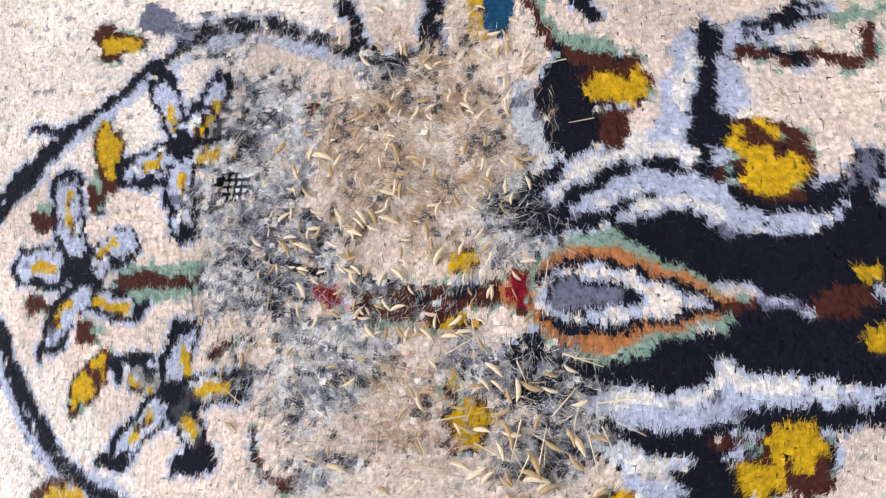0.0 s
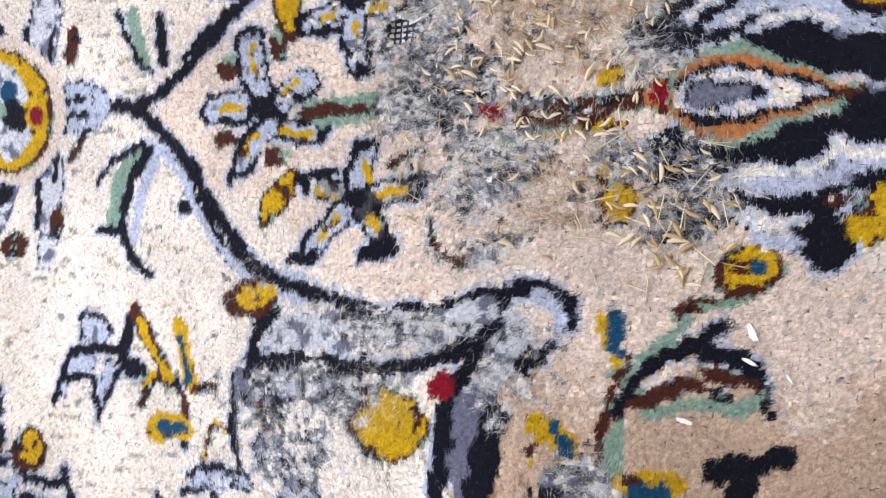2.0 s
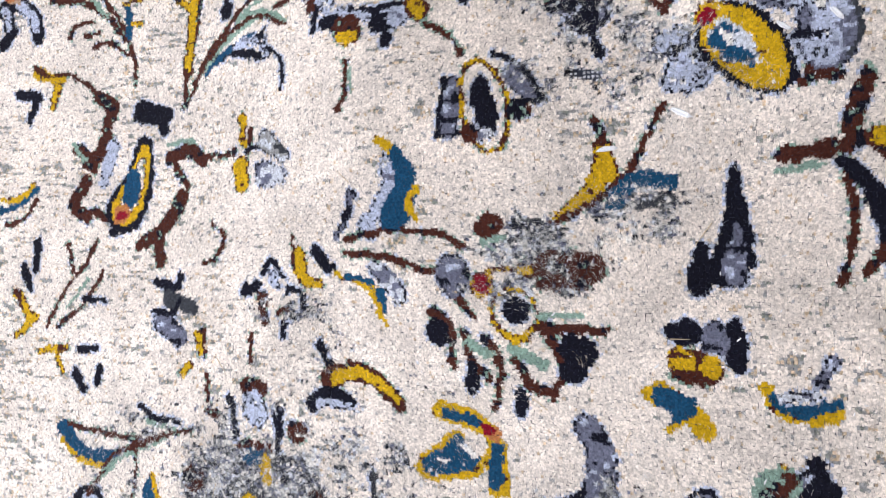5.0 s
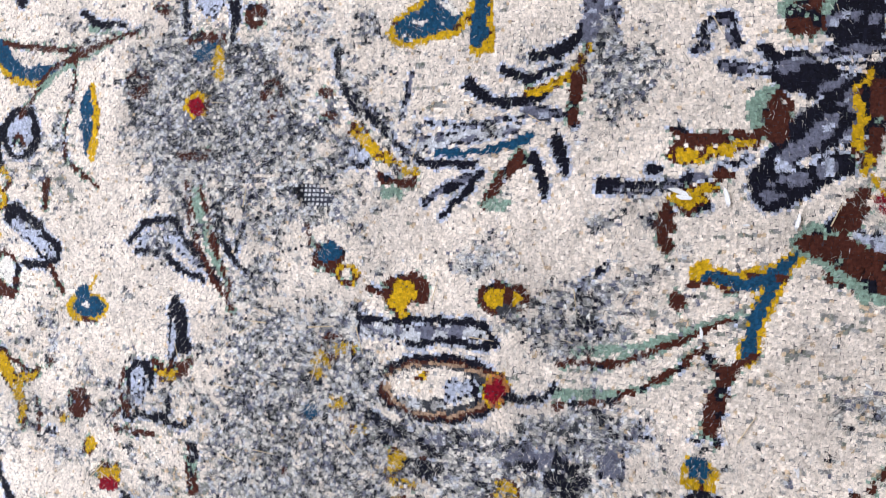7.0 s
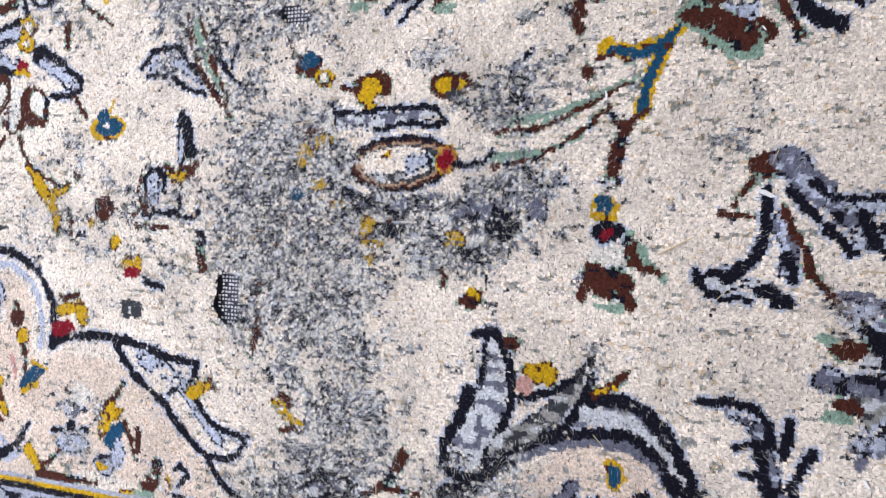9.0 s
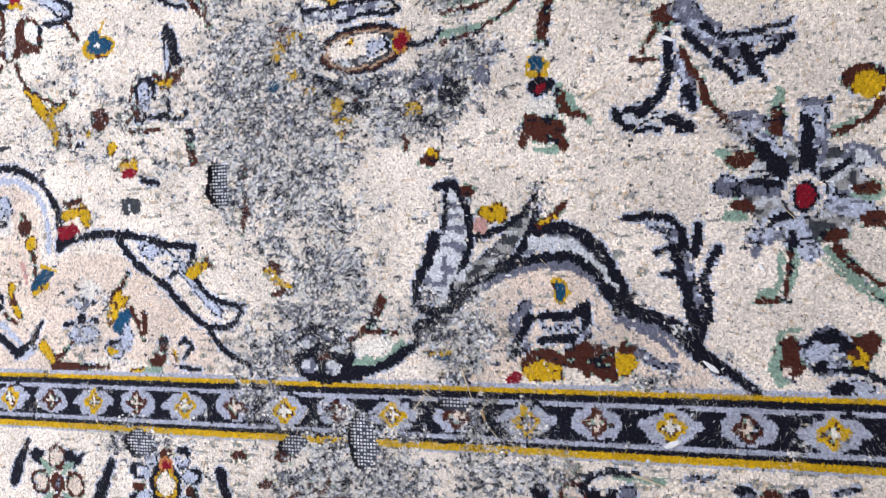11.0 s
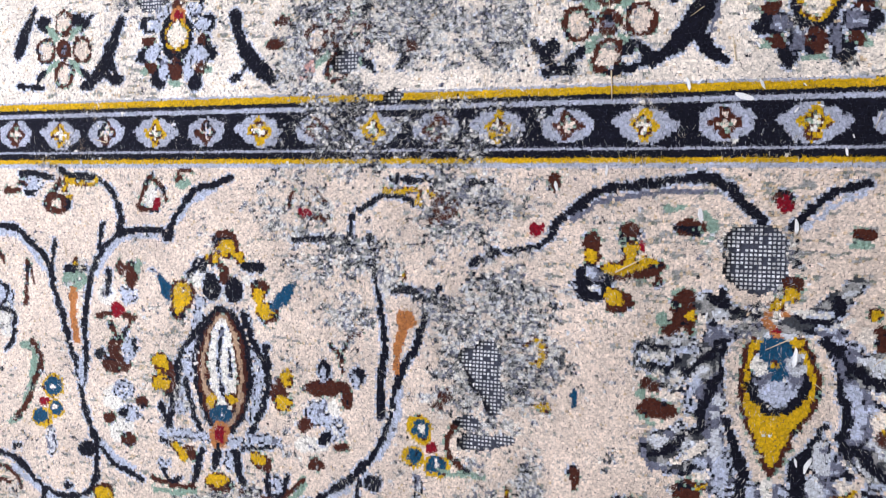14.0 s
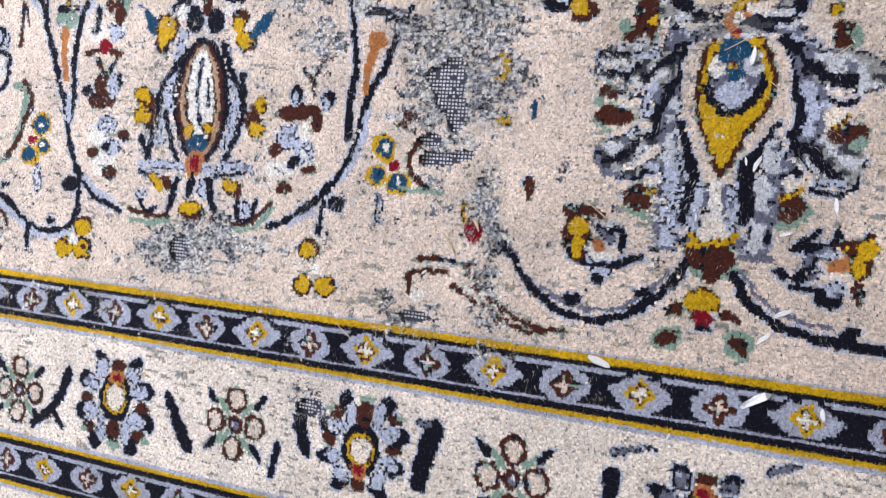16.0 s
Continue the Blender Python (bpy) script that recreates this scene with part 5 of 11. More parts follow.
oval('petal', BLUE, (-17.90, 3.49), 0.72, 0.44, -174)
oval('heart', GOLD, (-18.15, 3.38), 0.41, 0.26, -173)
oval('petal', BLUE, (-16.85, 4.55), 0.88, 0.61, 84)
stroke('stem', BROWN, 0.42, 0.42, (-15.31, 6.15), (-15.34, 4.85))
stroke('leaf', BROWN, 1.02, 0.64, (-14.64, 2.73), (-14.13, 3.41), (-13.87, 4.29))
stroke('leaf_edge', BROWN, 0.28, 0.28, (-15.82, 5.69), (-15.60, 4.40))
stroke('leaf', MINT, 0.56, 0.37, (-15.65, 2.24), (-14.16, 2.34))
stroke('base', GOLD, 0.33, 0.33, (-16.65, 2.26), (-15.64, 2.37))
motif('curl')
stroke('curl', NAVY, 0.32, 0.32, (-12.66, 3.93), (-12.16, 4.25), (-11.70, 3.77), (-12.34, 3.10))
stroke('curl', GOLD, 0.32, 0.27, (-13.15, 3.47), (-12.83, 2.85))
stroke('curl', NAVY, 0.27, 0.27, (-12.69, 2.43), (-11.01, 2.21))
motif('red_flower')
oval('red_flower', BROWN, (-33.59, 18.57), 0.95, 0.84, 86)
oval('heart', RED, (-33.91, 18.10), 0.60, 0.57, -176)
stroke('edge', GOLD, 0.64, 0.42, (-33.53, 20.69), (-32.36, 19.95), (-31.81, 18.53), (-32.12, 17.83))
stroke('stem', NAVY, 0.47, 0.41, (-31.24, 17.82), (-29.47, 18.49), (-28.58, 19.63), (-28.39, 20.22))
stroke('leaf', NAVY, 0.46, 0.41, (-28.92, 17.56), (-27.76, 18.46))
stroke('leaf', BLUE, 0.52, 0.41, (-31.27, 16.65), (-28.34, 18.01))
stroke('leaf', DUSK, 0.62, 0.40, (-28.33, 18.24), (-26.63, 18.44))
motif('spray_flower')
stroke('petal_edge', NAVY, 1.55, 1.31, (-29.46, 29.83), (-28.00, 30.64), (-26.02, 31.39))
stroke('petal', BLUE, 0.93, 0.81, (-29.29, 29.68), (-28.01, 30.50), (-26.30, 31.19))
stroke('petal_vein', NAVY, 0.36, 0.30, (-29.16, 30.04), (-26.59, 30.75))
stroke('petal_edge', NAVY, 1.45, 1.21, (-29.75, 29.85), (-28.05, 29.04), (-26.08, 28.89))
stroke('petal', BLUE, 0.72, 0.61, (-29.06, 29.66), (-28.04, 29.40), (-26.35, 29.14))
stroke('petal_edge', NAVY, 1.39, 1.16, (-24.13, 29.65), (-22.52, 28.64), (-21.22, 27.44))
stroke('petal', BLUE, 0.79, 0.68, (-23.86, 29.19), (-22.53, 28.42), (-21.37, 27.58))
stroke('petal_vein', NAVY, 0.30, 0.29, (-24.12, 29.88), (-22.25, 28.84), (-20.68, 27.84))
stroke('petal_edge', NAVY, 0.34, 0.34, (-23.10, 26.98), (-21.23, 26.86))
stroke('petal_edge', NAVY, 0.40, 0.40, (-25.18, 31.55), (-25.67, 34.31), (-23.46, 35.44))
oval('petal_edge', NAVY, (-24.13, 34.16), 1.49, 1.37, 128)
oval('petal', BLUE, (-24.13, 34.16), 1.00, 0.87, 103)
oval('bud', BROWN, (-24.14, 33.80), 0.46, 0.43, 123)
oval('bud_tip', WHITE, (-24.15, 33.26), 0.38, 0.27, 171)
stroke('petal', BROWN, 0.71, 0.50, (-27.50, 32.66), (-26.54, 33.03), (-26.25, 33.46))
stroke('petal', BROWN, 0.59, 0.39, (-21.92, 31.49), (-21.84, 30.15))
oval('ring', GOLD, (-25.18, 31.55), 0.78, 0.63, 168)
oval('ring_heart', IVORY, (-25.18, 31.55), 0.39, 0.36, 156)
oval('ring', GOLD, (-25.32, 30.43), 0.78, 0.54, 172)
oval('ring_heart', IVORY, (-25.32, 30.43), 0.33, 0.23, 173)
oval('heart', RED, (-25.63, 29.00), 0.56, 0.41, 173)
stroke('heart_edge', GOLD, 0.30, 0.30, (-26.20, 28.58), (-25.14, 28.51))
oval('calyx', BROWN, (-27.82, 26.95), 1.59, 1.11, 58)
oval('calyx_heart', WHITE, (-27.65, 26.94), 0.93, 0.50, 61)
oval('calyx', BROWN, (-24.48, 26.30), 1.54, 1.23, 130)
oval('calyx_heart', WHITE, (-24.31, 26.51), 0.94, 0.57, 117)
oval('calyx', BROWN, (-26.16, 25.49), 1.12, 1.00, 170)
oval('calyx_heart', WHITE, (-26.20, 26.17), 1.55, 0.50, 89)
stroke('stem', BROWN, 0.36, 0.31, (-28.96, 26.79), (-30.73, 25.50))
stroke('stem', BROWN, 0.31, 0.36, (-30.40, 22.79), (-29.07, 22.64), (-27.91, 23.29), (-27.04, 24.16))
stroke('stem', BROWN, 0.35, 0.30, (-25.64, 24.10), (-25.12, 22.94), (-24.59, 22.24))
stroke('stem', BROWN, 0.29, 0.29, (-21.23, 26.77), (-20.72, 26.08), (-20.21, 25.38))
motif('gold_star')
stroke('gold_star', GOLD, 0.74, 0.63, (-33.06, 33.40), (-32.30, 32.86), (-31.72, 32.57))
stroke('star_arm', GOLD, 0.84, 0.53, (-32.02, 32.36), (-32.33, 31.69), (-33.13, 30.91))
stroke('star_arm', GOLD, 0.63, 0.52, (-32.01, 32.60), (-29.97, 32.51))
stroke('star_edge', BROWN, 0.32, 0.31, (-33.48, 33.67), (-32.60, 32.88), (-30.25, 32.81), (-28.24, 32.73))
stroke('stem', BROWN, 0.36, 0.36, (-28.52, 32.66), (-27.67, 32.90))
motif('teal_star')
stroke('teal_star', GOLD, 1.80, 1.57, (-33.09, 25.87), (-31.32, 25.54))
stroke('star_arm', GOLD, 0.63, 0.53, (-32.16, 26.99), (-31.77, 24.15))
oval('star_heart', TEAL, (-32.32, 25.82), 0.95, 0.70, 175)
oval('star_centre', WHITE, (-32.50, 25.74), 0.30, 0.23, 174)
motif('gold_sprig')
stroke('gold_sprig', GOLD, 0.60, 0.99, (-24.86, 22.25), (-24.06, 21.32), (-23.27, 20.40))
stroke('sprig_arm', GOLD, 0.69, 0.49, (-23.27, 20.40), (-22.45, 20.68), (-21.64, 21.02))
stroke('sprig_arm', GOLD, 0.69, 0.59, (-23.01, 20.16), (-22.50, 19.03), (-22.41, 18.36))
stroke('sprig_edge', BROWN, 0.25, 0.24, (-24.97, 22.48), (-23.89, 21.76), (-22.17, 21.12), (-21.53, 21.37))
stroke('sprig_edge', BROWN, 0.29, 0.29, (-22.24, 18.36), (-22.15, 17.91))
motif('bell')
stroke('bell', NAVY, 0.45, 0.72, (-12.51, 25.17), (-12.43, 24.11), (-12.21, 23.25))
stroke('bell_lining', BLUE, 0.36, 0.36, (-12.70, 23.27), (-12.56, 22.63))
stroke('bell_lip', GOLD, 0.64, 0.54, (-13.70, 22.04), (-12.73, 21.79))
stroke('bell_lip', BROWN, 0.41, 0.36, (-12.48, 22.20), (-11.75, 22.59))
stroke('bell_lip', BROWN, 0.32, 0.27, (-13.93, 22.47), (-13.22, 21.59))
stroke('petal_edge', NAVY, 0.32, 0.32, (-15.21, 20.81), (-14.93, 22.09), (-14.19, 22.14), (-13.97, 20.77))
stroke('petal', BLUE, 0.46, 0.46, (-14.69, 21.65), (-14.48, 20.35))
stroke('petal_edge', NAVY, 0.32, 0.28, (-15.23, 19.95), (-15.49, 19.31), (-14.25, 19.58))
stroke('stem', BROWN, 0.28, 0.28, (-15.69, 21.68), (-15.96, 20.62), (-15.24, 19.52))
stroke('leaf', NAVY, 0.37, 0.31, (-14.25, 19.58), (-12.06, 19.44), (-11.57, 19.84))
stroke('leaf', BROWN, 0.33, 0.28, (-16.01, 18.67), (-14.27, 18.64))
stroke('leaf', BROWN, 0.81, 0.63, (-11.37, 18.15), (-11.07, 16.46))
motif('small_buds')
oval('bud', DUSK, (-20.67, 21.87), 0.42, 0.27, 177)
oval('bud', BROWN, (-20.67, 21.78), 0.27, 0.21, 90)
oval('bud', GOLD, (-19.58, 18.97), 0.26, 0.26, 83)
oval('bud', NAVY, (-18.77, 20.26), 0.36, 0.22, 178)
oval('bud', BROWN, (-18.53, 19.82), 0.83, 0.79, 177)
oval('bud', NAVY, (-20.39, 18.10), 0.32, 0.22, 179)
oval('bud', GOLD, (-17.66, 17.62), 0.51, 0.44, -179)
oval('bud', GOLD, (-16.32, 16.30), 0.81, 0.61, -179)
oval('bud_heart', RED, (-16.33, 15.78), 0.60, 0.43, -179)
stroke('bud', BROWN, 0.29, 0.29, (-21.41, 19.67), (-21.19, 17.89))
stroke('leaf', NAVY, 0.46, 0.37, (-15.09, 15.21), (-13.86, 14.99))
oval('leaf', DUSK, (-16.13, 13.48), 0.91, 0.61, -178)
motif('stem')
stroke('stem', BROWN, 0.43, 0.44, (-7.36, 15.60), (-7.27, 13.54), (-7.54, 11.47))
stroke('stem', BROWN, 0.34, 0.34, (-6.04, 18.05), (-5.83, 17.23))
motif('small_flower')
stroke('small_flower', GOLD, 0.77, 0.42, (-5.70, 8.84), (-5.13, 8.25), (-4.25, 7.67))
stroke('flower_edge', BROWN, 0.43, 0.34, (-5.55, 9.46), (-4.89, 8.87))
stroke('flower_edge', BROWN, 0.43, 0.34, (-5.37, 7.34), (-4.04, 7.48))
motif('red_palmette')
oval('palmette_base', BROWN, (17.56, 28.67), 1.70, 0.92, 173)
stroke('palmette_base', BROWN, 0.56, 0.56, (15.69, 29.48), (17.26, 31.46))
stroke('palmette_base', BROWN, 0.54, 0.55, (20.21, 28.36), (19.26, 30.54), (18.95, 31.98))
oval('base_edge', MINT, (17.88, 27.58), 0.88, 0.28, 175)
oval('palmette_body', IVORY, (17.74, 29.82), 1.03, 0.90, 157)
oval('palmette_body', BLUE, (17.74, 29.64), 0.81, 0.49, 172)
oval('palmette_heart', RED, (18.27, 31.18), 0.58, 0.49, 161)
stroke('heart_edge', GOLD, 0.24, 0.24, (17.61, 32.13), (17.94, 31.67), (19.11, 31.61))
stroke('petal', NAVY, 1.07, 0.84, (14.32, 31.42), (15.55, 32.00), (16.60, 32.60))
stroke('petal', SLATE, 0.57, 0.49, (14.50, 31.76), (15.91, 32.32))
stroke('petal', NAVY, 0.68, 0.86, (20.08, 30.81), (20.71, 29.35), (21.83, 28.90))
stroke('petal', SLATE, 0.34, 0.34, (20.26, 31.48), (20.72, 30.04))
stroke('petal', NAVY, 0.47, 0.46, (21.22, 31.03), (22.48, 29.86))
stroke('petal', SLATE, 1.01, 0.67, (20.59, 31.79), (21.54, 30.65))
motif('stem')
stroke('stem', MINT, 0.26, 0.26, (25.16, 10.38), (25.29, 8.70), (24.81, 7.15), (23.41, 7.08))
stroke('stem', BROWN, 0.32, 0.26, (24.81, 7.05), (23.72, 6.86))
stroke('stem', BROWN, 0.32, 0.24, (26.81, 9.43), (27.98, 8.15), (29.41, 6.90), (30.49, 6.15))
stroke('stem', MINT, 0.19, 0.18, (26.50, 9.08), (27.97, 7.65), (29.70, 6.42))
stroke('stem', BROWN, 0.31, 0.24, (28.59, 10.65), (29.75, 10.52), (30.55, 10.55))
stroke('stem', BROWN, 0.28, 0.24, (29.46, 10.51), (30.53, 8.92))
stroke('leaf', BROWN, 0.70, 0.44, (26.82, 10.27), (27.42, 10.45))
motif('vine')
stroke('vine', NAVY, 0.63, 0.70, (4.30, 5.12), (5.90, 6.17), (7.86, 7.60), (10.14, 8.82), (12.35, 9.26), (14.13, 8.96), (15.51, 7.57), (16.18, 6.35))
stroke('vine_lining', SLATE, 0.74, 0.77, (11.27, 9.97), (13.08, 10.31), (14.85, 9.71), (16.21, 7.96))
stroke('vine', NAVY, 0.66, 0.77, (11.28, 10.89), (13.45, 10.95), (15.03, 10.08), (16.04, 8.31), (16.70, 6.55))
stroke('vine', NAVY, 0.70, 0.54, (16.70, 6.37), (18.37, 5.58), (19.85, 4.27), (21.29, 2.98))
stroke('vine_lining', SLATE, 0.42, 0.34, (16.17, 5.81), (17.86, 5.02), (19.18, 3.87))
motif('blue_flower')
oval('leaf', BROWN, (24.76, 3.93), 1.03, 0.79, 66)
oval('leaf_heart', PINK, (24.92, 3.94), 0.55, 0.24, 63)
stroke('leaf_edge', MINT, 0.20, 0.19, (23.98, 3.19), (24.47, 4.93), (25.40, 5.33))
oval('blue_flower', SLATE, (26.59, 4.06), 1.35, 1.07, 81)
oval('petal', BLUE, (26.59, 4.13), 1.01, 0.77, 82)
oval('petal_heart', NAVY, (26.43, 3.38), 0.47, 0.30, 86)
stroke('petal_edge', NAVY, 0.45, 0.44, (25.84, 4.51), (26.45, 4.89), (27.34, 4.62))
oval('bract', GOLD, (28.07, 4.01), 0.87, 0.59, 85)
oval('bract', BROWN, (28.51, 4.54), 0.66, 0.47, 85)
motif('small_rosette')
oval('small_rosette', NAVY, (-2.88, 4.30), 1.49, 1.20, -168)
oval('petal', PALE, (-3.66, 4.46), 0.62, 0.48, -169)
oval('petal', PALE, (-2.16, 3.74), 0.61, 0.48, -168)
oval('leaf', BROWN, (-4.12, 3.42), 0.72, 0.64, -156)
oval('heart', NAVY, (-2.88, 4.10), 0.49, 0.39, 80)
motif('green_scroll')
stroke('green_scroll', BROWN, 0.64, 0.41, (2.11, 6.95), (1.47, 5.74), (0.20, 4.69))
stroke('stem', BROWN, 0.37, 0.36, (-0.65, 4.44), (1.45, 5.04), (2.88, 4.84))
stroke('leaf_edge', MINT, 0.66, 0.64, (-0.23, 4.06), (-0.25, 3.07), (2.24, 3.24), (3.27, 4.09))
stroke('leaf_body', WHITE, 0.90, 0.88, (0.18, 3.89), (2.26, 4.22))
stroke('leaf_edge', NAVY, 0.49, 0.39, (-0.05, 2.69), (1.82, 2.82), (3.87, 3.93), (4.70, 5.14))
stroke('stem', BROWN, 0.66, 0.66, (-0.73, 4.43), (-0.48, 2.06))
motif('small_flower')
stroke('small_flower', GOLD, 0.47, 0.39, (5.06, 3.63), (6.44, 3.79))
stroke('flower_heart', TEAL, 0.31, 0.31, (5.45, 3.46), (6.04, 3.50))
guard(1.65, -1.92, (-34.5, -31.0, -27.3, -23.6, -19.8, -16.1, -12.3, -8.6, -4.9, -1.2, 2.6, 6.7, 10.8, 14.8, 18.8, 22.8, 26.9, 31.0), 0)
guard(-10.05, -13.9, (-35.2, -31.2, -27.3, -23.4, -19.5, -15.6, -11.7, -7.8, -3.9, 0.0, 3.8, 7.5, 11.5, 15.6, 19.7, 23.8, 27.9, 32.0), 1)
guard(-40.85, -44.15, (-35.8, -31.9, -27.7, -23.6, -19.7, -15.9, -12.1, -8.4, -4.5, -0.6, 3.4, 7.4, 11.4, 15.5, 19.6, 23.7, 27.8, 31.9), 0)
guard(-53.1, -56.6, (-32.9, -28.9, -25.0, -21.2, -17.24, -13.4, -9.4, -5.4, -1.4, 2.6, 6.6, 10.6, 14.6, 18.6), 1)
ring_rosette((-23.20, -6.17))
small_palmette((-14.03, -5.66), 0.72, 1, BLUE)
ring_rosette((-2.54, -6.33))
ring_rosette((13.50, -6.31), 1.05)
small_palmette((23.80, -5.85), 0.69)
motif('border_leaf')
stroke('border_leaf', NAVY, 0.45, 1.00, (-25.65, -3.20), (-26.67, -4.82), (-27.09, -6.03))
stroke('leaf_arm', NAVY, 0.45, 0.36, (-26.96, -8.46), (-24.95, -8.80))
motif('border_leaf')
stroke('border_leaf', NAVY, 0.76, 0.69, (-18.54, -4.35), (-19.63, -6.69), (-21.06, -8.59))
stroke('leaf_arm', NAVY, 0.60, 0.42, (-19.40, -7.07), (-18.48, -8.40))
motif('border_leaf')
stroke('border_leaf', NAVY, 0.78, 0.61, (-9.69, -4.47), (-9.08, -6.47), (-6.85, -8.94))
stroke('leaf_arm', NAVY, 0.39, 0.31, (-8.88, -7.74), (-9.50, -8.67))
motif('border_leaf')
stroke('border_leaf', NAVY, 0.88, 0.54, (18.94, -4.68), (18.23, -6.81), (15.91, -8.73))
stroke('leaf_arm', NAVY, 0.77, 0.52, (18.24, -7.42), (19.38, -8.59))
stroke('leaf_lining', SLATE, 0.29, 0.23, (19.22, -5.28), (18.81, -7.10))
stroke('leaf_tip', MINT, 0.36, 0.29, (15.90, -3.18), (18.51, -3.18))
stroke('leaf_tip', DUSK, 0.31, 0.24, (13.79, -3.18), (16.48, -3.03))
stroke('leaf_tip', SLATE, 0.35, 0.28, (19.63, -2.88), (21.02, -2.73))
motif('border_leaf')
stroke('border_leaf', SLATE, 0.37, 0.32, (26.78, -3.17), (28.02, -2.89))
stroke('border_leaf', NAVY, 0.79, 0.53, (28.17, -6.82), (27.57, -8.25))
stroke('leaf', NAVY, 0.70, 0.58, (10.53, -7.34), (10.05, -8.32))
stroke('leaf_arm', NAVY, 0.39, 0.32, (10.05, -8.97), (11.80, -8.96))
motif('border_leaf')
stroke('border_leaf', NAVY, 0.85, 0.70, (0.44, -5.93), (1.35, -6.93))
stroke('leaf', NAVY, 0.70, 0.56, (2.25, -7.08), (1.53, -8.29))
ring_rosette((-24.14, -49.46), 0.95)
small_palmette((-15.32, -48.60), 0.80, 1, BLUE)
ring_rosette((-5.56, -48.65), 0.95)
small_palmette((3.63, -48.58), 0.72, -1, BLUE)
ring_rosette((13.09, -48.57), 0.95)
small_palmette((23.39, -48.41), 0.66)
motif('border_leaf')
stroke('border_leaf', NAVY, 0.83, 0.67, (-19.49, -47.44), (-20.60, -49.71), (-22.57, -51.75))
stroke('leaf_arm', NAVY, 0.56, 0.37, (-20.79, -50.58), (-19.92, -51.48))
motif('border_leaf')
stroke('border_leaf', NAVY, 0.68, 1.01, (-10.84, -47.64), (-9.98, -49.45), (-9.15, -50.87))
motif('border_leaf')
stroke('border_leaf', NAVY, 1.00, 0.77, (-0.83, -47.41), (-0.22, -49.51))
stroke('leaf', NAVY, 0.63, 0.55, (-2.28, -49.54), (-2.51, -51.46))
motif('border_leaf')
stroke('border_leaf', NAVY, 1.25, 1.06, (8.23, -46.47), (7.51, -50.09))
stroke('leaf', SLATE, 0.49, 0.35, (7.14, -46.33), (7.85, -46.20))
motif('border_leaf')
stroke('border_leaf', NAVY, 1.05, 0.81, (18.66, -47.08), (18.49, -48.40))
stroke('leaf', SLATE, 0.43, 0.30, (18.69, -45.81), (20.71, -45.25))
stroke('leaf', SLATE, 0.45, 0.33, (26.31, -45.36), (27.58, -44.95))
motif('gold_leaf')
stroke('gold_leaf', BROWN, 0.62, 0.60, (13.29, -19.79), (14.49, -19.46), (16.28, -20.06))
stroke('leaf_body', GOLD, 0.74, 0.60, (14.06, -19.94), (15.08, -19.30), (16.13, -19.91))
stroke('leaf_arm', GOLD, 0.42, 0.48, (14.95, -17.60), (15.21, -18.84))
stroke('leaf_edge', BROWN, 0.21, 0.21, (14.56, -17.44), (14.90, -18.53))
oval('berry', RED, (15.64, -18.53), 0.31, 0.26, 98)
oval('leaf_arm', GOLD, (13.12, -19.16), 0.44, 0.37, 96)
stroke('leaf_edge', BROWN, 0.22, 0.19, (13.22, -17.90), (12.80, -18.85))
oval('leaf_body', SLATE, (13.02, -20.74), 1.14, 1.10, 108)
oval('leaf_edge', NAVY, (12.73, -21.22), 0.68, 0.51, -180)
oval('leaf_heart', PALE, (13.31, -20.26), 0.43, 0.38, 176)
oval('berry', GOLD, (14.26, -21.50), 0.63, 0.60, 101)
oval('berry_edge', BROWN, (14.73, -21.96), 0.37, 0.36, 99)
motif('green_leaf')
oval('green_leaf', MINT, (18.32, -17.32), 0.75, 0.71, 142)
oval('leaf_body', BROWN, (18.20, -17.68), 0.96, 0.36, 179)
oval('leaf_tip', BROWN, (18.59, -16.87), 0.36, 0.28, 97)
oval('green_tip', BROWN, (26.25, -17.81), 0.49, 0.34, 177)
oval('green_tip', MINT, (26.15, -18.23), 0.55, 0.23, 179)
motif('worn_vine')
stroke('worn_vine', NAVY, 0.54, 0.43, (26.33, -33.71), (27.24, -32.73))
motif('foot_flower')
oval('foot_flower', BROWN, (22.18, -34.46), 1.00, 0.72, -174)
stroke('foot_edge', GOLD, 0.41, 0.40, (21.35, -34.09), (23.09, -33.91))
oval('foot_heart', WHITE, (22.23, -33.55), 0.66, 0.54, -175)
oval('foot_stem', BROWN, (22.22, -35.36), 0.56, 0.48, -172)
stroke('crown', BROWN, 0.58, 1.04, (22.24, -36.41), (22.24, -37.77))
oval('crown', GOLD, (22.16, -37.02), 0.95, 0.66, -172)
oval('crown_side', BROWN, (20.81, -37.65), 0.52, 0.24, -151)
oval('crown_side', BROWN, (23.61, -37.59), 0.60, 0.27, 165)
oval('crown_heart', RED, (22.25, -37.86), 0.48, 0.45, -158)
oval('crown_foot', NAVY, (22.30, -38.37), 0.39, 0.18, -172)
motif('side_leaf')
oval('side_leaf', MINT, (20.68, -39.21), 0.88, 0.60, -148)
oval('leaf_body', BROWN, (20.74, -39.20), 0.65, 0.36, -149)
motif('side_leaf')
oval('side_leaf', MINT, (24.17, -39.01), 0.85, 0.73, 118)
oval('leaf_body', BROWN, (24.17, -39.01), 0.67, 0.34, 132)
wear('grey', (0.45, -3.87), 5.48, 4.45, -179, 0.95)
wear('grey', (-2.55, -9.83), 3.37, 2.49, 170, 0.75)
wear('grey', (8.09, -3.18), 5.20, 2.64, 80, 0.7)
wear('grey', (7.42, 4.96), 3.20, 1.69, 70, 0.7)
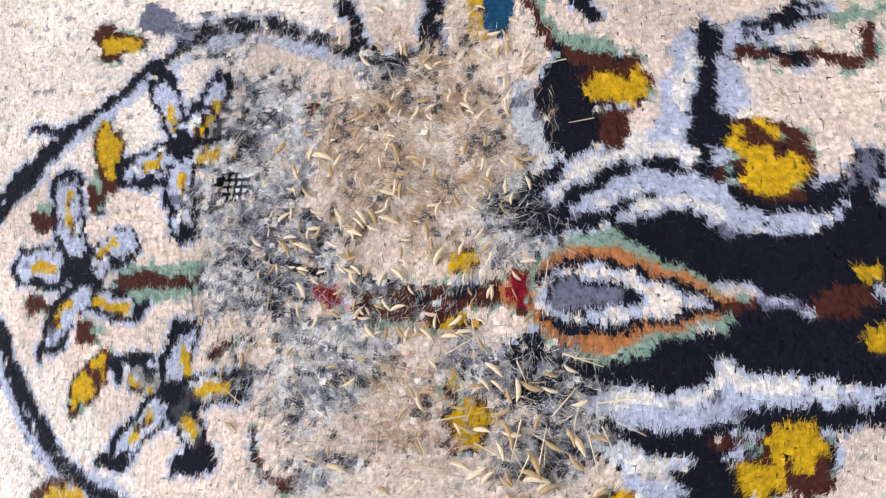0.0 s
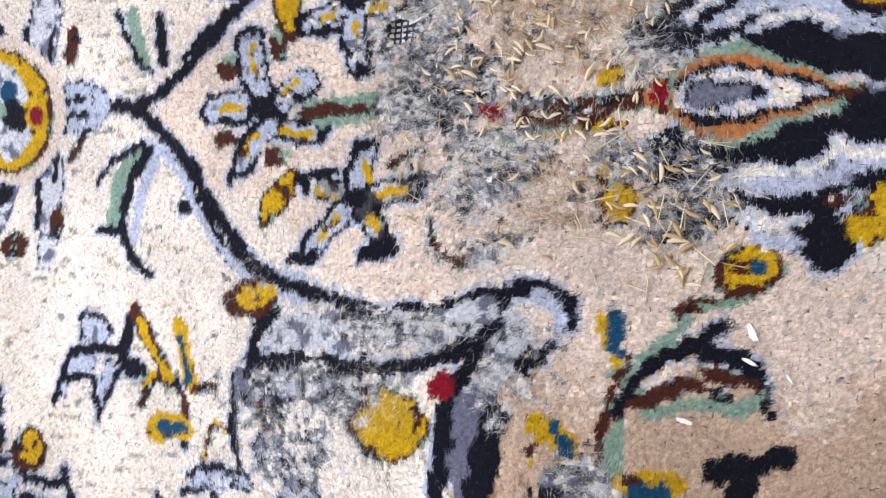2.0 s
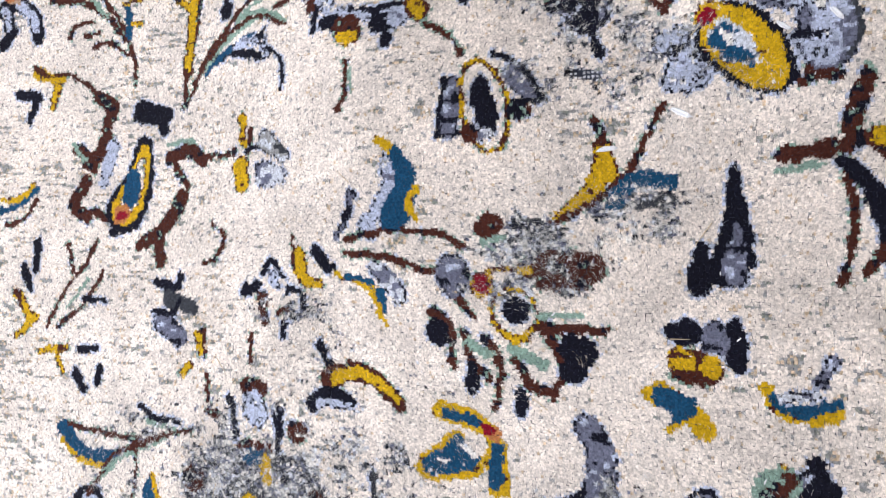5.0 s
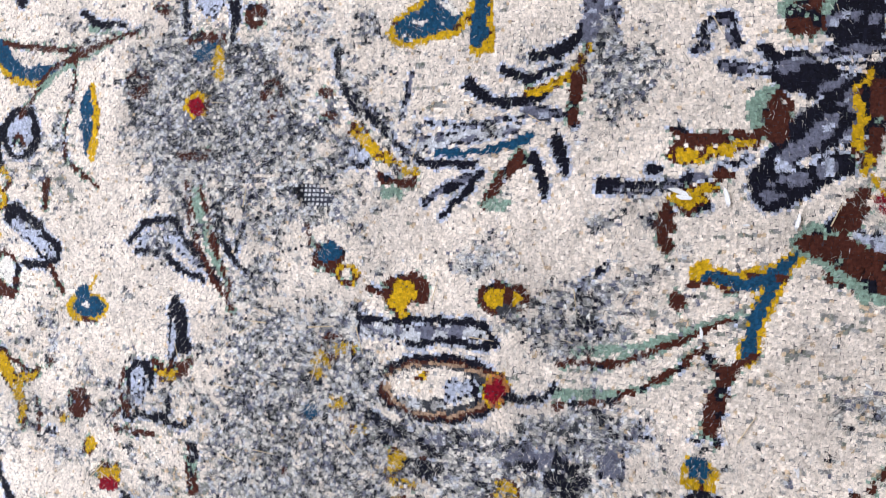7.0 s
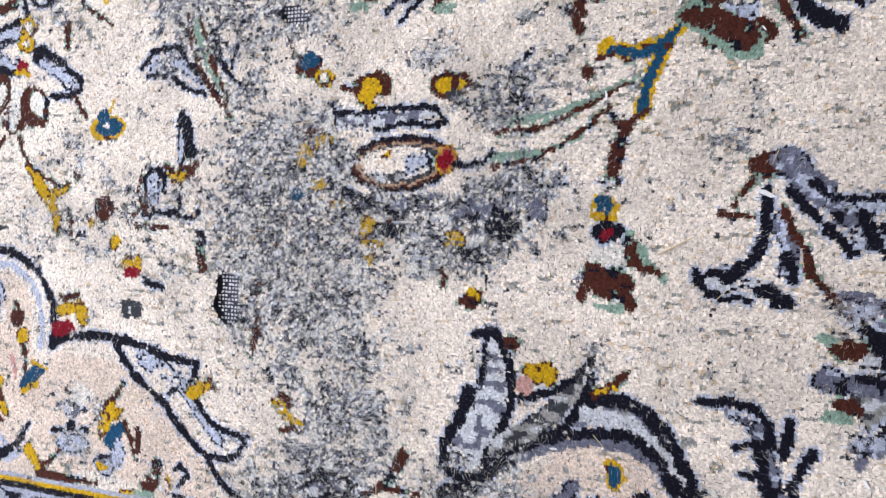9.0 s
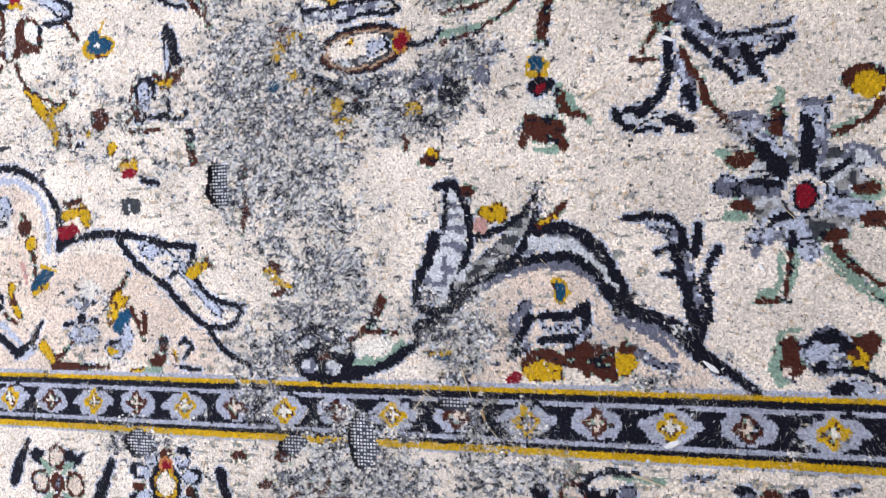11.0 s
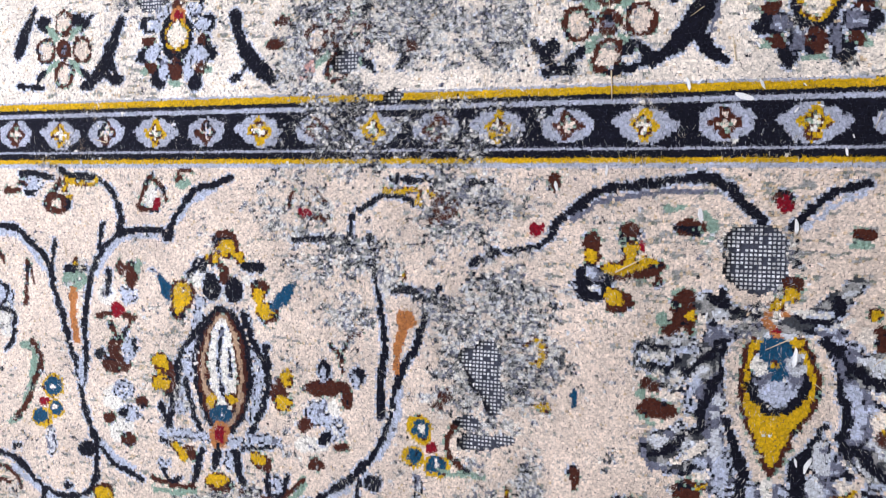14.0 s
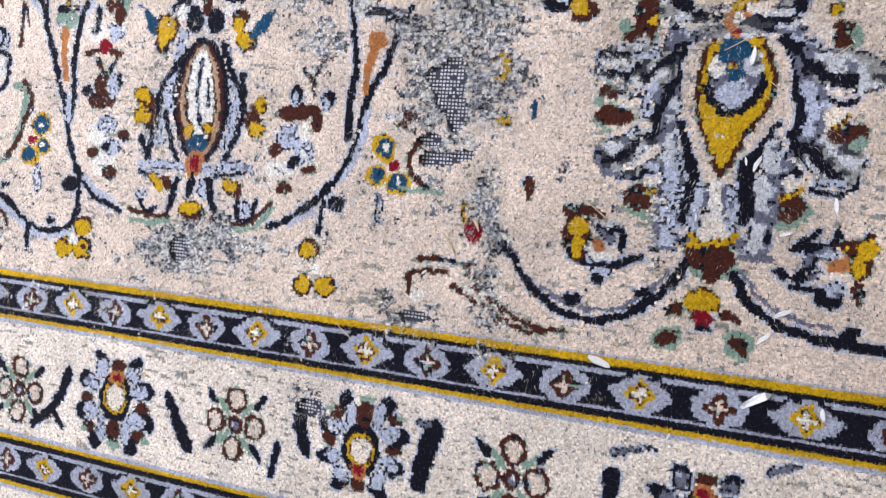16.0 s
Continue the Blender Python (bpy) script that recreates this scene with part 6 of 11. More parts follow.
wear('grey', (-2.51, 8.28), 3.85, 3.38, 104, 0.75)
wear('grey', (0.43, -13.83), 7.31, 2.42, 180, 0.5)
wear('grey', (6.09, -16.42), 4.79, 1.98, -174, 0.65)
wear('grey', (-6.81, 1.46), 3.22, 2.80, 94, 0.6)
wear('grey', (-16.16, -2.82), 3.14, 1.90, -180, 0.5)
wear('grey', (17.91, 2.27), 1.72, 0.75, 177, 0.7)
wear('grey', (-4.86, -7.80), 2.75, 2.13, -175, 0.8)
wear('grey', (-19.30, 6.43), 2.79, 1.53, 176, 0.25)
wear('bare', (-16.16, -2.82), 1.35, 0.91, -180, 1)
wear('bare', (0.45, -2.16), 2.05, 1.24, 90, 1)
wear('bare', (-2.17, -7.89), 1.14, 0.84, -176, 0.95)
wear('bare', (1.17, -10.01), 0.94, 0.48, -176, 0.95)
wear('bare', (6.42, 0.59), 1.08, 0.46, 178, 1)
wear('bare', (-4.07, -2.13), 1.16, 0.49, 180, 0.8)
wear('grey', (7.73, -24.79), 6.28, 3.66, 87, 0.9)
wear('grey', (5.11, -17.21), 4.13, 3.65, 171, 0.65)
wear('grey', (-9.63, -37.24), 4.72, 2.25, -171, 0.7)
wear('grey', (-1.65, -19.95), 4.16, 3.15, 179, 0.55)
wear('grey', (-4.84, -16.41), 4.73, 2.14, 179, 0.55)
wear('grey', (-12.09, -24.58), 8.72, 7.55, -175, 0.16)
wear('grey', (21.54, -18.82), 2.94, 1.47, 179, 0.5)
wear('grey', (10.00, -33.19), 3.94, 1.62, 91, 0.55)
wear('bare', (7.10, -25.81), 2.00, 1.34, 81, 0.95)
wear('bare', (8.24, -30.05), 1.00, 0.46, -174, 0.9)
wear('bare', (21.40, -18.82), 1.54, 1.39, 102, 1.15)
wear('bare', (-11.13, -37.61), 1.08, 0.96, -146, 0.8)
wear('grey', (-0.50, -46.62), 2.03, 1.44, -165, 0.6)
wear('grey', (5.79, -39.95), 2.19, 1.37, -171, 0.5)
wear('grey', (9.86, -38.07), 4.98, 1.36, 96, 0.5)
wear('bare', (-0.30, -46.59), 1.29, 0.86, -166, 0.95)
wear('bare', (6.33, -39.88), 1.29, 0.48, 179, 0.9)
wear('grey', (-5.14, 18.44), 9.02, 6.19, 107, 0.95)
wear('grey', (2.98, 20.60), 7.27, 4.28, -173, 0.66)
wear('grey', (-8.45, 33.42), 7.91, 4.52, 172, 0.9)
wear('grey', (-1.86, 7.97), 5.22, 3.85, 85, 0.85)
wear('grey', (7.04, 26.14), 4.55, 2.31, -165, 0.6)
wear('grey', (7.04, 4.90), 4.59, 2.69, 176, 0.6)
wear('grey', (-20.08, 20.08), 6.81, 5.30, 178, 0.4)
wear('grey', (-5.45, 3.74), 3.15, 2.04, -173, 0.8)
wear('grey', (17.47, 23.29), 1.43, 1.34, 109, 0.4)
wear('grey', (-16.36, 3.93), 6.07, 1.74, -176, 0.2)
wear('bare', (-9.32, 14.78), 1.84, 1.21, 88, 0.85)
wear('bare', (-5.54, 30.88), 1.17, 0.57, 174, 1)
loose('fleck', (20.88, 3.29), 0.94, -45)
loose('fleck', (23.59, 8.63), 0.65, -60)
loose('straw', (15.34, 18.73), 1.77, 30)
loose('straw', (7.37, 1.88), 1.92, -70)
loose('fleck', (19.11, 21.27), 1.02, -20)
loose('fleck', (21.12, 3.17), 0.79, -45)
loose('fleck', (18.92, -1.07), 1.17, 20)
loose('fleck', (19.31, -5.28), 1.16, -95)
loose('fleck', (17.73, -9.87), 0.77, -80)
loose('straw', (17.65, -3.18), 2.07, -15)
loose('fleck', (20.50, -10.63), 1.15, -20)
loose('fleck', (21.33, -9.99), 0.68, -60)
loose('fleck', (25.33, -13.53), 0.55, -80)
loose('husk', (8.25, 0.06), 0.78, -70)
loose('fleck', (13.67, -14.48), 0.68, -90)
loose('straw', (8.91, -7.39), 0.85, -60)
loose('straw', (6.76, -9.43), 0.87, -80)
loose('straw', (8.41, 0.70), 0.98, 60)
loose('fleck', (23.35, -24.06), 1.11, -100)
loose('fleck', (23.19, -17.36), 0.93, -80)
loose('fleck', (18.59, -16.87), 0.99, -80)
loose('fleck', (23.58, -29.48), 0.56, -80)
loose('husk', (9.54, -34.07), 0.86, -60)
loose('straw', (15.09, -19.61), 1.82, 30)
loose('fleck', (10.96, -15.35), 0.70, -80)
loose('fleck', (26.11, -37.11), 1.21, 30)
loose('fleck', (25.33, -38.54), 0.95, 50)
loose('fleck', (25.27, -41.82), 1.97, 35)
loose('fleck', (27.95, -31.43), 0.96, -80)
loose('fleck', (28.43, -42.01), 0.81, -80)
loose('fleck', (25.82, -33.06), 0.82, 20)
loose('fleck', (17.28, -40.96), 1.55, -20)
loose('straw', (8.23, -35.57), 2.05, -60)
loose('fleck', (24.13, -29.55), 1.00, 70)
scatter("straw", (0, -20), 28, 34, 40, 0.6, 1.6, 11)
scatter("straw", (4, 14), 26, 20, 40, 0.6, 1.6, 12)
scatter("fleck", (16, -12), 14, 40, 60, 0.2, 0.5, 13)
spare((22.25, -37.86), 1.0)
spare((3.91, 22.77), 1.4, 0.95)
spare((1.59, 22.88), 2.2, 0.7)
spare((-0.29, 26.57), 1.2, 0.7)
spare((0.06, 18.81), 1.2, 0.7)
spare((-12.38, 35.50), 0.9, 0.95)
spare((-2.54, 33.07), 2.0, 0.6)
wear('grey', (-3.68, 24.37), 25.92, 18.21, -174, 0.17)
wear('grey', (-3.01, -26.00), 34.88, 17.82, -177, 0.14)
wear('grey', (2.61, 1.19), 31.95, 13.45, 178, 0.14)
spare((23.32, 84.65), 0.9, 0.95)
spare((18.13, 84.57), 0.7, 0.6)
spare((21.70, 85.51), 0.6, 0.6)
spare((21.86, 81.55), 0.8, 0.7)
wear('grey', (1.89, -4.88), 6.10, 4.07, -179, 0.85)
wear('grey', (9.39, -2.22), 3.89, 3.86, 155, 0.6)
wear('grey', (1.16, -12.07), 9.41, 2.40, 179, 0.55)
wear('grey', (6.83, 21.21), 3.60, 3.08, -177, 0.6)
wear('grey', (-4.06, 14.92), 5.30, 3.94, 92, 0.7)
spare((1.81, 23.38), 3.4, 0.35)
motif('green_leaf')
oval('leaf_ground', PEACH, (18.32, -17.32), 1.37, 1.30, 146)
oval('leaf_body', BROWN, (18.05, -17.56), 0.85, 0.48, 178)
stroke('leaf_edge', MINT, 0.41, 0.35, (18.86, -16.87), (19.31, -17.63), (18.79, -18.37))
stroke('leaf_edge', MINT, 0.35, 0.29, (17.01, -16.55), (17.86, -16.41))
motif('border_scroll')
stroke('scroll', NAVY, 0.37, 0.30, (13.95, -3.96), (14.55, -3.24), (15.89, -2.87), (17.07, -3.00))
stroke('scroll', MINT, 0.30, 0.24, (16.48, -3.24), (17.93, -3.18))
oval('scroll_leaf', SLATE, (16.49, -4.10), 0.55, 0.53, 88)
oval('scroll_leaf', SLATE, (16.78, -5.17), 0.47, 0.43, -176)
stroke('scroll', NAVY, 0.76, 0.90, (18.94, -4.68), (17.95, -6.21), (17.08, -7.76))
stroke('scroll', NAVY, 0.66, 0.43, (17.08, -7.76), (15.62, -8.68), (13.81, -9.13))
stroke('scroll', NAVY, 0.59, 0.47, (17.95, -7.12), (18.53, -8.01), (19.38, -8.59))
motif('border_leaf')
oval('border_leaf', NAVY, (11.63, -4.29), 0.51, 0.44, 89)
oval('border_leaf', NAVY, (14.71, -4.42), 0.54, 0.50, -177)
oval('border_leaf', NAVY, (14.72, -7.84), 0.48, 0.43, -170)
stroke('border_leaf', NAVY, 0.52, 0.44, (9.56, -7.37), (10.53, -8.63), (11.80, -8.83))
oval('border_leaf', NAVY, (11.95, -7.94), 0.44, 0.31, 88)
motif('border_leaf')
stroke('border_leaf', NAVY, 0.70, 0.61, (-9.77, -4.47), (-9.49, -5.75), (-8.88, -7.19), (-8.06, -8.26), (-6.85, -9.12))
oval('border_leaf', NAVY, (-9.71, -8.60), 0.50, 0.26, -177)
stroke('border_leaf', NAVY, 0.59, 0.61, (-18.45, -4.35), (-19.16, -6.29), (-20.10, -7.86), (-21.54, -8.69))
stroke('border_leaf', NAVY, 0.51, 0.51, (-19.64, -7.85), (-18.94, -8.41), (-18.38, -8.28))
oval('border_leaf', NAVY, (-21.98, -4.18), 0.58, 0.47, -178)
oval('border_leaf', NAVY, (-24.91, -4.08), 0.45, 0.36, -178)
oval('border_leaf', DUSK, (0.44, -6.27), 0.95, 0.69, -177)
oval('border_leaf', DUSK, (1.35, -7.10), 0.72, 0.41, -178)
oval('worn_petal', BROWN, (-5.04, -3.19), 0.78, 0.35, -180)
oval('worn_petal', BROWN, (-6.24, -5.16), 0.64, 0.29, -179)
oval('worn_petal', BROWN, (-6.84, -6.60), 0.72, 0.36, -178)
oval('worn_petal', PINK, (-4.67, -8.15), 0.78, 0.62, 86)
oval('worn_petal', BROWN, (2.25, -6.91), 0.54, 0.43, 87)
oval('worn_petal', BROWN, (-8.24, -3.37), 0.65, 0.29, -180)
wear('bare', (-16.16, -3.20), 1.26, 0.91, -180, 0.9)
wear('bare', (-4.65, -2.55), 0.94, 0.64, 180, 0.8)
wear('grey', (7.76, -5.47), 3.59, 1.99, 90, 0.85)
wear('grey', (-2.16, -5.63), 4.54, 3.48, -178, 0.9)

motif('great_palmette')
oval('palmette_ground', PEACH, (22.61, -27.87), 5.85, 6.35, 2)
stroke('petal', SLATE, 1.28, 1.18, (19.52, -22.30), (19.51, -25.00), (19.39, -28.02), (20.13, -31.01))
stroke('petal', SLATE, 1.09, 1.10, (24.96, -22.30), (26.06, -25.42), (26.35, -28.26), (25.30, -30.63))
oval('petal', GREY, (17.58, -24.58), 2.21, 1.29, 1)
oval('petal', GREY, (17.63, -29.49), 1.83, 1.06, 15)
oval('petal', GREY, (27.74, -24.68), 1.90, 1.10, -12)
oval('petal', GREY, (27.72, -29.18), 1.34, 1.21, -18)
stroke('petal', WHITE, 0.41, 0.29, (18.75, -21.76), (19.94, -22.24), (20.93, -22.36))
stroke('petal', NAVY, 0.46, 0.41, (19.73, -20.96), (19.92, -21.76))
stroke('petal', NAVY, 0.43, 0.37, (20.38, -21.88), (21.40, -22.06))
stroke('petal', NAVY, 0.26, 0.23, (19.26, -22.57), (20.95, -22.54))
stroke('petal', BLUE, 0.32, 0.29, (19.17, -23.05), (20.30, -22.95), (20.99, -22.89))
stroke('petal_edge', NAVY, 0.31, 0.27, (15.70, -24.06), (17.07, -23.98), (17.94, -23.81))
stroke('petal', WHITE, 0.61, 0.48, (16.00, -24.70), (17.14, -24.62))
stroke('petal', NAVY, 0.43, 0.45, (16.43, -25.06), (17.24, -25.05), (17.73, -24.61))
stroke('petal', BLUE, 0.48, 0.35, (17.68, -24.12), (18.68, -23.87))
stroke('petal', IVORY, 0.37, 0.36, (16.08, -25.48), (17.24, -25.66), (18.27, -25.57))
stroke('petal_edge', NAVY, 0.27, 0.24, (16.69, -26.08), (18.04, -26.25))
stroke('petal', NAVY, 0.54, 0.41, (18.15, -25.27), (18.76, -24.65), (19.56, -24.03))
stroke('petal', NAVY, 0.47, 0.29, (19.66, -23.61), (20.62, -23.37))
stroke('petal', NAVY, 0.49, 0.53, (20.11, -24.68), (19.64, -25.66), (19.17, -26.67), (18.90, -27.50), (18.96, -28.04))
stroke('petal', BLUE, 0.53, 0.48, (18.71, -25.62), (18.37, -26.54), (18.30, -27.31))
stroke('petal', PALE, 0.64, 0.71, (19.89, -26.49), (19.71, -28.01), (19.62, -29.38))
stroke('petal', NAVY, 0.48, 0.46, (18.84, -28.35), (18.14, -28.63), (17.56, -29.40), (16.62, -29.93))
stroke('petal', PALE, 0.42, 0.37, (17.93, -28.03), (17.27, -28.89), (16.73, -29.45))
stroke('petal', IVORY, 0.48, 0.30, (19.00, -29.01), (18.25, -29.76), (17.56, -30.21))
stroke('petal_edge', SLATE, 0.37, 0.30, (16.10, -29.27), (16.36, -30.35), (17.46, -30.74), (18.76, -30.44))
stroke('petal', BLUE, 0.54, 0.53, (18.85, -29.88), (19.41, -31.06))
stroke('petal', NAVY, 0.42, 0.30, (18.60, -30.29), (18.06, -30.79))
oval('bud', BROWN, (16.33, -26.15), 0.54, 0.47, 1)
oval('bud', MINT, (15.85, -26.79), 0.33, 0.28, 2)
oval('bud', BROWN, (16.68, -27.47), 1.02, 0.53, 2)
oval('bud_heart', IVORY, (17.34, -26.64), 0.47, 0.40, 2)
stroke('bud_edge', MINT, 0.28, 0.24, (15.90, -27.94), (16.46, -28.32))
oval('bud', BROWN, (17.30, -22.75), 0.53, 0.52, 0)
oval('bud', MINT, (16.86, -22.45), 0.24, 0.43, 0)
oval('bud', BROWN, (18.14, -22.36), 0.35, 0.73, 0)
oval('bud', GOLD, (18.28, -22.00), 0.26, 0.30, 0)
oval('bud_heart', WHITE, (18.82, -22.18), 0.43, 0.39, 0)
stroke('petal', NAVY, 0.47, 0.40, (23.67, -22.01), (24.79, -21.96), (25.43, -21.39))
stroke('petal', WHITE, 0.36, 0.32, (23.87, -22.45), (25.09, -22.36), (26.00, -21.96))
stroke('petal_edge', SLATE, 0.25, 0.24, (24.08, -22.68), (25.76, -22.59))
stroke('petal', BLUE, 0.43, 0.37, (25.16, -23.01), (26.35, -23.37))
stroke('petal', NAVY, 0.38, 0.58, (24.69, -23.45), (25.51, -23.87), (26.35, -24.62), (27.16, -25.11), (27.98, -25.09))
stroke('petal', PALE, 0.64, 0.47, (26.13, -23.72), (27.14, -24.21), (28.23, -24.58))
stroke('petal', IVORY, 0.27, 0.26, (26.97, -25.62), (27.97, -25.65))
stroke('petal_edge', NAVY, 0.32, 0.31, (26.67, -25.91), (27.53, -26.23), (28.27, -26.14))
stroke('petal', NAVY, 0.55, 0.60, (25.08, -24.73), (25.52, -25.72), (25.85, -26.86), (25.75, -27.95))
stroke('petal', BLUE, 0.65, 0.59, (25.93, -25.43), (26.43, -26.55), (26.35, -27.75))
stroke('petal_edge', SLATE, 0.27, 0.27, (26.56, -25.41), (26.99, -26.53), (26.94, -27.81))
stroke('petal', NAVY, 0.54, 0.58, (25.81, -28.46), (26.54, -28.60), (27.01, -29.22), (27.74, -29.89))
stroke('petal', IVORY, 0.27, 0.27, (25.82, -29.30), (26.37, -29.69))
stroke('petal', PALE, 0.38, 0.37, (26.86, -28.24), (27.60, -28.54), (28.21, -29.15))
stroke('petal_edge', NAVY, 0.27, 0.26, (26.61, -30.68), (27.38, -30.82), (28.37, -30.69), (28.76, -30.10))
stroke('petal', BLUE, 0.43, 0.37, (27.07, -30.28), (28.07, -30.20))
oval('bud', BROWN, (27.36, -22.92), 0.55, 0.73, 0)
oval('bud_heart', IVORY, (26.59, -22.73), 0.35, 0.45, 0)
oval('bud', MINT, (27.97, -23.08), 0.27, 0.50, 0)
oval('bud', GOLD, (26.93, -21.69), 0.35, 0.34, 0)
oval('bud', BROWN, (28.11, -27.72), 0.99, 0.51, 2)
oval('bud', GOLD, (27.80, -27.12), 0.55, 0.23, 31)
oval('bud_heart', IVORY, (27.37, -26.88), 0.45, 0.40, 2)
oval('bud', MINT, (28.62, -28.28), 0.44, 0.36, 3)
oval('bud', BROWN, (18.45, -31.69), 0.76, 0.74, 4)
oval('bud_heart', IVORY, (19.09, -30.72), 0.44, 0.40, 4)
oval('bud', GOLD, (19.21, -31.32), 0.35, 0.21, 4)
stroke('bud_edge', MINT, 0.33, 0.30, (18.08, -32.46), (19.14, -32.74))
oval('bud', BROWN, (25.89, -31.75), 0.93, 0.75, 4)
oval('bud_heart', IVORY, (25.76, -30.46), 0.41, 0.52, 4)
stroke('bud', GOLD, 0.33, 0.27, (25.12, -31.40), (25.75, -31.12), (26.30, -30.68))
stroke('bud_edge', MINT, 0.33, 0.30, (25.25, -32.62), (26.28, -32.47), (26.72, -31.79))
motif('great_shield')
stroke('shield_ground', PEACH, 0.86, 0.80, (21.31, -22.74), (20.48, -23.93), (20.47, -26.02), (21.09, -28.24), (22.11, -30.57))
stroke('shield_ground', PEACH, 0.83, 0.79, (23.71, -22.88), (24.62, -24.02), (24.90, -25.74), (24.60, -27.63), (23.57, -29.29), (22.91, -30.81))
stroke('shield_ground', PEACH, 1.14, 1.14, (22.22, -29.96), (22.35, -31.30))
stroke('navy_flank', NAVY, 0.35, 0.64, (20.16, -27.44), (20.56, -28.87), (21.03, -30.34))
stroke('navy_flank', NAVY, 0.70, 0.58, (21.03, -30.34), (20.98, -31.55), (20.87, -32.71))
stroke('navy_flank', NAVY, 0.33, 0.84, (24.88, -27.53), (24.36, -28.72), (23.68, -29.87))
stroke('navy_flank', NAVY, 0.90, 0.68, (23.68, -29.87), (23.71, -31.19), (23.74, -32.52))
stroke('pale_flank', BLUE, 0.76, 0.89, (19.95, -29.81), (20.11, -31.92), (20.16, -34.12))
stroke('flank_edge', SLATE, 0.24, 0.24, (19.44, -31.06), (19.67, -34.41))
stroke('flank_edge', SLATE, 0.23, 0.23, (20.64, -32.64), (20.66, -34.00))
stroke('flank_edge', SLATE, 0.36, 0.29, (19.32, -34.45), (20.62, -34.38))
stroke('pale_flank', PALE, 0.83, 0.95, (24.89, -28.69), (24.60, -30.98), (24.48, -33.92))
stroke('flank_edge', SLATE, 0.39, 0.39, (25.09, -30.65), (25.04, -32.69), (24.95, -34.32))
stroke('flank_edge', SLATE, 0.39, 0.33, (23.89, -34.46), (25.32, -34.36))
oval('shield_edge', BROWN, (22.62, -25.37), 1.95, 2.88, 1)
stroke('shield_edge', BROWN, 3.84, 0.40, (22.64, -26.10), (22.47, -28.17), (22.36, -30.31))
oval('shield', GOLD, (22.62, -25.37), 1.68, 2.59, 1)
stroke('shield_body', GOLD, 3.33, 0.17, (22.64, -26.10), (22.49, -28.11), (22.35, -29.96))
oval('shield_heart', NAVY, (22.61, -25.22), 1.36, 2.00, 1)
oval('shield_heart', SLATE, (22.61, -25.28), 1.22, 1.71, 1)
oval('shield_heart', BLUE, (22.65, -26.16), 0.87, 0.77, 1)
stroke('shield_heart', NAVY, 0.46, 0.44, (21.27, -25.61), (21.87, -26.57), (22.53, -27.13), (23.31, -26.81), (24.03, -25.48))
oval('shield_centre', WHITE, (21.68, -24.71), 0.41, 0.59, 1)
oval('shield_centre', PALE, (23.45, -24.56), 0.43, 0.70, 1)
oval('shield_centre', TEAL, (22.46, -23.82), 0.81, 0.76, 0)
oval('shield_centre', TEAL, (22.51, -24.87), 0.46, 0.65, 1)
oval('shield_centre', GOLD, (22.46, -24.58), 0.19, 0.21, 1)
oval('shield_centre', GOLD, (21.30, -23.77), 0.25, 0.36, 0)
oval('crown', ORANGE, (22.57, -22.30), 0.81, 0.64, 0)
oval('crown', GOLD, (22.49, -21.49), 0.49, 0.41, 0)
oval('crown', ORANGE, (22.47, -22.88), 0.49, 0.29, 0)
oval('crown_heart', WHITE, (22.57, -22.24), 0.35, 0.35, 0)
oval('crown_heart', RED, (22.52, -22.80), 0.27, 0.15, 0)
motif('great_stem')
stroke('stem_side', BLUE, 0.64, 0.64, (21.45, -31.15), (21.41, -33.48))
stroke('stem_side', BLUE, 0.62, 0.57, (22.87, -30.96), (23.26, -33.15))
stroke('great_stem', WHITE, 0.74, 0.97, (22.17, -30.86), (22.39, -32.94))
stroke('stem_edge', SLATE, 0.26, 0.23, (21.81, -30.89), (21.90, -32.32))
stroke('stem_edge', SLATE, 0.26, 0.23, (22.58, -30.83), (22.68, -32.31))
oval('stem_foot', IVORY, (22.36, -33.48), 0.94, 0.72, 5)
stroke('stem_foot', GOLD, 0.64, 0.62, (21.32, -33.76), (22.44, -34.31), (23.48, -33.67))
oval('stem_foot', GOLD, (22.48, -34.13), 0.77, 0.42, 5)
oval('stem_base', MINT, (22.60, -35.25), 1.27, 0.48, 6)
oval('stem_base', BROWN, (22.49, -34.78), 1.27, 0.66, 6)
oval('stem_base', BROWN, (22.56, -35.44), 0.44, 0.54, 6)
oval('stem_side', SLATE, (23.77, -33.82), 0.32, 0.35, 5)
oval('stem_side', SLATE, (21.12, -33.96), 0.23, 0.36, 5)
motif('tulip')
stroke('tulip_edge', BROWN, 0.57, 0.43, (14.60, -32.88), (15.52, -32.67), (16.53, -32.90))
oval('tulip_edge', BROWN, (15.30, -34.22), 0.81, 1.39, 5)
oval('tulip', GOLD, (15.37, -33.64), 0.62, 0.51, 5)
oval('tulip', GOLD, (15.35, -34.69), 0.31, 0.70, 5)
stroke('petal', SLATE, 0.49, 0.49, (16.54, -33.63), (17.21, -34.19))
stroke('petal', NAVY, 0.46, 0.46, (16.99, -33.58), (17.75, -33.61), (17.79, -34.60))
stroke('petal', WHITE, 0.68, 0.43, (16.04, -34.78), (17.14, -35.04))
oval('petal_heart', ORANGE, (16.50, -34.48), 0.43, 0.28, -25)
stroke('petal', NAVY, 0.47, 0.42, (15.87, -35.49), (16.89, -35.57), (17.93, -35.34), (18.78, -34.93))
oval('petal', BLUE, (16.83, -35.89), 0.55, 0.31, 6)
oval('petal', NAVY, (16.75, -36.28), 0.34, 0.35, 6)
stroke('petal', BLUE, 0.37, 0.31, (16.01, -35.10), (16.26, -35.39))
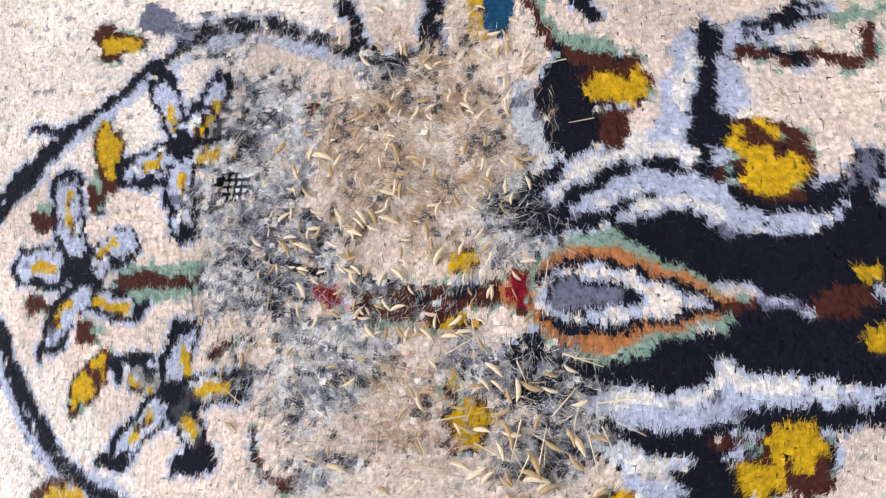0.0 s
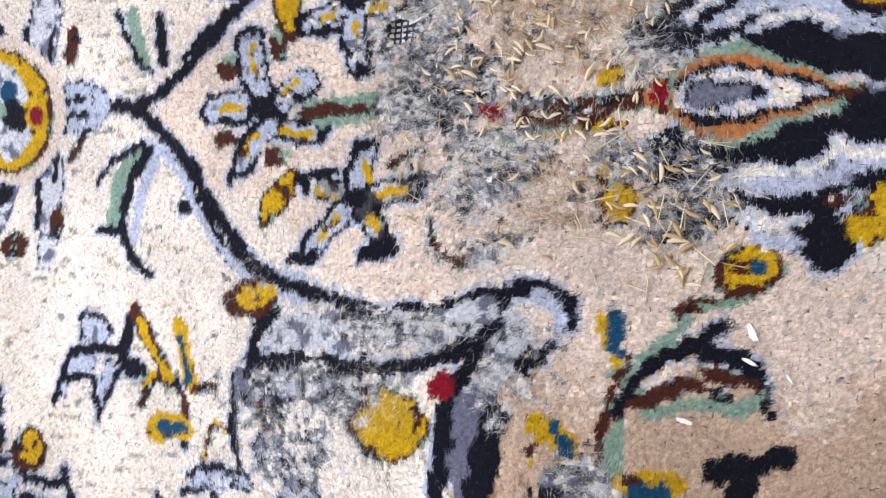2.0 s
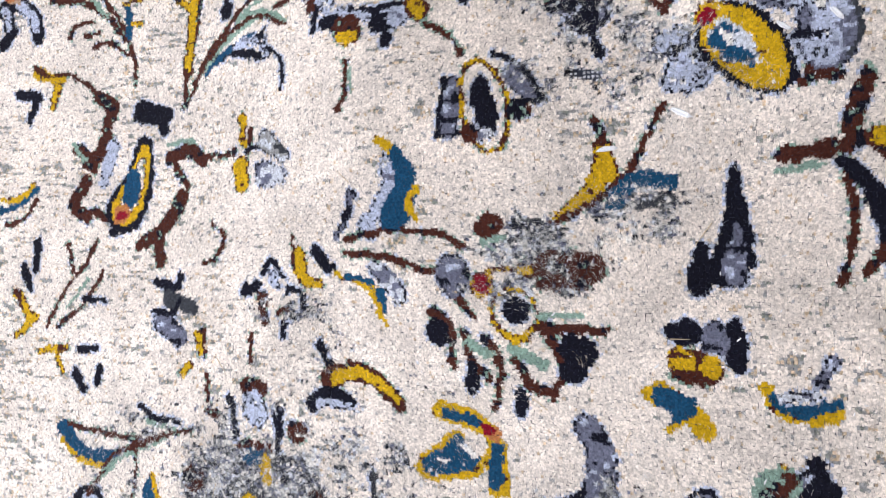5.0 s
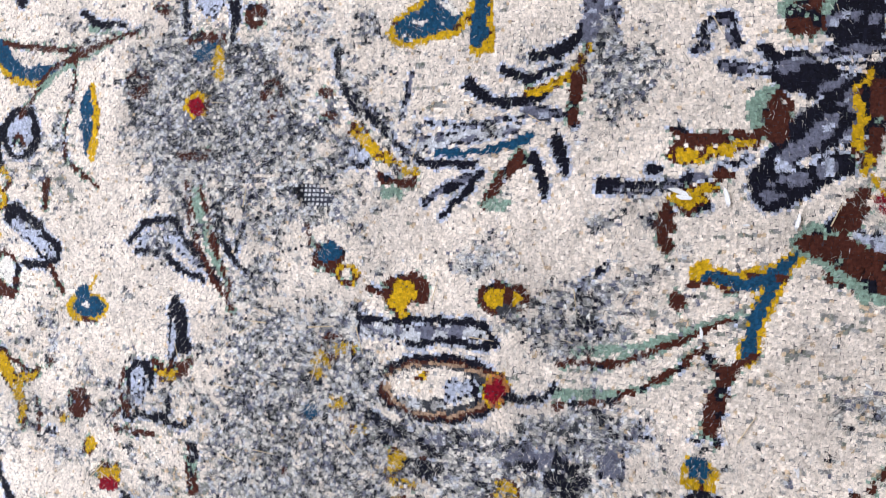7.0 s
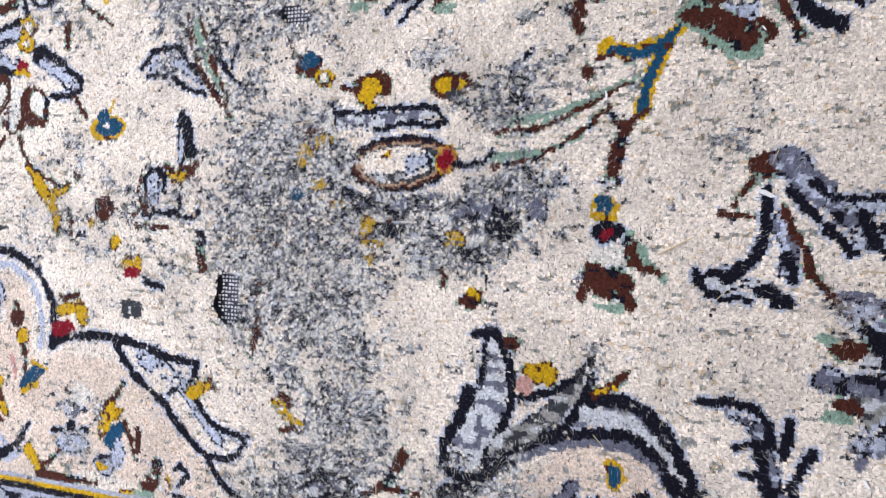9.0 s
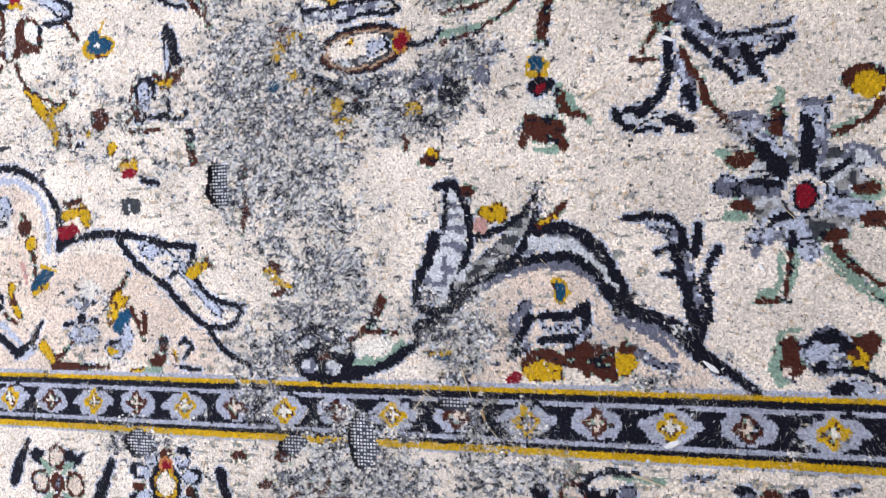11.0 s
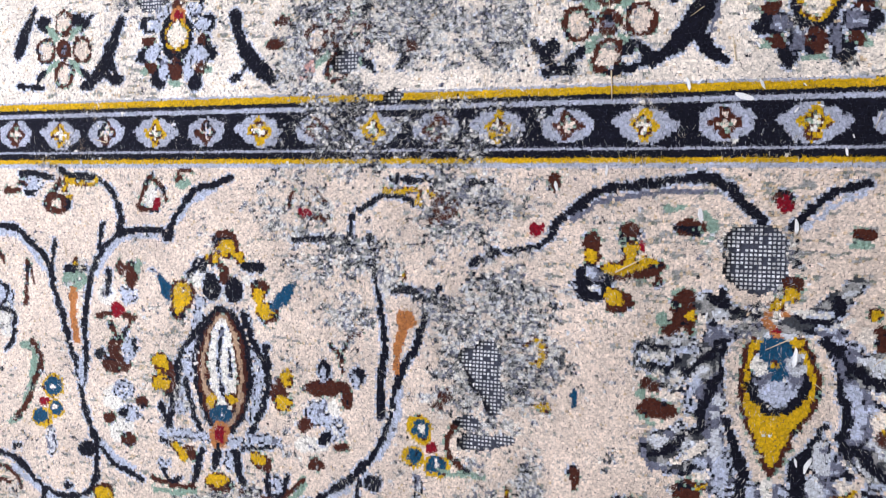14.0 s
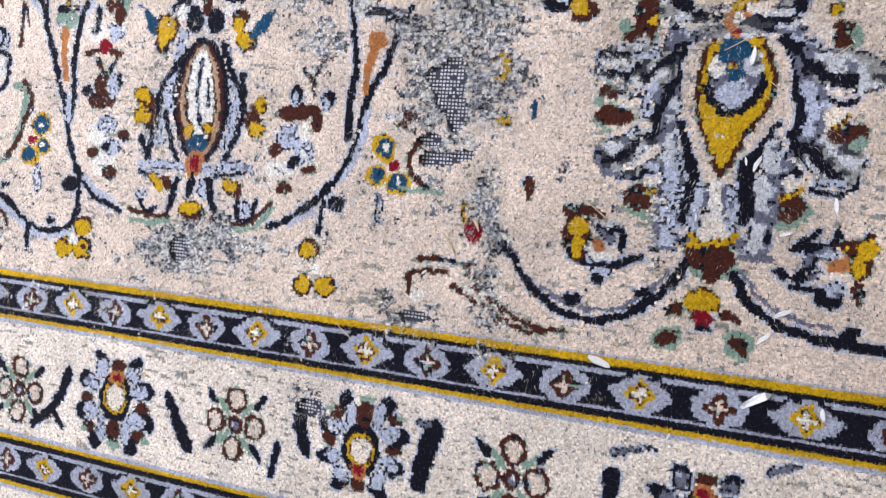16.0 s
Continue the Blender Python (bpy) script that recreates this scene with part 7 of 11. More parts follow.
motif('tulip')
stroke('tulip_edge', BROWN, 0.37, 0.37, (28.16, -32.47), (28.21, -32.97))
stroke('tulip_edge', BROWN, 0.43, 0.42, (28.05, -33.28), (29.02, -33.29), (29.72, -32.94))
oval('tulip_edge', BROWN, (29.30, -34.28), 0.59, 0.96, 6)
oval('tulip', GOLD, (29.61, -33.57), 0.53, 0.48, 5)
oval('tulip', GOLD, (29.28, -34.57), 0.32, 0.62, 6)
oval('tulip_edge', BROWN, (29.36, -35.80), 0.29, 0.56, 7)
oval('tulip', GOLD, (28.63, -33.64), 0.20, 0.17, 5)
oval('petal', NAVY, (27.39, -33.74), 0.71, 0.49, 5)
stroke('petal', SLATE, 0.43, 0.43, (26.98, -34.30), (27.82, -33.76))
oval('petal', BLUE, (27.92, -34.03), 0.45, 0.28, 6)
stroke('petal', NAVY, 0.44, 0.35, (25.70, -34.97), (26.44, -35.23), (27.21, -34.51))
stroke('petal', SLATE, 0.49, 0.43, (26.57, -35.30), (27.69, -34.97))
stroke('petal', NAVY, 0.38, 0.32, (26.41, -35.70), (27.14, -35.79), (27.64, -35.67))
oval('petal', NAVY, (28.07, -36.19), 0.65, 0.57, 7)
oval('petal', BLUE, (28.35, -35.70), 0.45, 0.45, 6)
stroke('petal', IVORY, 0.43, 0.32, (27.70, -35.03), (28.80, -34.79))
oval('petal_heart', ORANGE, (28.42, -34.43), 0.51, 0.31, 28)

motif('cartouche_vine')
stroke('vine_lining', BLUE, 0.43, 0.41, (-29.61, -19.17), (-27.39, -19.07), (-25.81, -20.21), (-24.77, -21.42))
stroke('cartouche_vine', NAVY, 0.48, 0.47, (-30.26, -18.67), (-27.50, -18.58), (-25.82, -19.60), (-24.27, -21.08), (-23.69, -22.81), (-22.91, -24.61), (-22.37, -26.60), (-21.86, -27.78), (-21.22, -30.16), (-20.21, -32.49), (-18.63, -34.35), (-17.20, -35.08), (-16.17, -35.36))
stroke('vine_lining', BLUE, 0.44, 0.43, (-19.51, -33.23), (-18.01, -34.29), (-16.83, -34.72))
stroke('strand', NAVY, 0.53, 0.41, (-21.24, -29.36), (-20.89, -26.93), (-21.03, -24.94), (-20.87, -22.94), (-20.56, -21.54), (-19.72, -20.22), (-18.56, -19.04), (-17.73, -18.53), (-15.25, -18.37), (-14.61, -18.95))
stroke('vine_lining', BLUE, 0.44, 0.37, (-20.22, -21.65), (-19.10, -20.06), (-17.53, -18.96), (-15.33, -18.87))
stroke('vine_lining', BLUE, 0.44, 0.40, (-21.47, -27.76), (-21.34, -29.36))
oval('lily_cup', MINT, (-22.06, -22.01), 1.08, 0.68, 1)
stroke('lily_tongue', ORANGE, 0.71, 0.53, (-22.10, -22.81), (-22.01, -24.57), (-21.69, -26.33))
oval('lily_tip', GOLD, (-22.04, -20.73), 0.25, 0.32, 0)
stroke('lily_stalk', NAVY, 0.36, 0.32, (-23.80, -19.30), (-23.97, -21.08))
stroke('lily_lip', NAVY, 0.45, 0.44, (-22.77, -21.30), (-21.20, -21.19))
motif('arch')
stroke('arch', NAVY, 0.46, 0.45, (-26.83, -14.78), (-24.23, -14.83))
stroke('arch', NAVY, 0.45, 0.43, (-23.48, -14.41), (-22.49, -14.75), (-20.29, -15.19), (-18.99, -16.07), (-18.31, -17.48), (-18.43, -18.57))
stroke('arch_lining', GOLD, 0.49, 0.43, (-22.88, -14.98), (-21.59, -15.48), (-20.39, -15.34))
stroke('arch_leaf', BROWN, 0.54, 0.50, (-23.47, -15.21), (-24.35, -16.48))
oval('arch_leaf', BROWN, (-23.54, -16.81), 1.10, 0.72, 0)
oval('leaf_heart', PEACH, (-23.54, -16.73), 0.45, 0.28, 0)
oval('leaf_heart', GOLD, (-22.96, -15.69), 0.35, 0.36, 0)
oval('leaf_heart', GOLD, (-22.46, -16.30), 0.34, 0.24, 0)
oval('arch_leaf', BLUE, (-25.74, -15.41), 1.02, 0.45, 0)
oval('arch_leaf', NAVY, (-25.88, -16.05), 0.67, 0.24, 0)
oval('arch_leaf', NAVY, (-22.55, -16.78), 0.30, 0.36, 0)
oval('arch_leaf', BROWN, (-27.54, -15.95), 0.89, 0.25, 0)
oval('arch_leaf', BROWN, (-26.61, -15.47), 0.46, 0.20, 0)
stroke('arch', NAVY, 0.54, 0.43, (-14.43, -19.02), (-14.19, -17.99), (-13.32, -16.90), (-12.39, -15.86), (-11.02, -15.40), (-9.93, -14.95))
stroke('arch_lining', BLUE, 0.33, 0.32, (-13.74, -17.88), (-12.63, -16.61), (-11.01, -15.81))
stroke('arch', NAVY, 0.43, 0.39, (-19.82, -19.83), (-19.71, -18.33))
motif('red_bud')
stroke('bud_edge', BROWN, 0.33, 0.34, (-15.78, -14.74), (-16.40, -15.80), (-16.93, -16.79))
stroke('bud_edge', BROWN, 0.34, 0.33, (-16.74, -16.95), (-15.28, -17.04))
stroke('bud_edge', BROWN, 0.33, 0.33, (-15.60, -14.97), (-14.86, -15.75), (-14.66, -16.51))
oval('bud', WHITE, (-15.85, -16.11), 0.50, 0.65, 0)
oval('bud_heart', RED, (-15.47, -16.69), 0.36, 0.46, 0)
stroke('curl', BROWN, 0.37, 0.32, (-13.72, -15.09), (-13.38, -14.46), (-12.68, -14.59))
oval('curl_leaf', MINT, (-13.32, -15.40), 0.61, 0.30, -1)
oval('red_spot', RED, (-29.42, -17.42), 0.43, 0.50, 0)
motif('red_bud')
stroke('bud_edge', BROWN, 0.34, 0.30, (-5.63, -16.69), (-5.33, -15.83))
stroke('bud_edge', BROWN, 0.33, 0.34, (-3.69, -15.86), (-3.09, -16.65), (-3.03, -17.42), (-4.82, -17.34))
oval('bud_heart', RED, (-4.51, -17.16), 0.51, 0.28, 0)
motif('arch')
stroke('arch', NAVY, 0.39, 0.34, (1.09, -15.02), (3.72, -15.08))
stroke('arch', NAVY, 0.37, 0.33, (5.72, -15.16), (7.33, -15.04))
stroke('arch', NAVY, 0.43, 0.38, (-0.84, -16.88), (0.10, -16.13), (1.04, -15.94), (2.10, -16.23), (3.07, -16.72))
stroke('arch_lining', GOLD, 0.46, 0.38, (0.74, -15.70), (2.08, -15.69), (2.90, -15.91), (2.78, -16.58))
oval('arch_leaf', BROWN, (4.47, -16.60), 0.83, 0.80, 0)
oval('arch_leaf', BROWN, (3.84, -17.53), 0.49, 0.40, 0)
oval('leaf_heart', GOLD, (3.68, -15.92), 0.31, 0.24, 0)
oval('leaf_edge', MINT, (3.96, -18.11), 0.56, 0.20, 0)
motif('cartouche_vine')
stroke('cartouche_vine', NAVY, 0.41, 0.36, (-5.25, -18.80), (-3.22, -18.73), (-1.50, -18.69))
stroke('cartouche_vine', NAVY, 0.33, 0.33, (-1.47, -18.55), (-1.28, -17.22))
stroke('cartouche_vine', NAVY, 0.36, 0.50, (-1.69, -18.90), (-0.61, -19.80), (0.23, -20.45), (0.53, -22.00), (0.77, -23.73), (0.97, -25.45), (0.88, -27.54), (0.72, -29.44))
stroke('cartouche_vine', NAVY, 0.41, 0.53, (4.42, -21.50), (3.75, -22.39), (3.22, -23.70), (3.04, -24.73), (2.43, -25.79), (2.07, -26.85), (1.66, -28.88), (1.13, -30.66), (0.21, -32.22), (-0.88, -33.39), (-2.69, -34.77), (-4.25, -35.34))
stroke('vine_lining', BLUE, 0.42, 0.36, (2.10, -27.81), (1.69, -29.92), (0.80, -31.95))
stroke('vine_lining', BLUE, 0.33, 0.34, (-1.24, -34.25), (-2.75, -35.24))
oval('lily_tongue', ORANGE, (2.21, -23.33), 0.61, 0.62, 1)
stroke('lily_tongue', ORANGE, 0.63, 0.28, (1.98, -24.02), (1.76, -25.24), (1.80, -26.58))
oval('lily_cup', WHITE, (0.98, -21.16), 0.51, 0.90, 1)
oval('lily_tip', GOLD, (2.13, -20.87), 0.18, 0.38, 1)
stroke('lily_lip', NAVY, 0.56, 0.48, (1.58, -21.70), (2.44, -21.54), (3.35, -22.13))
stroke('lily_stalk', NAVY, 0.43, 0.36, (-0.06, -18.34), (0.14, -19.93))
stroke('worn_vine', NAVY, 0.40, 0.32, (6.15, -19.93), (7.54, -19.19), (9.49, -18.92), (10.63, -18.53))
stroke('worn_vine', NAVY, 0.35, 0.41, (10.63, -18.53), (11.10, -17.51), (12.00, -16.57))
stroke('hook', NAVY, 0.37, 0.36, (-0.59, -35.60), (-0.56, -34.28), (-0.35, -33.48))
oval('hook', NAVY, (0.51, -33.60), 0.60, 0.53, 6)
motif('cartouche_vine')
stroke('cartouche_vine', NAVY, 0.44, 0.44, (-31.56, -36.04), (-30.36, -35.41), (-28.74, -34.91), (-27.14, -35.18), (-25.87, -35.97), (-24.51, -36.91), (-22.58, -37.27), (-20.80, -36.99), (-20.00, -35.77), (-19.85, -33.42))
stroke('vine_lining', BLUE, 0.38, 0.35, (-27.24, -35.78), (-25.13, -36.97), (-22.57, -37.76), (-20.31, -37.25))
oval('vine_knob', NAVY, (-26.94, -34.32), 0.42, 0.33, 5)
oval('vine_knob', NAVY, (-22.34, -36.59), 0.40, 0.33, 6)
oval('vine_knob', NAVY, (-20.67, -33.74), 0.78, 0.60, 5)
stroke('hook', NAVY, 0.41, 0.41, (-24.31, -37.05), (-24.43, -38.72))
motif('palmette')
stroke('side_band', BLUE, 0.81, 0.74, (-11.87, -23.14), (-12.58, -26.50), (-13.20, -30.28))
stroke('side_band', BLUE, 0.63, 0.63, (-8.36, -24.07), (-7.54, -26.97), (-7.78, -30.61))
stroke('side_edge', NAVY, 0.52, 0.50, (-11.58, -24.19), (-13.28, -26.53), (-13.58, -28.85), (-14.24, -31.52))
stroke('side_edge', NAVY, 0.49, 0.49, (-12.89, -28.34), (-12.31, -30.29), (-11.58, -31.75))
stroke('side_edge', NAVY, 0.47, 0.47, (-8.70, -23.78), (-7.91, -25.52), (-6.96, -27.31), (-7.07, -29.45), (-7.84, -31.43))
stroke('side_edge', NAVY, 0.39, 0.39, (-7.00, -25.62), (-6.72, -27.07))
stroke('side_edge', NAVY, 0.50, 0.46, (-14.72, -30.32), (-13.87, -31.95))
stroke('side_band', BLUE, 0.67, 0.61, (-14.68, -32.17), (-12.81, -31.86), (-11.05, -31.93))
stroke('side_edge', NAVY, 0.29, 0.25, (-14.76, -32.65), (-13.15, -32.50))
stroke('side_band', BLUE, 0.60, 0.58, (-9.33, -32.16), (-7.67, -31.79), (-5.95, -31.78))
stroke('side_edge', NAVY, 0.28, 0.23, (-8.48, -32.53), (-6.42, -32.19))
oval('ring_edge', NAVY, (-10.13, -27.50), 2.21, 4.19, 3)
oval('ring', BROWN, (-10.13, -27.57), 1.79, 3.89, 3)
oval('ring', TAN, (-10.13, -27.57), 1.53, 3.67, 3)
oval('ring', BROWN, (-10.13, -27.57), 1.19, 3.37, 3)
oval('heart', WHITE, (-10.13, -27.31), 1.02, 3.14, 3)
stroke('heart_vein', SLATE, 0.28, 0.24, (-10.19, -24.88), (-10.39, -27.14), (-10.09, -29.07))
stroke('heart_vein', SLATE, 0.20, 0.20, (-9.66, -25.97), (-9.53, -27.83))
oval('heart', GOLD, (-10.94, -29.35), 0.39, 0.49, 4)
oval('heart', GOLD, (-9.57, -29.29), 0.47, 0.41, 4)
oval('heart', TEAL, (-10.27, -30.32), 0.86, 0.64, 4)
oval('heart', ORANGE, (-10.28, -31.64), 0.77, 0.90, 4)
oval('heart_spot', RED, (-10.28, -31.64), 0.39, 0.53, 4)
stroke('foot', NAVY, 0.48, 0.56, (-10.26, -32.55), (-10.49, -33.93))
oval('foot', BROWN, (-10.20, -34.96), 1.08, 0.64, 6)
oval('foot', GOLD, (-10.38, -34.75), 0.86, 0.45, 6)
stroke('foot_side', NAVY, 0.57, 0.45, (-11.55, -32.82), (-12.03, -34.93))
stroke('foot_side', NAVY, 0.56, 0.44, (-8.98, -32.73), (-8.59, -34.86))
oval('foot_side', BLUE, (-9.47, -33.37), 0.43, 0.68, 5)
oval('bract_edge', BROWN, (-14.31, -28.32), 0.67, 1.31, 3)
oval('bract', GOLD, (-14.87, -27.39), 0.68, 0.66, 3)
oval('bract', GOLD, (-14.84, -28.78), 0.72, 0.58, 3)
oval('bract_edge', BROWN, (-6.03, -28.57), 0.61, 0.88, 3)
oval('bract', GOLD, (-5.49, -27.59), 0.48, 0.54, 3)
oval('bract', GOLD, (-5.69, -29.24), 0.68, 0.51, 4)
oval('bract_edge', BROWN, (-12.60, -33.07), 0.62, 0.54, 5)
stroke('bract', GOLD, 0.62, 0.54, (-13.68, -32.70), (-12.86, -33.40))
oval('bract_edge', BROWN, (-7.13, -33.22), 0.66, 0.55, 5)
oval('bract', GOLD, (-7.47, -33.03), 0.54, 0.44, 5)
motif('palmette_crown')
oval('crown_edge', BROWN, (-10.08, -19.23), 1.10, 0.96, 0)
oval('crown_edge', BROWN, (-10.98, -20.42), 0.68, 0.37, 0)
oval('crown', GOLD, (-9.99, -19.52), 0.72, 0.59, 0)
oval('crown', GOLD, (-10.99, -20.24), 0.60, 0.30, 0)
oval('crown', GOLD, (-9.01, -20.03), 0.46, 0.40, 0)
oval('shoulder', NAVY, (-11.92, -20.81), 0.65, 0.56, 0)
oval('shoulder', NAVY, (-12.61, -21.27), 0.39, 0.26, 1)
oval('shoulder', NAVY, (-8.12, -20.57), 0.99, 0.37, 0)
oval('shoulder', NAVY, (-11.11, -22.14), 0.64, 0.97, 1)
oval('shoulder', NAVY, (-9.50, -22.25), 0.71, 0.85, 1)
oval('shoulder', WHITE, (-12.16, -21.64), 0.52, 0.45, 1)
oval('shoulder', WHITE, (-8.34, -21.56), 0.50, 0.37, 1)
oval('stalk', BROWN, (-10.20, -21.23), 0.34, 0.67, 1)
stroke('stalk', WHITE, 0.32, 0.32, (-10.26, -22.09), (-10.24, -23.09))
stroke('stalk', SLATE, 0.25, 0.25, (-15.74, -20.95), (-14.55, -21.84))
leaf('teal_leaf', TEAL, (-15.00, -21.55), (-13.98, -23.21), 0.83, 0.00)
oval('gold_leaf', BROWN, (-13.28, -22.65), 0.97, 0.99, 1)
oval('gold_leaf', BROWN, (-13.66, -23.65), 0.62, 0.69, 1)
oval('leaf_body', GOLD, (-13.28, -22.65), 0.75, 0.80, 1)
oval('leaf_body', GOLD, (-13.66, -23.50), 0.40, 0.53, 1)
oval('gold_leaf', BROWN, (-7.64, -21.84), 0.66, 0.51, 1)
oval('gold_leaf', BROWN, (-6.90, -23.43), 0.85, 0.73, 1)
oval('leaf_body', GOLD, (-7.66, -22.43), 0.53, 0.48, 1)
oval('leaf_body', GOLD, (-7.06, -23.36), 0.73, 0.58, 1)
leaf('teal_leaf', TEAL, (-6.66, -23.20), (-5.18, -21.64), 0.92, 0.00)
motif('white_flower')
oval('petal', WHITE, (-18.43, -29.96), 1.14, 0.95, 4)
oval('petal', BLUE, (-17.78, -29.36), 0.85, 0.63, 3)
oval('petal', WHITE, (-17.92, -32.06), 0.94, 1.03, 4)
oval('petal', BLUE, (-17.19, -31.05), 0.65, 0.55, 4)
oval('flower_heart', NAVY, (-17.85, -30.95), 0.42, 0.35, 4)
oval('bract', BROWN, (-18.98, -31.35), 0.57, 0.40, 4)
oval('bract', BROWN, (-16.28, -30.20), 0.51, 0.47, 4)
oval('bract', BROWN, (-17.34, -32.84), 0.61, 0.55, 5)
oval('bract', BROWN, (-18.38, -27.67), 1.23, 0.67, 3)
oval('bract', BROWN, (-18.69, -26.74), 0.38, 0.87, 2)
oval('bract', NAVY, (-19.64, -27.02), 0.48, 0.36, 3)
oval('bract', BLUE, (-17.37, -26.75), 0.56, 0.86, 2)
oval('bract', NAVY, (-16.91, -26.41), 0.28, 0.55, 2)
motif('white_flower')
oval('petal', BLUE, (-3.23, -29.45), 0.86, 0.86, 4)
oval('petal', WHITE, (-3.64, -31.58), 1.26, 0.54, 5)
oval('petal', BLUE, (-2.04, -30.44), 0.69, 0.78, 4)
oval('petal', WHITE, (-2.31, -29.17), 0.46, 0.64, 4)
oval('flower_heart', NAVY, (-2.71, -31.14), 0.47, 0.43, 4)
oval('bract', BROWN, (-4.18, -30.39), 0.51, 0.54, 4)
oval('bract', BROWN, (-1.55, -31.60), 0.57, 0.32, 5)
oval('bract', BROWN, (-3.37, -32.85), 0.59, 0.43, 5)
oval('bract', BROWN, (-2.80, -27.92), 1.63, 0.50, 3)
oval('bract', BROWN, (-1.41, -28.54), 0.34, 0.78, 3)
oval('bract', NAVY, (-2.99, -26.79), 0.50, 0.61, 3)
oval('bract', BLUE, (-3.06, -27.08), 0.27, 0.50, 3)
oval('bract', NAVY, (-0.65, -27.15), 0.53, 0.56, 3)
oval('bract', BLUE, (-0.83, -27.48), 0.26, 0.42, 3)
stroke('stalk', BROWN, 0.30, 0.29, (-2.49, -25.27), (-1.86, -25.94), (-1.76, -26.93))
stroke('stalk', BROWN, 0.29, 0.25, (-1.72, -25.72), (-1.21, -24.92), (-0.47, -24.33))
motif('base_stem')
stroke('stem_edge', MINT, 0.38, 0.33, (-15.06, -35.79), (-13.61, -35.87), (-12.01, -35.69))
stroke('base_stem', BROWN, 0.38, 0.33, (-15.16, -35.10), (-13.80, -35.34), (-12.11, -35.39))
stroke('stem_edge', MINT, 0.36, 0.30, (-8.61, -35.84), (-6.74, -35.77), (-5.13, -35.29), (-4.12, -34.16))
stroke('base_stem', BROWN, 0.36, 0.34, (-8.75, -35.40), (-6.75, -35.40), (-5.46, -35.04), (-4.29, -33.89))
stroke('base_curl', NAVY, 0.42, 0.37, (-14.45, -34.40), (-13.80, -35.11), (-13.09, -34.81))
oval('base_curl', BLUE, (-14.37, -34.08), 0.54, 0.31, 5)
stroke('base_curl', NAVY, 0.39, 0.35, (-6.79, -34.00), (-6.51, -35.08), (-5.62, -34.91), (-5.41, -33.86))
oval('base_curl', BLUE, (-6.04, -34.29), 0.37, 0.48, 6)
motif('red_sprig')
oval('petal', WHITE, (-19.33, -23.05), 0.81, 0.71, 1)
oval('petal', BLUE, (-17.45, -22.92), 0.74, 0.70, 1)
oval('bud_heart', RED, (-18.46, -24.05), 0.57, 0.51, 1)
stroke('sprig', BROWN, 0.39, 0.35, (-19.97, -24.50), (-19.02, -24.23))
stroke('sprig', BROWN, 0.39, 0.34, (-17.89, -24.34), (-17.04, -24.54))
stroke('sprig', BROWN, 0.35, 0.30, (-19.01, -24.86), (-18.14, -25.92), (-17.32, -24.63))
stroke('sprig', BROWN, 0.30, 0.30, (-18.14, -25.92), (-18.21, -26.79))
oval('leaf', BROWN, (-17.29, -21.52), 0.56, 1.01, 1)
oval('leaf', MINT, (-16.75, -20.96), 0.23, 0.62, 0)
stroke('leaf', NAVY, 0.52, 0.43, (-19.08, -21.39), (-19.33, -22.97))
oval('leaf', BROWN, (-18.14, -21.14), 0.28, 0.55, 0)
motif('gold_flower')
oval('petal', BLUE, (-28.48, -23.56), 1.27, 1.00, 1)
oval('petal', WHITE, (-27.82, -25.20), 0.95, 1.25, 2)
stroke('petal_edge', NAVY, 0.38, 0.38, (-29.23, -23.17), (-28.60, -22.57), (-27.85, -23.05), (-28.15, -23.97))
stroke('petal_edge', NAVY, 0.38, 0.38, (-29.32, -24.51), (-27.41, -24.61), (-27.28, -26.26), (-28.00, -27.30))
oval('petal', WHITE, (-29.50, -26.53), 0.86, 0.92, 2)
oval('petal_edge', NAVY, (-29.28, -27.03), 0.43, 0.34, 2)
oval('gold_flower', GOLD, (-30.07, -24.62), 0.87, 1.26, 2)
oval('heart', WHITE, (-30.07, -24.45), 0.38, 0.38, 1)
oval('bract', BROWN, (-29.89, -22.26), 0.48, 0.59, 1)
stroke('stalk', BROWN, 0.38, 0.33, (-29.61, -19.00), (-28.85, -20.24), (-28.30, -20.98))
oval('bract', GOLD, (-25.81, -26.94), 0.41, 0.33, 2)
stroke('stalk', BROWN, 0.41, 0.37, (-26.21, -21.11), (-26.16, -24.07))
stroke('stalk', BROWN, 0.28, 0.27, (-25.90, -21.44), (-25.47, -22.57))
leaf('teal_drop', GOLD, (-29.49, -27.37), (-29.13, -30.30), 1.24, 0.00)
leaf('teal_drop', TEAL, (-29.49, -27.58), (-29.24, -29.72), 0.76, 0.00)
motif('teal_flower')
stroke('stem', MINT, 0.56, 0.47, (-26.43, -26.80), (-25.49, -27.17), (-25.66, -29.48), (-26.56, -31.87), (-27.50, -32.61))
stroke('stem', BROWN, 0.51, 0.47, (-25.61, -26.68), (-24.87, -28.04), (-25.45, -29.63), (-25.85, -30.90), (-26.97, -32.24))
oval('petal_edge', GOLD, (-23.72, -29.76), 0.91, 0.90, 3)
oval('petal_edge', GOLD, (-24.59, -32.04), 0.92, 0.74, 4)
oval('petal_edge', GOLD, (-23.39, -31.37), 0.65, 0.65, 4)
oval('petal', TEAL, (-23.72, -29.76), 0.71, 0.69, 3)
oval('petal', TEAL, (-24.70, -31.93), 0.67, 0.58, 4)
oval('petal', TEAL, (-23.39, -31.33), 0.50, 0.49, 4)
oval('petal_spot', WHITE, (-23.72, -29.81), 0.25, 0.20, 3)
oval('petal_spot', WHITE, (-23.49, -31.22), 0.20, 0.16, 4)
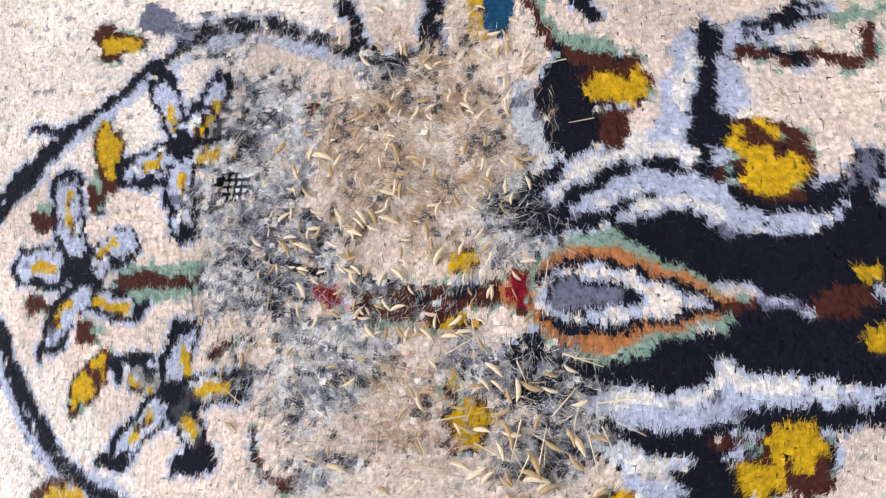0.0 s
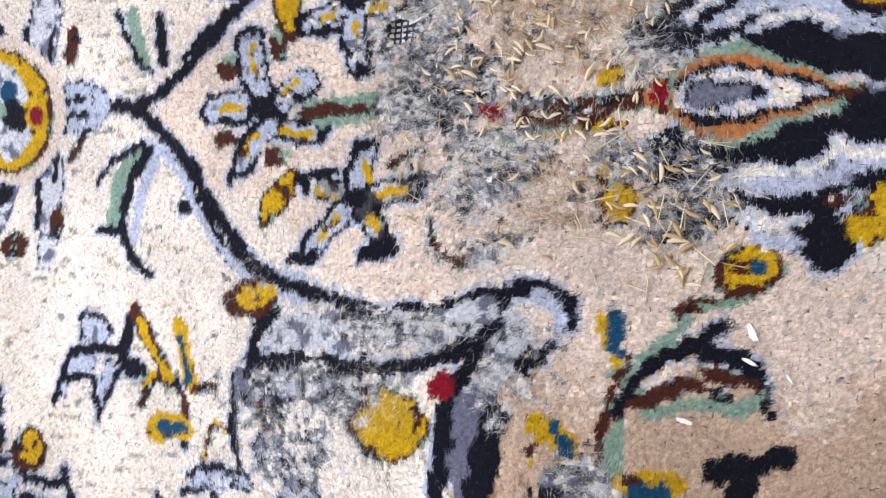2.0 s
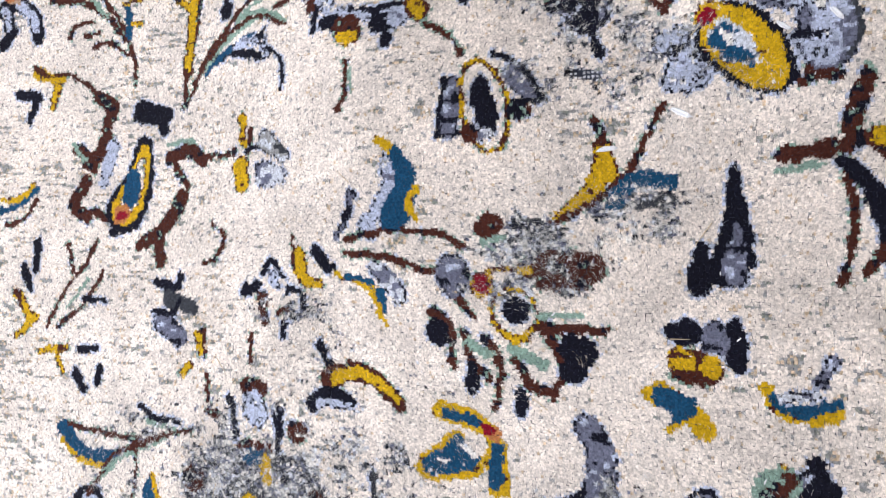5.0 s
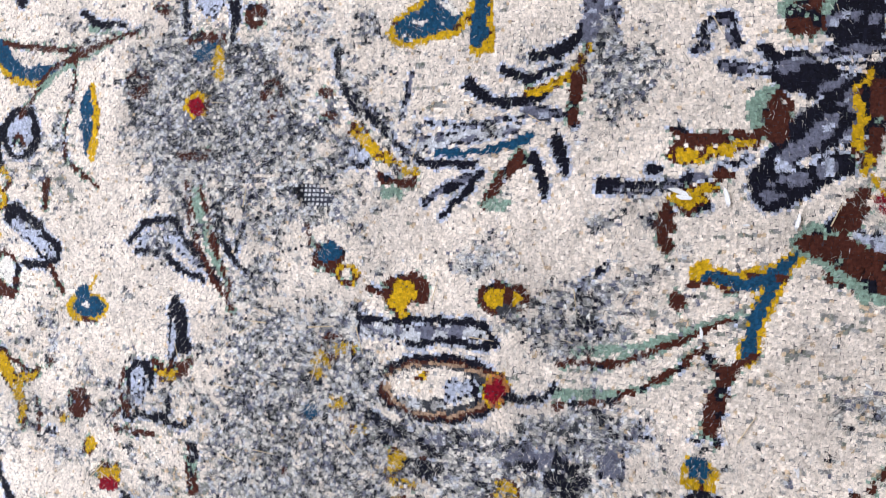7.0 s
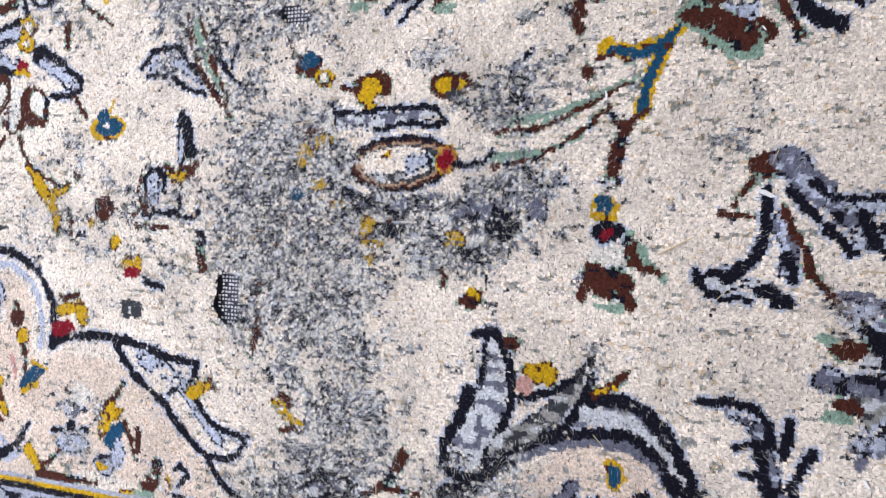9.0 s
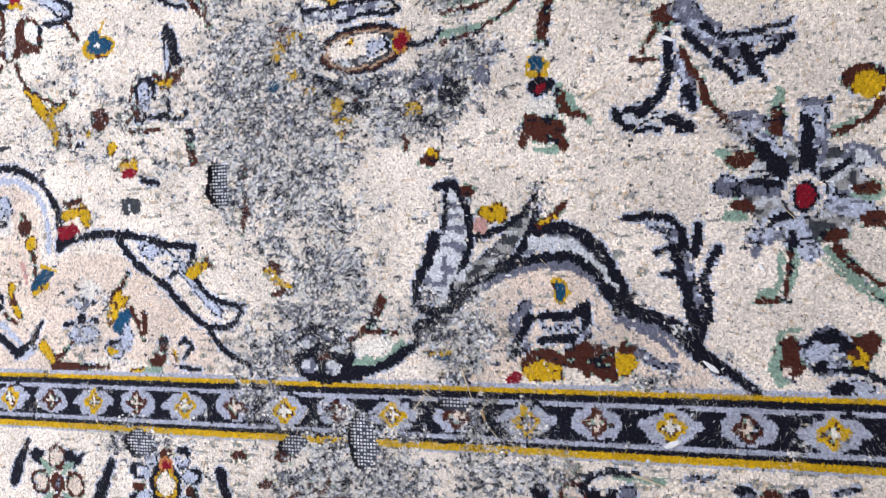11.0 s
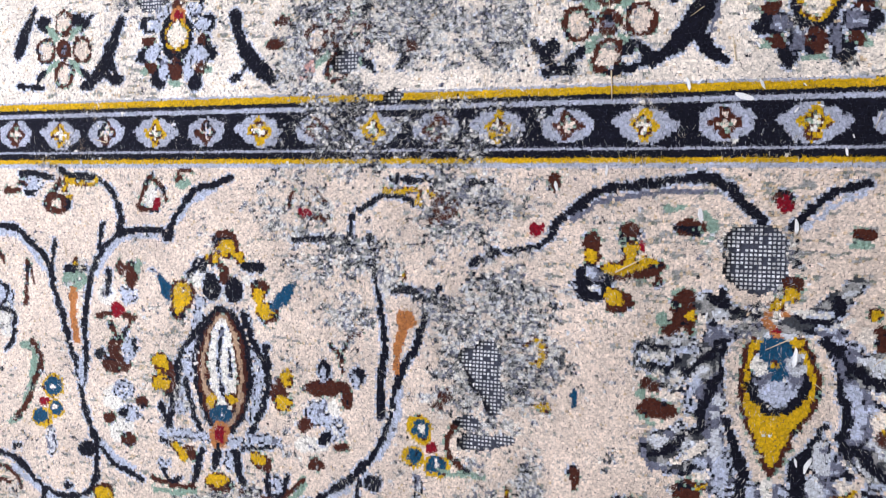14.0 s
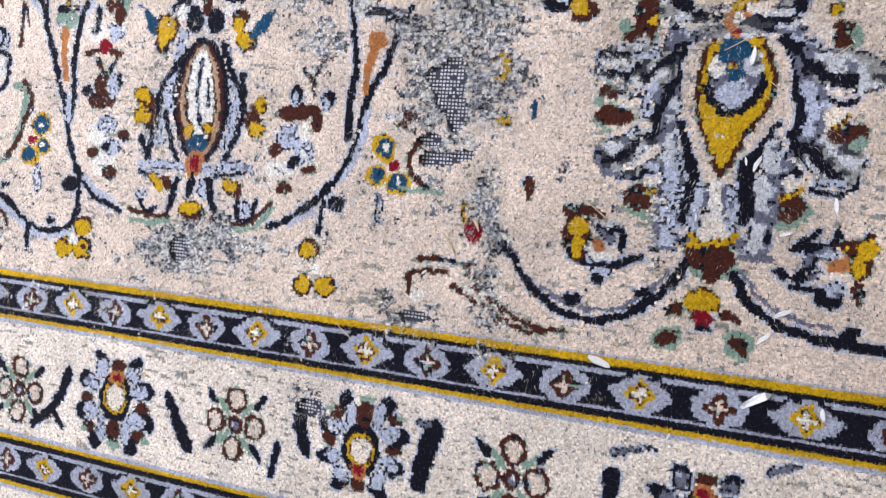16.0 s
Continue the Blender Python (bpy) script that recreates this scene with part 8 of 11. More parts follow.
oval('heart', RED, (-24.41, -30.88), 0.46, 0.29, 4)
oval('drop', PALE, (-23.85, -33.62), 0.46, 1.07, 5)
oval('red_spot', RED, (-30.26, -34.55), 0.77, 0.77, 5)
stroke('red_spot', GOLD, 0.38, 0.33, (-29.31, -32.93), (-29.18, -34.28))
motif('teal_flower')
oval('petal_edge', GOLD, (3.35, -29.85), 0.78, 0.89, 4)
oval('petal_edge', GOLD, (2.90, -31.55), 0.72, 0.66, 5)
oval('petal_edge', GOLD, (4.41, -32.02), 0.88, 0.75, 5)
oval('petal', TEAL, (3.42, -29.85), 0.57, 0.62, 4)
oval('petal', TEAL, (2.97, -31.47), 0.54, 0.48, 5)
oval('petal', TEAL, (4.37, -31.89), 0.70, 0.58, 5)
oval('petal_spot', WHITE, (3.49, -29.84), 0.21, 0.24, 4)
oval('petal_spot', WHITE, (3.11, -31.32), 0.21, 0.17, 5)
oval('petal_spot', WHITE, (4.40, -31.75), 0.14, 0.31, 5)
oval('heart', RED, (4.02, -30.90), 0.39, 0.34, 5)
stroke('stem', MINT, 0.35, 0.34, (4.55, -32.08), (5.81, -32.36), (7.32, -32.41))
stroke('stem', BROWN, 0.34, 0.31, (5.37, -29.49), (5.00, -30.88), (5.65, -31.70), (6.29, -32.18))
oval('leaf', BROWN, (4.97, -27.69), 0.49, 0.37, 3)
oval('leaf', BROWN, (4.50, -28.40), 0.35, 0.27, 4)
oval('drop', PALE, (3.32, -33.44), 0.29, 0.96, 6)
motif('gold_triplet')
oval('triplet_edge', BROWN, (-19.35, -36.74), 0.87, 0.68, 6)
oval('triplet_edge', BROWN, (-19.22, -38.41), 0.82, 0.80, 6)
oval('petal', GOLD, (-19.40, -36.91), 0.77, 0.56, 6)
oval('petal', GOLD, (-20.87, -38.45), 0.79, 0.81, 6)
oval('petal', GOLD, (-19.41, -38.52), 0.68, 0.72, 7)
oval('heart', WHITE, (-20.10, -37.88), 0.39, 0.36, 6)
motif('gold_triplet')
oval('triplet_edge', BROWN, (-1.25, -36.53), 0.72, 0.65, 5)
oval('triplet_edge', BROWN, (0.15, -38.72), 0.75, 0.64, 6)
oval('triplet_edge', BROWN, (-1.39, -38.90), 0.68, 0.69, 6)
oval('petal', GOLD, (-1.40, -36.69), 0.60, 0.54, 5)
oval('petal', GOLD, (-1.37, -38.72), 0.56, 0.65, 6)
oval('petal', GOLD, (0.11, -38.72), 0.63, 0.61, 6)
oval('heart', WHITE, (-0.62, -37.69), 0.44, 0.32, 6)
motif('ladder_scroll')
stroke('ladder_scroll', BROWN, 0.31, 0.27, (6.26, -36.52), (7.45, -36.26), (8.86, -36.31), (9.33, -36.86))
stroke('ladder_scroll', BROWN, 0.32, 0.27, (5.73, -38.58), (5.64, -37.62), (6.53, -37.11), (8.01, -36.94))
stroke('ladder_scroll', BROWN, 0.30, 0.25, (9.69, -37.76), (11.42, -38.74), (13.01, -39.45), (15.26, -39.47))
stroke('ladder_scroll', BROWN, 0.30, 0.26, (11.35, -39.41), (13.05, -39.84), (14.02, -39.77))
stroke('ladder_scroll', BROWN, 0.27, 0.23, (8.44, -37.74), (10.13, -38.71), (10.97, -39.00))
oval('scroll_eye', WHITE, (6.21, -38.59), 0.50, 0.41, 6)
oval('red_spot', RED, (9.43, -34.45), 0.51, 0.66, 5)
stroke('red_spot', GOLD, 0.27, 0.24, (8.59, -32.85), (8.90, -33.90))
motif('ladder_scroll')
stroke('ladder_scroll', BROWN, 0.43, 0.37, (-30.35, -36.43), (-28.62, -35.92), (-27.12, -36.27), (-26.37, -37.28))
stroke('ladder_scroll', BROWN, 0.43, 0.38, (-30.11, -37.61), (-29.36, -37.01), (-27.43, -36.97))
stroke('ladder_scroll', BROWN, 0.44, 0.38, (-30.98, -38.48), (-29.23, -38.62))
oval('scroll_eye', WHITE, (-27.09, -38.37), 0.48, 0.50, 6)
oval('scroll_eye', BROWN, (-27.08, -39.12), 0.42, 0.21, 6)
motif('gold_ring')
oval('gold_ring', GOLD, (10.09, -24.81), 0.71, 0.97, 2)
oval('ring_heart', PEACH, (9.89, -24.82), 0.39, 0.59, 2)
oval('worn_leaf', DUSK, (11.37, -25.13), 0.50, 0.51, 2)
oval('worn_leaf', GOLD, (10.61, -27.90), 0.51, 0.32, 4)
oval('worn_leaf', TEAL, (12.26, -27.14), 0.25, 0.58, 3)
oval('worn_leaf', BROWN, (12.49, -31.62), 0.31, 0.71, 5)
oval('red_spot', RED, (9.97, -17.83), 0.48, 0.39, 0)
oval('worn_leaf', BROWN, (10.76, -15.22), 0.38, 0.45, -1)
motif('gold_sprig')
oval('sprig_ground', PEACH, (14.20, -19.94), 2.46, 2.25, 0)
oval('leaf_edge', BROWN, (13.10, -18.72), 0.49, 0.94, 0)
oval('leaf_edge', BROWN, (15.09, -18.10), 0.59, 0.93, 0)
stroke('leaf_edge', BROWN, 1.05, 0.78, (13.79, -20.16), (15.09, -19.77), (16.44, -19.69))
oval('leaf_edge', BROWN, (16.46, -20.31), 0.23, 0.37, 0)
oval('leaf', GOLD, (12.96, -19.22), 0.37, 0.44, 0)
oval('leaf', GOLD, (15.12, -18.90), 0.36, 0.74, 0)
stroke('leaf', GOLD, 0.74, 0.54, (13.90, -19.97), (15.09, -19.58), (16.25, -19.33))
oval('petal', NAVY, (13.08, -20.67), 0.98, 1.07, 1)
oval('petal', SLATE, (13.24, -20.17), 0.55, 0.44, 0)
oval('petal', WHITE, (13.21, -21.05), 0.40, 0.28, 1)
oval('petal', NAVY, (13.05, -21.56), 0.55, 0.38, 1)
oval('leaf_edge', BROWN, (14.51, -21.65), 0.78, 0.75, 1)
oval('leaf', GOLD, (14.20, -21.47), 0.57, 0.50, 1)
oval('sprig_heart', RED, (15.69, -18.53), 0.21, 0.34, 0)
motif('palmette_top')
oval('bud', MINT, (17.70, -21.02), 0.46, 0.30, 1)
oval('bud', BROWN, (17.96, -21.74), 0.74, 0.91, 1)
oval('bud_heart', IVORY, (18.82, -22.21), 0.56, 0.39, 1)
oval('bud', GOLD, (18.26, -22.22), 0.23, 0.27, 1)
stroke('petal', GREY, 1.16, 0.84, (18.91, -21.54), (20.60, -22.39), (21.71, -22.95))
stroke('petal', NAVY, 0.52, 0.40, (19.23, -21.23), (19.97, -21.69))
stroke('petal', NAVY, 0.34, 0.34, (20.26, -22.04), (21.46, -22.07))
stroke('petal', IVORY, 0.32, 0.28, (19.79, -22.60), (21.53, -22.48))
stroke('petal_edge', SLATE, 0.26, 0.23, (19.25, -23.04), (21.17, -23.09))
stroke('petal', GREY, 1.11, 0.80, (23.02, -22.60), (24.53, -21.69), (26.11, -20.22))
oval('petal', NAVY, (25.33, -21.26), 0.38, 0.40, 1)
stroke('petal', WHITE, 0.36, 0.32, (23.45, -21.72), (25.00, -21.73))
stroke('petal', NAVY, 0.36, 0.32, (23.68, -22.12), (24.96, -22.13))
stroke('petal_edge', SLATE, 0.25, 0.21, (23.81, -22.69), (25.59, -22.69))
stroke('petal', NAVY, 0.33, 0.27, (24.60, -23.19), (25.63, -23.43))
oval('bud', BROWN, (23.24, -20.32), 0.52, 0.47, 0)
oval('bud', GOLD, (23.05, -20.85), 0.42, 0.41, 1)
oval('red_flower', BROWN, (22.52, -15.78), 0.63, 0.41, -1)
oval('red_flower', RED, (22.62, -16.13), 0.50, 0.38, -1)
wear('bare', (21.29, -18.17), 1.50, 1.00, 0, 1.3)
wear('bare', (21.30, -19.56), 1.56, 1.30, 0, 1.3)
wear('bare', (6.75, -25.50), 1.47, 0.74, -16, 1.0)
wear('bare', (7.65, -27.44), 0.87, 1.53, 3, 1.0)
wear('bare', (6.19, -29.22), 1.03, 0.54, 4, 1.0)
wear('bare', (6.91, -30.34), 1.56, 0.54, 4, 1.0)
wear('grey', (7.05, -24.49), 4.04, 5.30, 12, 0.85)
wear('grey', (-1.56, -23.11), 2.27, 2.11, 1, 0.5)
wear('grey', (-5.62, -17.12), 3.18, 2.15, 0, 0.6)
wear('grey', (5.76, -16.22), 4.08, 1.66, 0, 0.6)
wear('grey', (-9.64, -36.86), 5.14, 1.89, 6, 0.8)

motif('cartouche_vine')
stroke('vine_lining', SLATE, 0.31, 0.29, (11.96, -17.27), (13.46, -16.18), (16.11, -15.65), (19.23, -15.59))
stroke('cartouche_vine', NAVY, 0.50, 0.56, (11.82, -16.82), (12.69, -16.08), (13.73, -15.47), (16.09, -15.10), (18.64, -14.92), (19.77, -15.37), (20.76, -16.31), (21.60, -17.05))
stroke('cartouche_vine', NAVY, 0.55, 0.42, (23.10, -17.21), (23.80, -16.44), (24.78, -15.66), (26.46, -15.19))
stroke('vine_lining', BLUE, 0.25, 0.24, (23.63, -17.31), (24.81, -16.35), (26.28, -15.69))
motif('cartouche_vine')
stroke('vine_lining', SLATE, 0.73, 0.52, (9.95, -32.08), (10.35, -33.37), (11.04, -34.63), (11.80, -35.60))
stroke('cartouche_vine', NAVY, 0.40, 0.58, (10.84, -34.32), (11.63, -35.55), (13.12, -37.28), (15.16, -38.45), (17.05, -38.65), (18.79, -37.98), (20.41, -36.54), (21.18, -35.17))
stroke('vine_lining', SLATE, 0.32, 0.27, (13.76, -37.21), (15.42, -37.91), (17.59, -37.95), (19.01, -37.20), (20.33, -35.81))
oval('vine_knob', NAVY, (15.52, -37.64), 0.50, 0.38, 7)
oval('vine_knob', NAVY, (19.13, -36.94), 0.47, 0.31, 6)
stroke('cartouche_vine', NAVY, 0.51, 0.57, (23.65, -35.37), (24.62, -36.86), (26.05, -37.85), (28.17, -38.31), (30.85, -38.37))
stroke('vine_lining', SLATE, 0.28, 0.24, (24.07, -35.15), (25.12, -36.50), (26.52, -37.32), (28.36, -37.71))
oval('vine_knob', NAVY, (29.12, -37.77), 0.50, 0.34, 8)
motif('hanging_bell')
stroke('stem', BROWN, 0.42, 0.36, (12.92, 24.19), (12.27, 22.97), (12.56, 21.77))
oval('cup_edge', GOLD, (12.01, 20.46), 0.75, 0.65, -5)
oval('cup', TEAL, (11.92, 20.66), 0.42, 0.46, -5)
oval('bell_head', NAVY, (12.17, 19.34), 0.78, 0.59, -5)
oval('bell_heart', RED, (12.11, 19.21), 0.29, 0.29, -5)
stroke('bell_edge', MINT, 0.39, 0.32, (13.27, 19.30), (14.19, 17.93), (14.98, 17.10))
stroke('bell_leaf', BROWN, 0.64, 0.38, (13.19, 18.82), (13.68, 17.78), (14.61, 17.38))
oval('bell_edge', MINT, (12.69, 15.71), 0.97, 0.26, -3)
oval('bell', BROWN, (12.50, 16.90), 1.10, 0.78, -4)
stroke('bell_leaf', BROWN, 0.59, 0.46, (11.68, 17.94), (11.39, 17.01), (11.04, 16.02))
stroke('bell_leaf', BROWN, 0.84, 0.51, (12.88, 16.58), (13.49, 15.72))
oval('bell_cap', WHITE, (12.08, 18.23), 0.91, 0.59, -4)
motif('leaf_spray')
oval('spray_knot', BROWN, (19.23, 22.60), 0.88, 0.62, -6)
stroke('stalk', NAVY, 0.42, 0.68, (19.15, 21.61), (19.08, 20.01), (18.91, 18.79), (18.17, 17.73), (17.01, 17.19))
stroke('petal', SLATE, 0.78, 0.72, (19.69, 19.95), (20.13, 18.67), (20.08, 17.75))
stroke('petal', NAVY, 0.42, 0.42, (20.01, 18.68), (20.39, 17.42))
stroke('petal', BLUE, 0.42, 0.36, (19.71, 20.38), (19.91, 19.00))
stroke('foot', NAVY, 0.40, 0.36, (16.29, 17.44), (16.88, 16.57), (18.73, 16.31))
stroke('foot', PALE, 0.40, 0.36, (16.89, 17.01), (17.85, 16.94), (18.93, 17.23))
oval('foot', NAVY, (19.27, 16.89), 0.47, 0.37, -4)
oval('foot', NAVY, (20.02, 16.46), 0.52, 0.43, -4)
stroke('stem', BROWN, 0.39, 0.32, (19.83, 20.68), (20.65, 18.93), (21.25, 17.47), (22.25, 16.48), (22.73, 15.72))
stroke('twig', BROWN, 0.24, 0.28, (18.51, 21.94), (17.95, 21.12), (17.58, 20.66))
stroke('twig', BROWN, 0.31, 0.27, (17.09, 20.34), (18.65, 20.30))
motif('bell_flower')
stroke('petal', SLATE, 1.31, 1.04, (19.94, 22.82), (21.17, 21.57), (22.56, 20.27))
stroke('petal', BLUE, 0.41, 0.35, (20.61, 22.00), (21.73, 20.96))
stroke('petal', NAVY, 0.45, 0.41, (20.14, 21.44), (21.31, 20.21))
stroke('petal', NAVY, 0.38, 0.34, (21.01, 21.83), (22.29, 21.02), (24.78, 21.34), (25.38, 21.74))
stroke('petal', BLUE, 0.52, 0.45, (22.56, 20.63), (23.95, 20.66), (25.20, 20.82))
stroke('petal', NAVY, 0.51, 0.40, (25.25, 20.81), (24.64, 20.05), (23.82, 19.71))
stroke('petal', NAVY, 0.75, 0.57, (23.16, 20.14), (23.41, 18.97))
stroke('petal', NAVY, 0.40, 0.29, (23.53, 19.26), (23.90, 18.51))
stroke('petal', NAVY, 0.44, 0.38, (21.59, 19.82), (22.58, 18.69))
stroke('petal', BLUE, 0.29, 0.29, (22.54, 19.66), (22.85, 18.73))
motif('gold_curl')
oval('curl_edge', BROWN, (28.59, 18.19), 1.07, 0.86, -5)
oval('curl', GOLD, (28.74, 17.89), 0.81, 0.69, -5)
oval('curl_gap', IVORY, (27.95, 16.86), 0.62, 0.52, -4)
stroke('curl_edge', BROWN, 0.48, 0.28, (29.33, 17.09), (29.01, 16.42), (27.82, 15.76), (27.04, 15.41))
stroke('curl_edge', MINT, 0.22, 0.22, (27.20, 15.87), (28.09, 16.03))
motif('star_flower')
oval('petal', GREY, (25.79, 12.54), 2.92, 2.72, -2)
stroke('petal', BLUE, 1.28, 1.12, (26.28, 16.64), (26.09, 14.00))
stroke('petal_edge', SLATE, 0.34, 0.28, (25.55, 17.23), (26.29, 17.23), (27.08, 17.28))
stroke('petal_edge', SLATE, 0.33, 0.33, (26.76, 16.90), (26.88, 15.42), (26.54, 14.27))
stroke('petal_heart', NAVY, 0.56, 0.89, (25.85, 16.32), (25.98, 15.04), (26.00, 13.71))
stroke('petal', BLUE, 1.33, 1.02, (23.01, 15.94), (23.82, 15.04), (24.88, 13.48))
stroke('petal_edge', SLATE, 0.41, 0.40, (22.37, 16.83), (23.31, 16.64), (24.12, 16.10), (25.08, 15.43))
stroke('petal_heart', NAVY, 0.46, 1.02, (23.28, 15.50), (23.92, 14.67), (24.61, 13.79))
stroke('petal', PALE, 0.97, 0.83, (28.71, 14.25), (27.79, 14.08), (26.84, 13.20))
stroke('petal_edge', SLATE, 0.38, 0.32, (27.80, 14.83), (28.72, 14.66), (29.46, 13.63))
stroke('petal_heart', NAVY, 0.38, 0.50, (27.94, 14.07), (26.73, 13.32))
stroke('petal', SLATE, 1.17, 0.85, (21.83, 12.92), (23.22, 12.91), (24.59, 12.72))
stroke('petal_heart', NAVY, 0.35, 0.40, (23.12, 13.09), (24.65, 13.02))
stroke('petal', WHITE, 0.41, 0.34, (22.68, 13.36), (24.06, 13.58))
stroke('petal', BLUE, 0.98, 0.85, (23.44, 10.24), (24.42, 11.26), (25.37, 11.67))
stroke('petal_heart', NAVY, 0.34, 0.40, (23.79, 10.96), (25.16, 11.56))
stroke('petal_edge', SLATE, 0.40, 0.35, (23.26, 9.46), (23.55, 10.12))
stroke('petal_edge', SLATE, 0.34, 0.28, (23.99, 10.11), (24.65, 10.57))
stroke('petal', BLUE, 1.13, 0.95, (25.30, 10.78), (25.91, 9.40))
stroke('petal_heart', NAVY, 0.40, 0.34, (25.13, 10.49), (25.06, 9.36))
stroke('petal', BLUE, 1.00, 0.92, (26.66, 12.38), (27.48, 11.70), (28.51, 11.48))
stroke('petal_edge', SLATE, 0.33, 0.27, (27.24, 12.36), (28.26, 12.19))
oval('petal', IVORY, (25.77, 12.48), 1.06, 1.18, -2)
oval('flower_rim', NAVY, (25.81, 12.30), 0.66, 0.80, -2)
oval('flower_heart', RED, (25.76, 12.40), 0.51, 0.62, -2)
oval('leaf', MINT, (24.58, 17.43), 0.27, 0.65, -4)
oval('leaf', BROWN, (24.56, 16.30), 0.38, 0.89, -4)
oval('leaf', MINT, (21.93, 14.80), 0.51, 0.30, -3)
oval('leaf', BROWN, (22.76, 14.32), 0.75, 0.42, -3)
oval('leaf', MINT, (22.41, 11.31), 0.67, 0.24, -2)
oval('leaf', BROWN, (22.70, 11.84), 0.67, 0.36, -2)
oval('leaf', MINT, (28.67, 12.17), 0.76, 0.23, -2)
oval('leaf', BROWN, (28.58, 12.58), 0.66, 0.32, -2)
oval('leaf', BROWN, (28.80, 10.95), 0.61, 0.38, -2)
oval('leaf', BROWN, (26.98, 10.20), 0.68, 0.38, -1)
stroke('stem', MINT, 0.34, 0.35, (24.52, 9.31), (24.43, 7.67), (23.65, 7.29))
stroke('stem', BROWN, 0.28, 0.29, (24.95, 9.30), (24.86, 7.66), (24.57, 6.92), (23.48, 6.92))
stroke('stem', MINT, 0.33, 0.30, (26.66, 9.56), (27.92, 8.07), (29.38, 7.07))
stroke('stem', BROWN, 0.28, 0.24, (27.02, 9.67), (28.19, 8.36), (29.39, 7.59))
motif('thorn_leaf')
stroke('leaf_body', SLATE, 0.60, 0.90, (19.17, 10.37), (19.89, 8.49), (20.41, 6.01))
stroke('leaf_edge', NAVY, 0.40, 0.48, (16.57, 11.59), (18.32, 11.62), (19.37, 11.11), (19.92, 9.73))
stroke('leaf_edge', NAVY, 0.54, 0.72, (19.34, 9.75), (19.75, 7.56), (20.39, 4.90))
stroke('leaf_edge', NAVY, 0.43, 0.42, (18.39, 9.58), (19.57, 9.80))
stroke('leaf_edge', NAVY, 0.40, 0.42, (18.71, 8.26), (19.60, 8.43))
stroke('leaf_edge', NAVY, 0.50, 0.45, (21.53, 9.69), (20.80, 7.98), (21.00, 6.63), (20.44, 4.90))
stroke('leaf_edge', NAVY, 0.48, 0.42, (20.53, 10.95), (20.37, 9.35))
stroke('leaf_body', SLATE, 0.31, 0.30, (18.01, 11.22), (19.18, 10.62))
motif('tulip')
oval('petal', PALE, (6.19, 8.72), 1.55, 2.18, 0)
stroke('petal', PALE, 1.24, 1.38, (7.02, 13.11), (6.89, 11.08), (6.50, 9.39))
stroke('petal_edge', NAVY, 0.49, 0.45, (5.85, 13.78), (6.77, 13.93), (7.30, 13.23), (7.62, 12.07), (7.71, 10.38), (7.18, 8.84), (6.64, 7.21), (6.12, 6.26))
stroke('petal_edge', NAVY, 0.41, 0.42, (6.47, 13.47), (6.22, 12.12), (6.13, 11.17))
stroke('petal_edge', NAVY, 0.77, 0.63, (5.55, 10.71), (5.00, 9.08))
stroke('petal_edge', NAVY, 0.49, 0.62, (5.00, 9.08), (4.39, 7.88), (4.63, 6.47), (6.33, 6.19))
stroke('petal', GREY, 1.50, 0.86, (7.50, 8.02), (9.39, 9.67), (11.12, 11.60))
stroke('petal_edge', NAVY, 0.44, 0.46, (8.27, 10.70), (10.12, 11.44), (11.68, 12.89))
stroke('petal_edge', NAVY, 0.49, 0.48, (11.68, 12.89), (11.57, 11.26), (10.67, 9.70), (9.02, 8.47), (7.28, 7.61))
oval('tulip_heart', GOLD, (9.19, 12.14), 0.88, 0.60, -2)
oval('tulip_heart', PINK, (8.36, 11.44), 0.44, 0.47, -2)
oval('tulip_heart', BROWN, (7.72, 13.35), 0.41, 0.34, -2)
motif('scroll')
stroke('scroll_lining', PALE, 0.79, 0.62, (11.60, 10.21), (13.66, 10.02), (15.32, 8.50), (16.40, 7.15))
stroke('scroll', NAVY, 0.49, 0.53, (11.62, 10.99), (13.37, 11.00), (14.92, 9.92), (16.18, 8.17), (16.63, 6.58))
stroke('scroll', NAVY, 0.47, 0.44, (10.04, 8.72), (11.38, 9.29), (13.33, 9.41), (14.83, 8.70), (15.97, 7.15), (16.38, 6.39))
stroke('scroll_lining', SLATE, 0.41, 0.38, (8.32, 7.74), (10.70, 8.58), (13.31, 8.86), (15.00, 7.93))
stroke('scroll', NAVY, 0.62, 0.64, (16.38, 6.45), (17.88, 6.01), (19.52, 5.14), (20.82, 3.73), (23.15, 2.08))
stroke('scroll_lining', SLATE, 0.37, 0.30, (16.67, 5.81), (18.46, 5.07), (19.90, 3.84))
stroke('scroll', NAVY, 0.48, 0.55, (7.84, 7.68), (6.55, 6.39), (5.09, 4.95), (3.46, 3.75), (1.43, 2.73), (-0.25, 2.12))
stroke('thorn_bud', BROWN, 0.49, 0.39, (11.96, 11.31), (12.88, 11.80), (13.47, 12.42))
stroke('thorn_bud', GOLD, 0.29, 0.26, (12.03, 11.37), (12.94, 11.60))
motif('panel_flower')
oval('drop_edge', GOLD, (12.96, 7.50), 0.48, 0.78, 0)
oval('drop', TEAL, (12.95, 7.37), 0.29, 0.59, 0)
stroke('petal', SLATE, 0.73, 0.66, (10.98, 6.49), (10.21, 5.33), (10.91, 4.14))
stroke('petal', NAVY, 0.59, 0.53, (11.16, 5.80), (10.60, 4.67), (10.17, 3.73))
stroke('petal', NAVY, 0.52, 0.51, (11.81, 5.93), (13.56, 6.00), (14.40, 6.78))
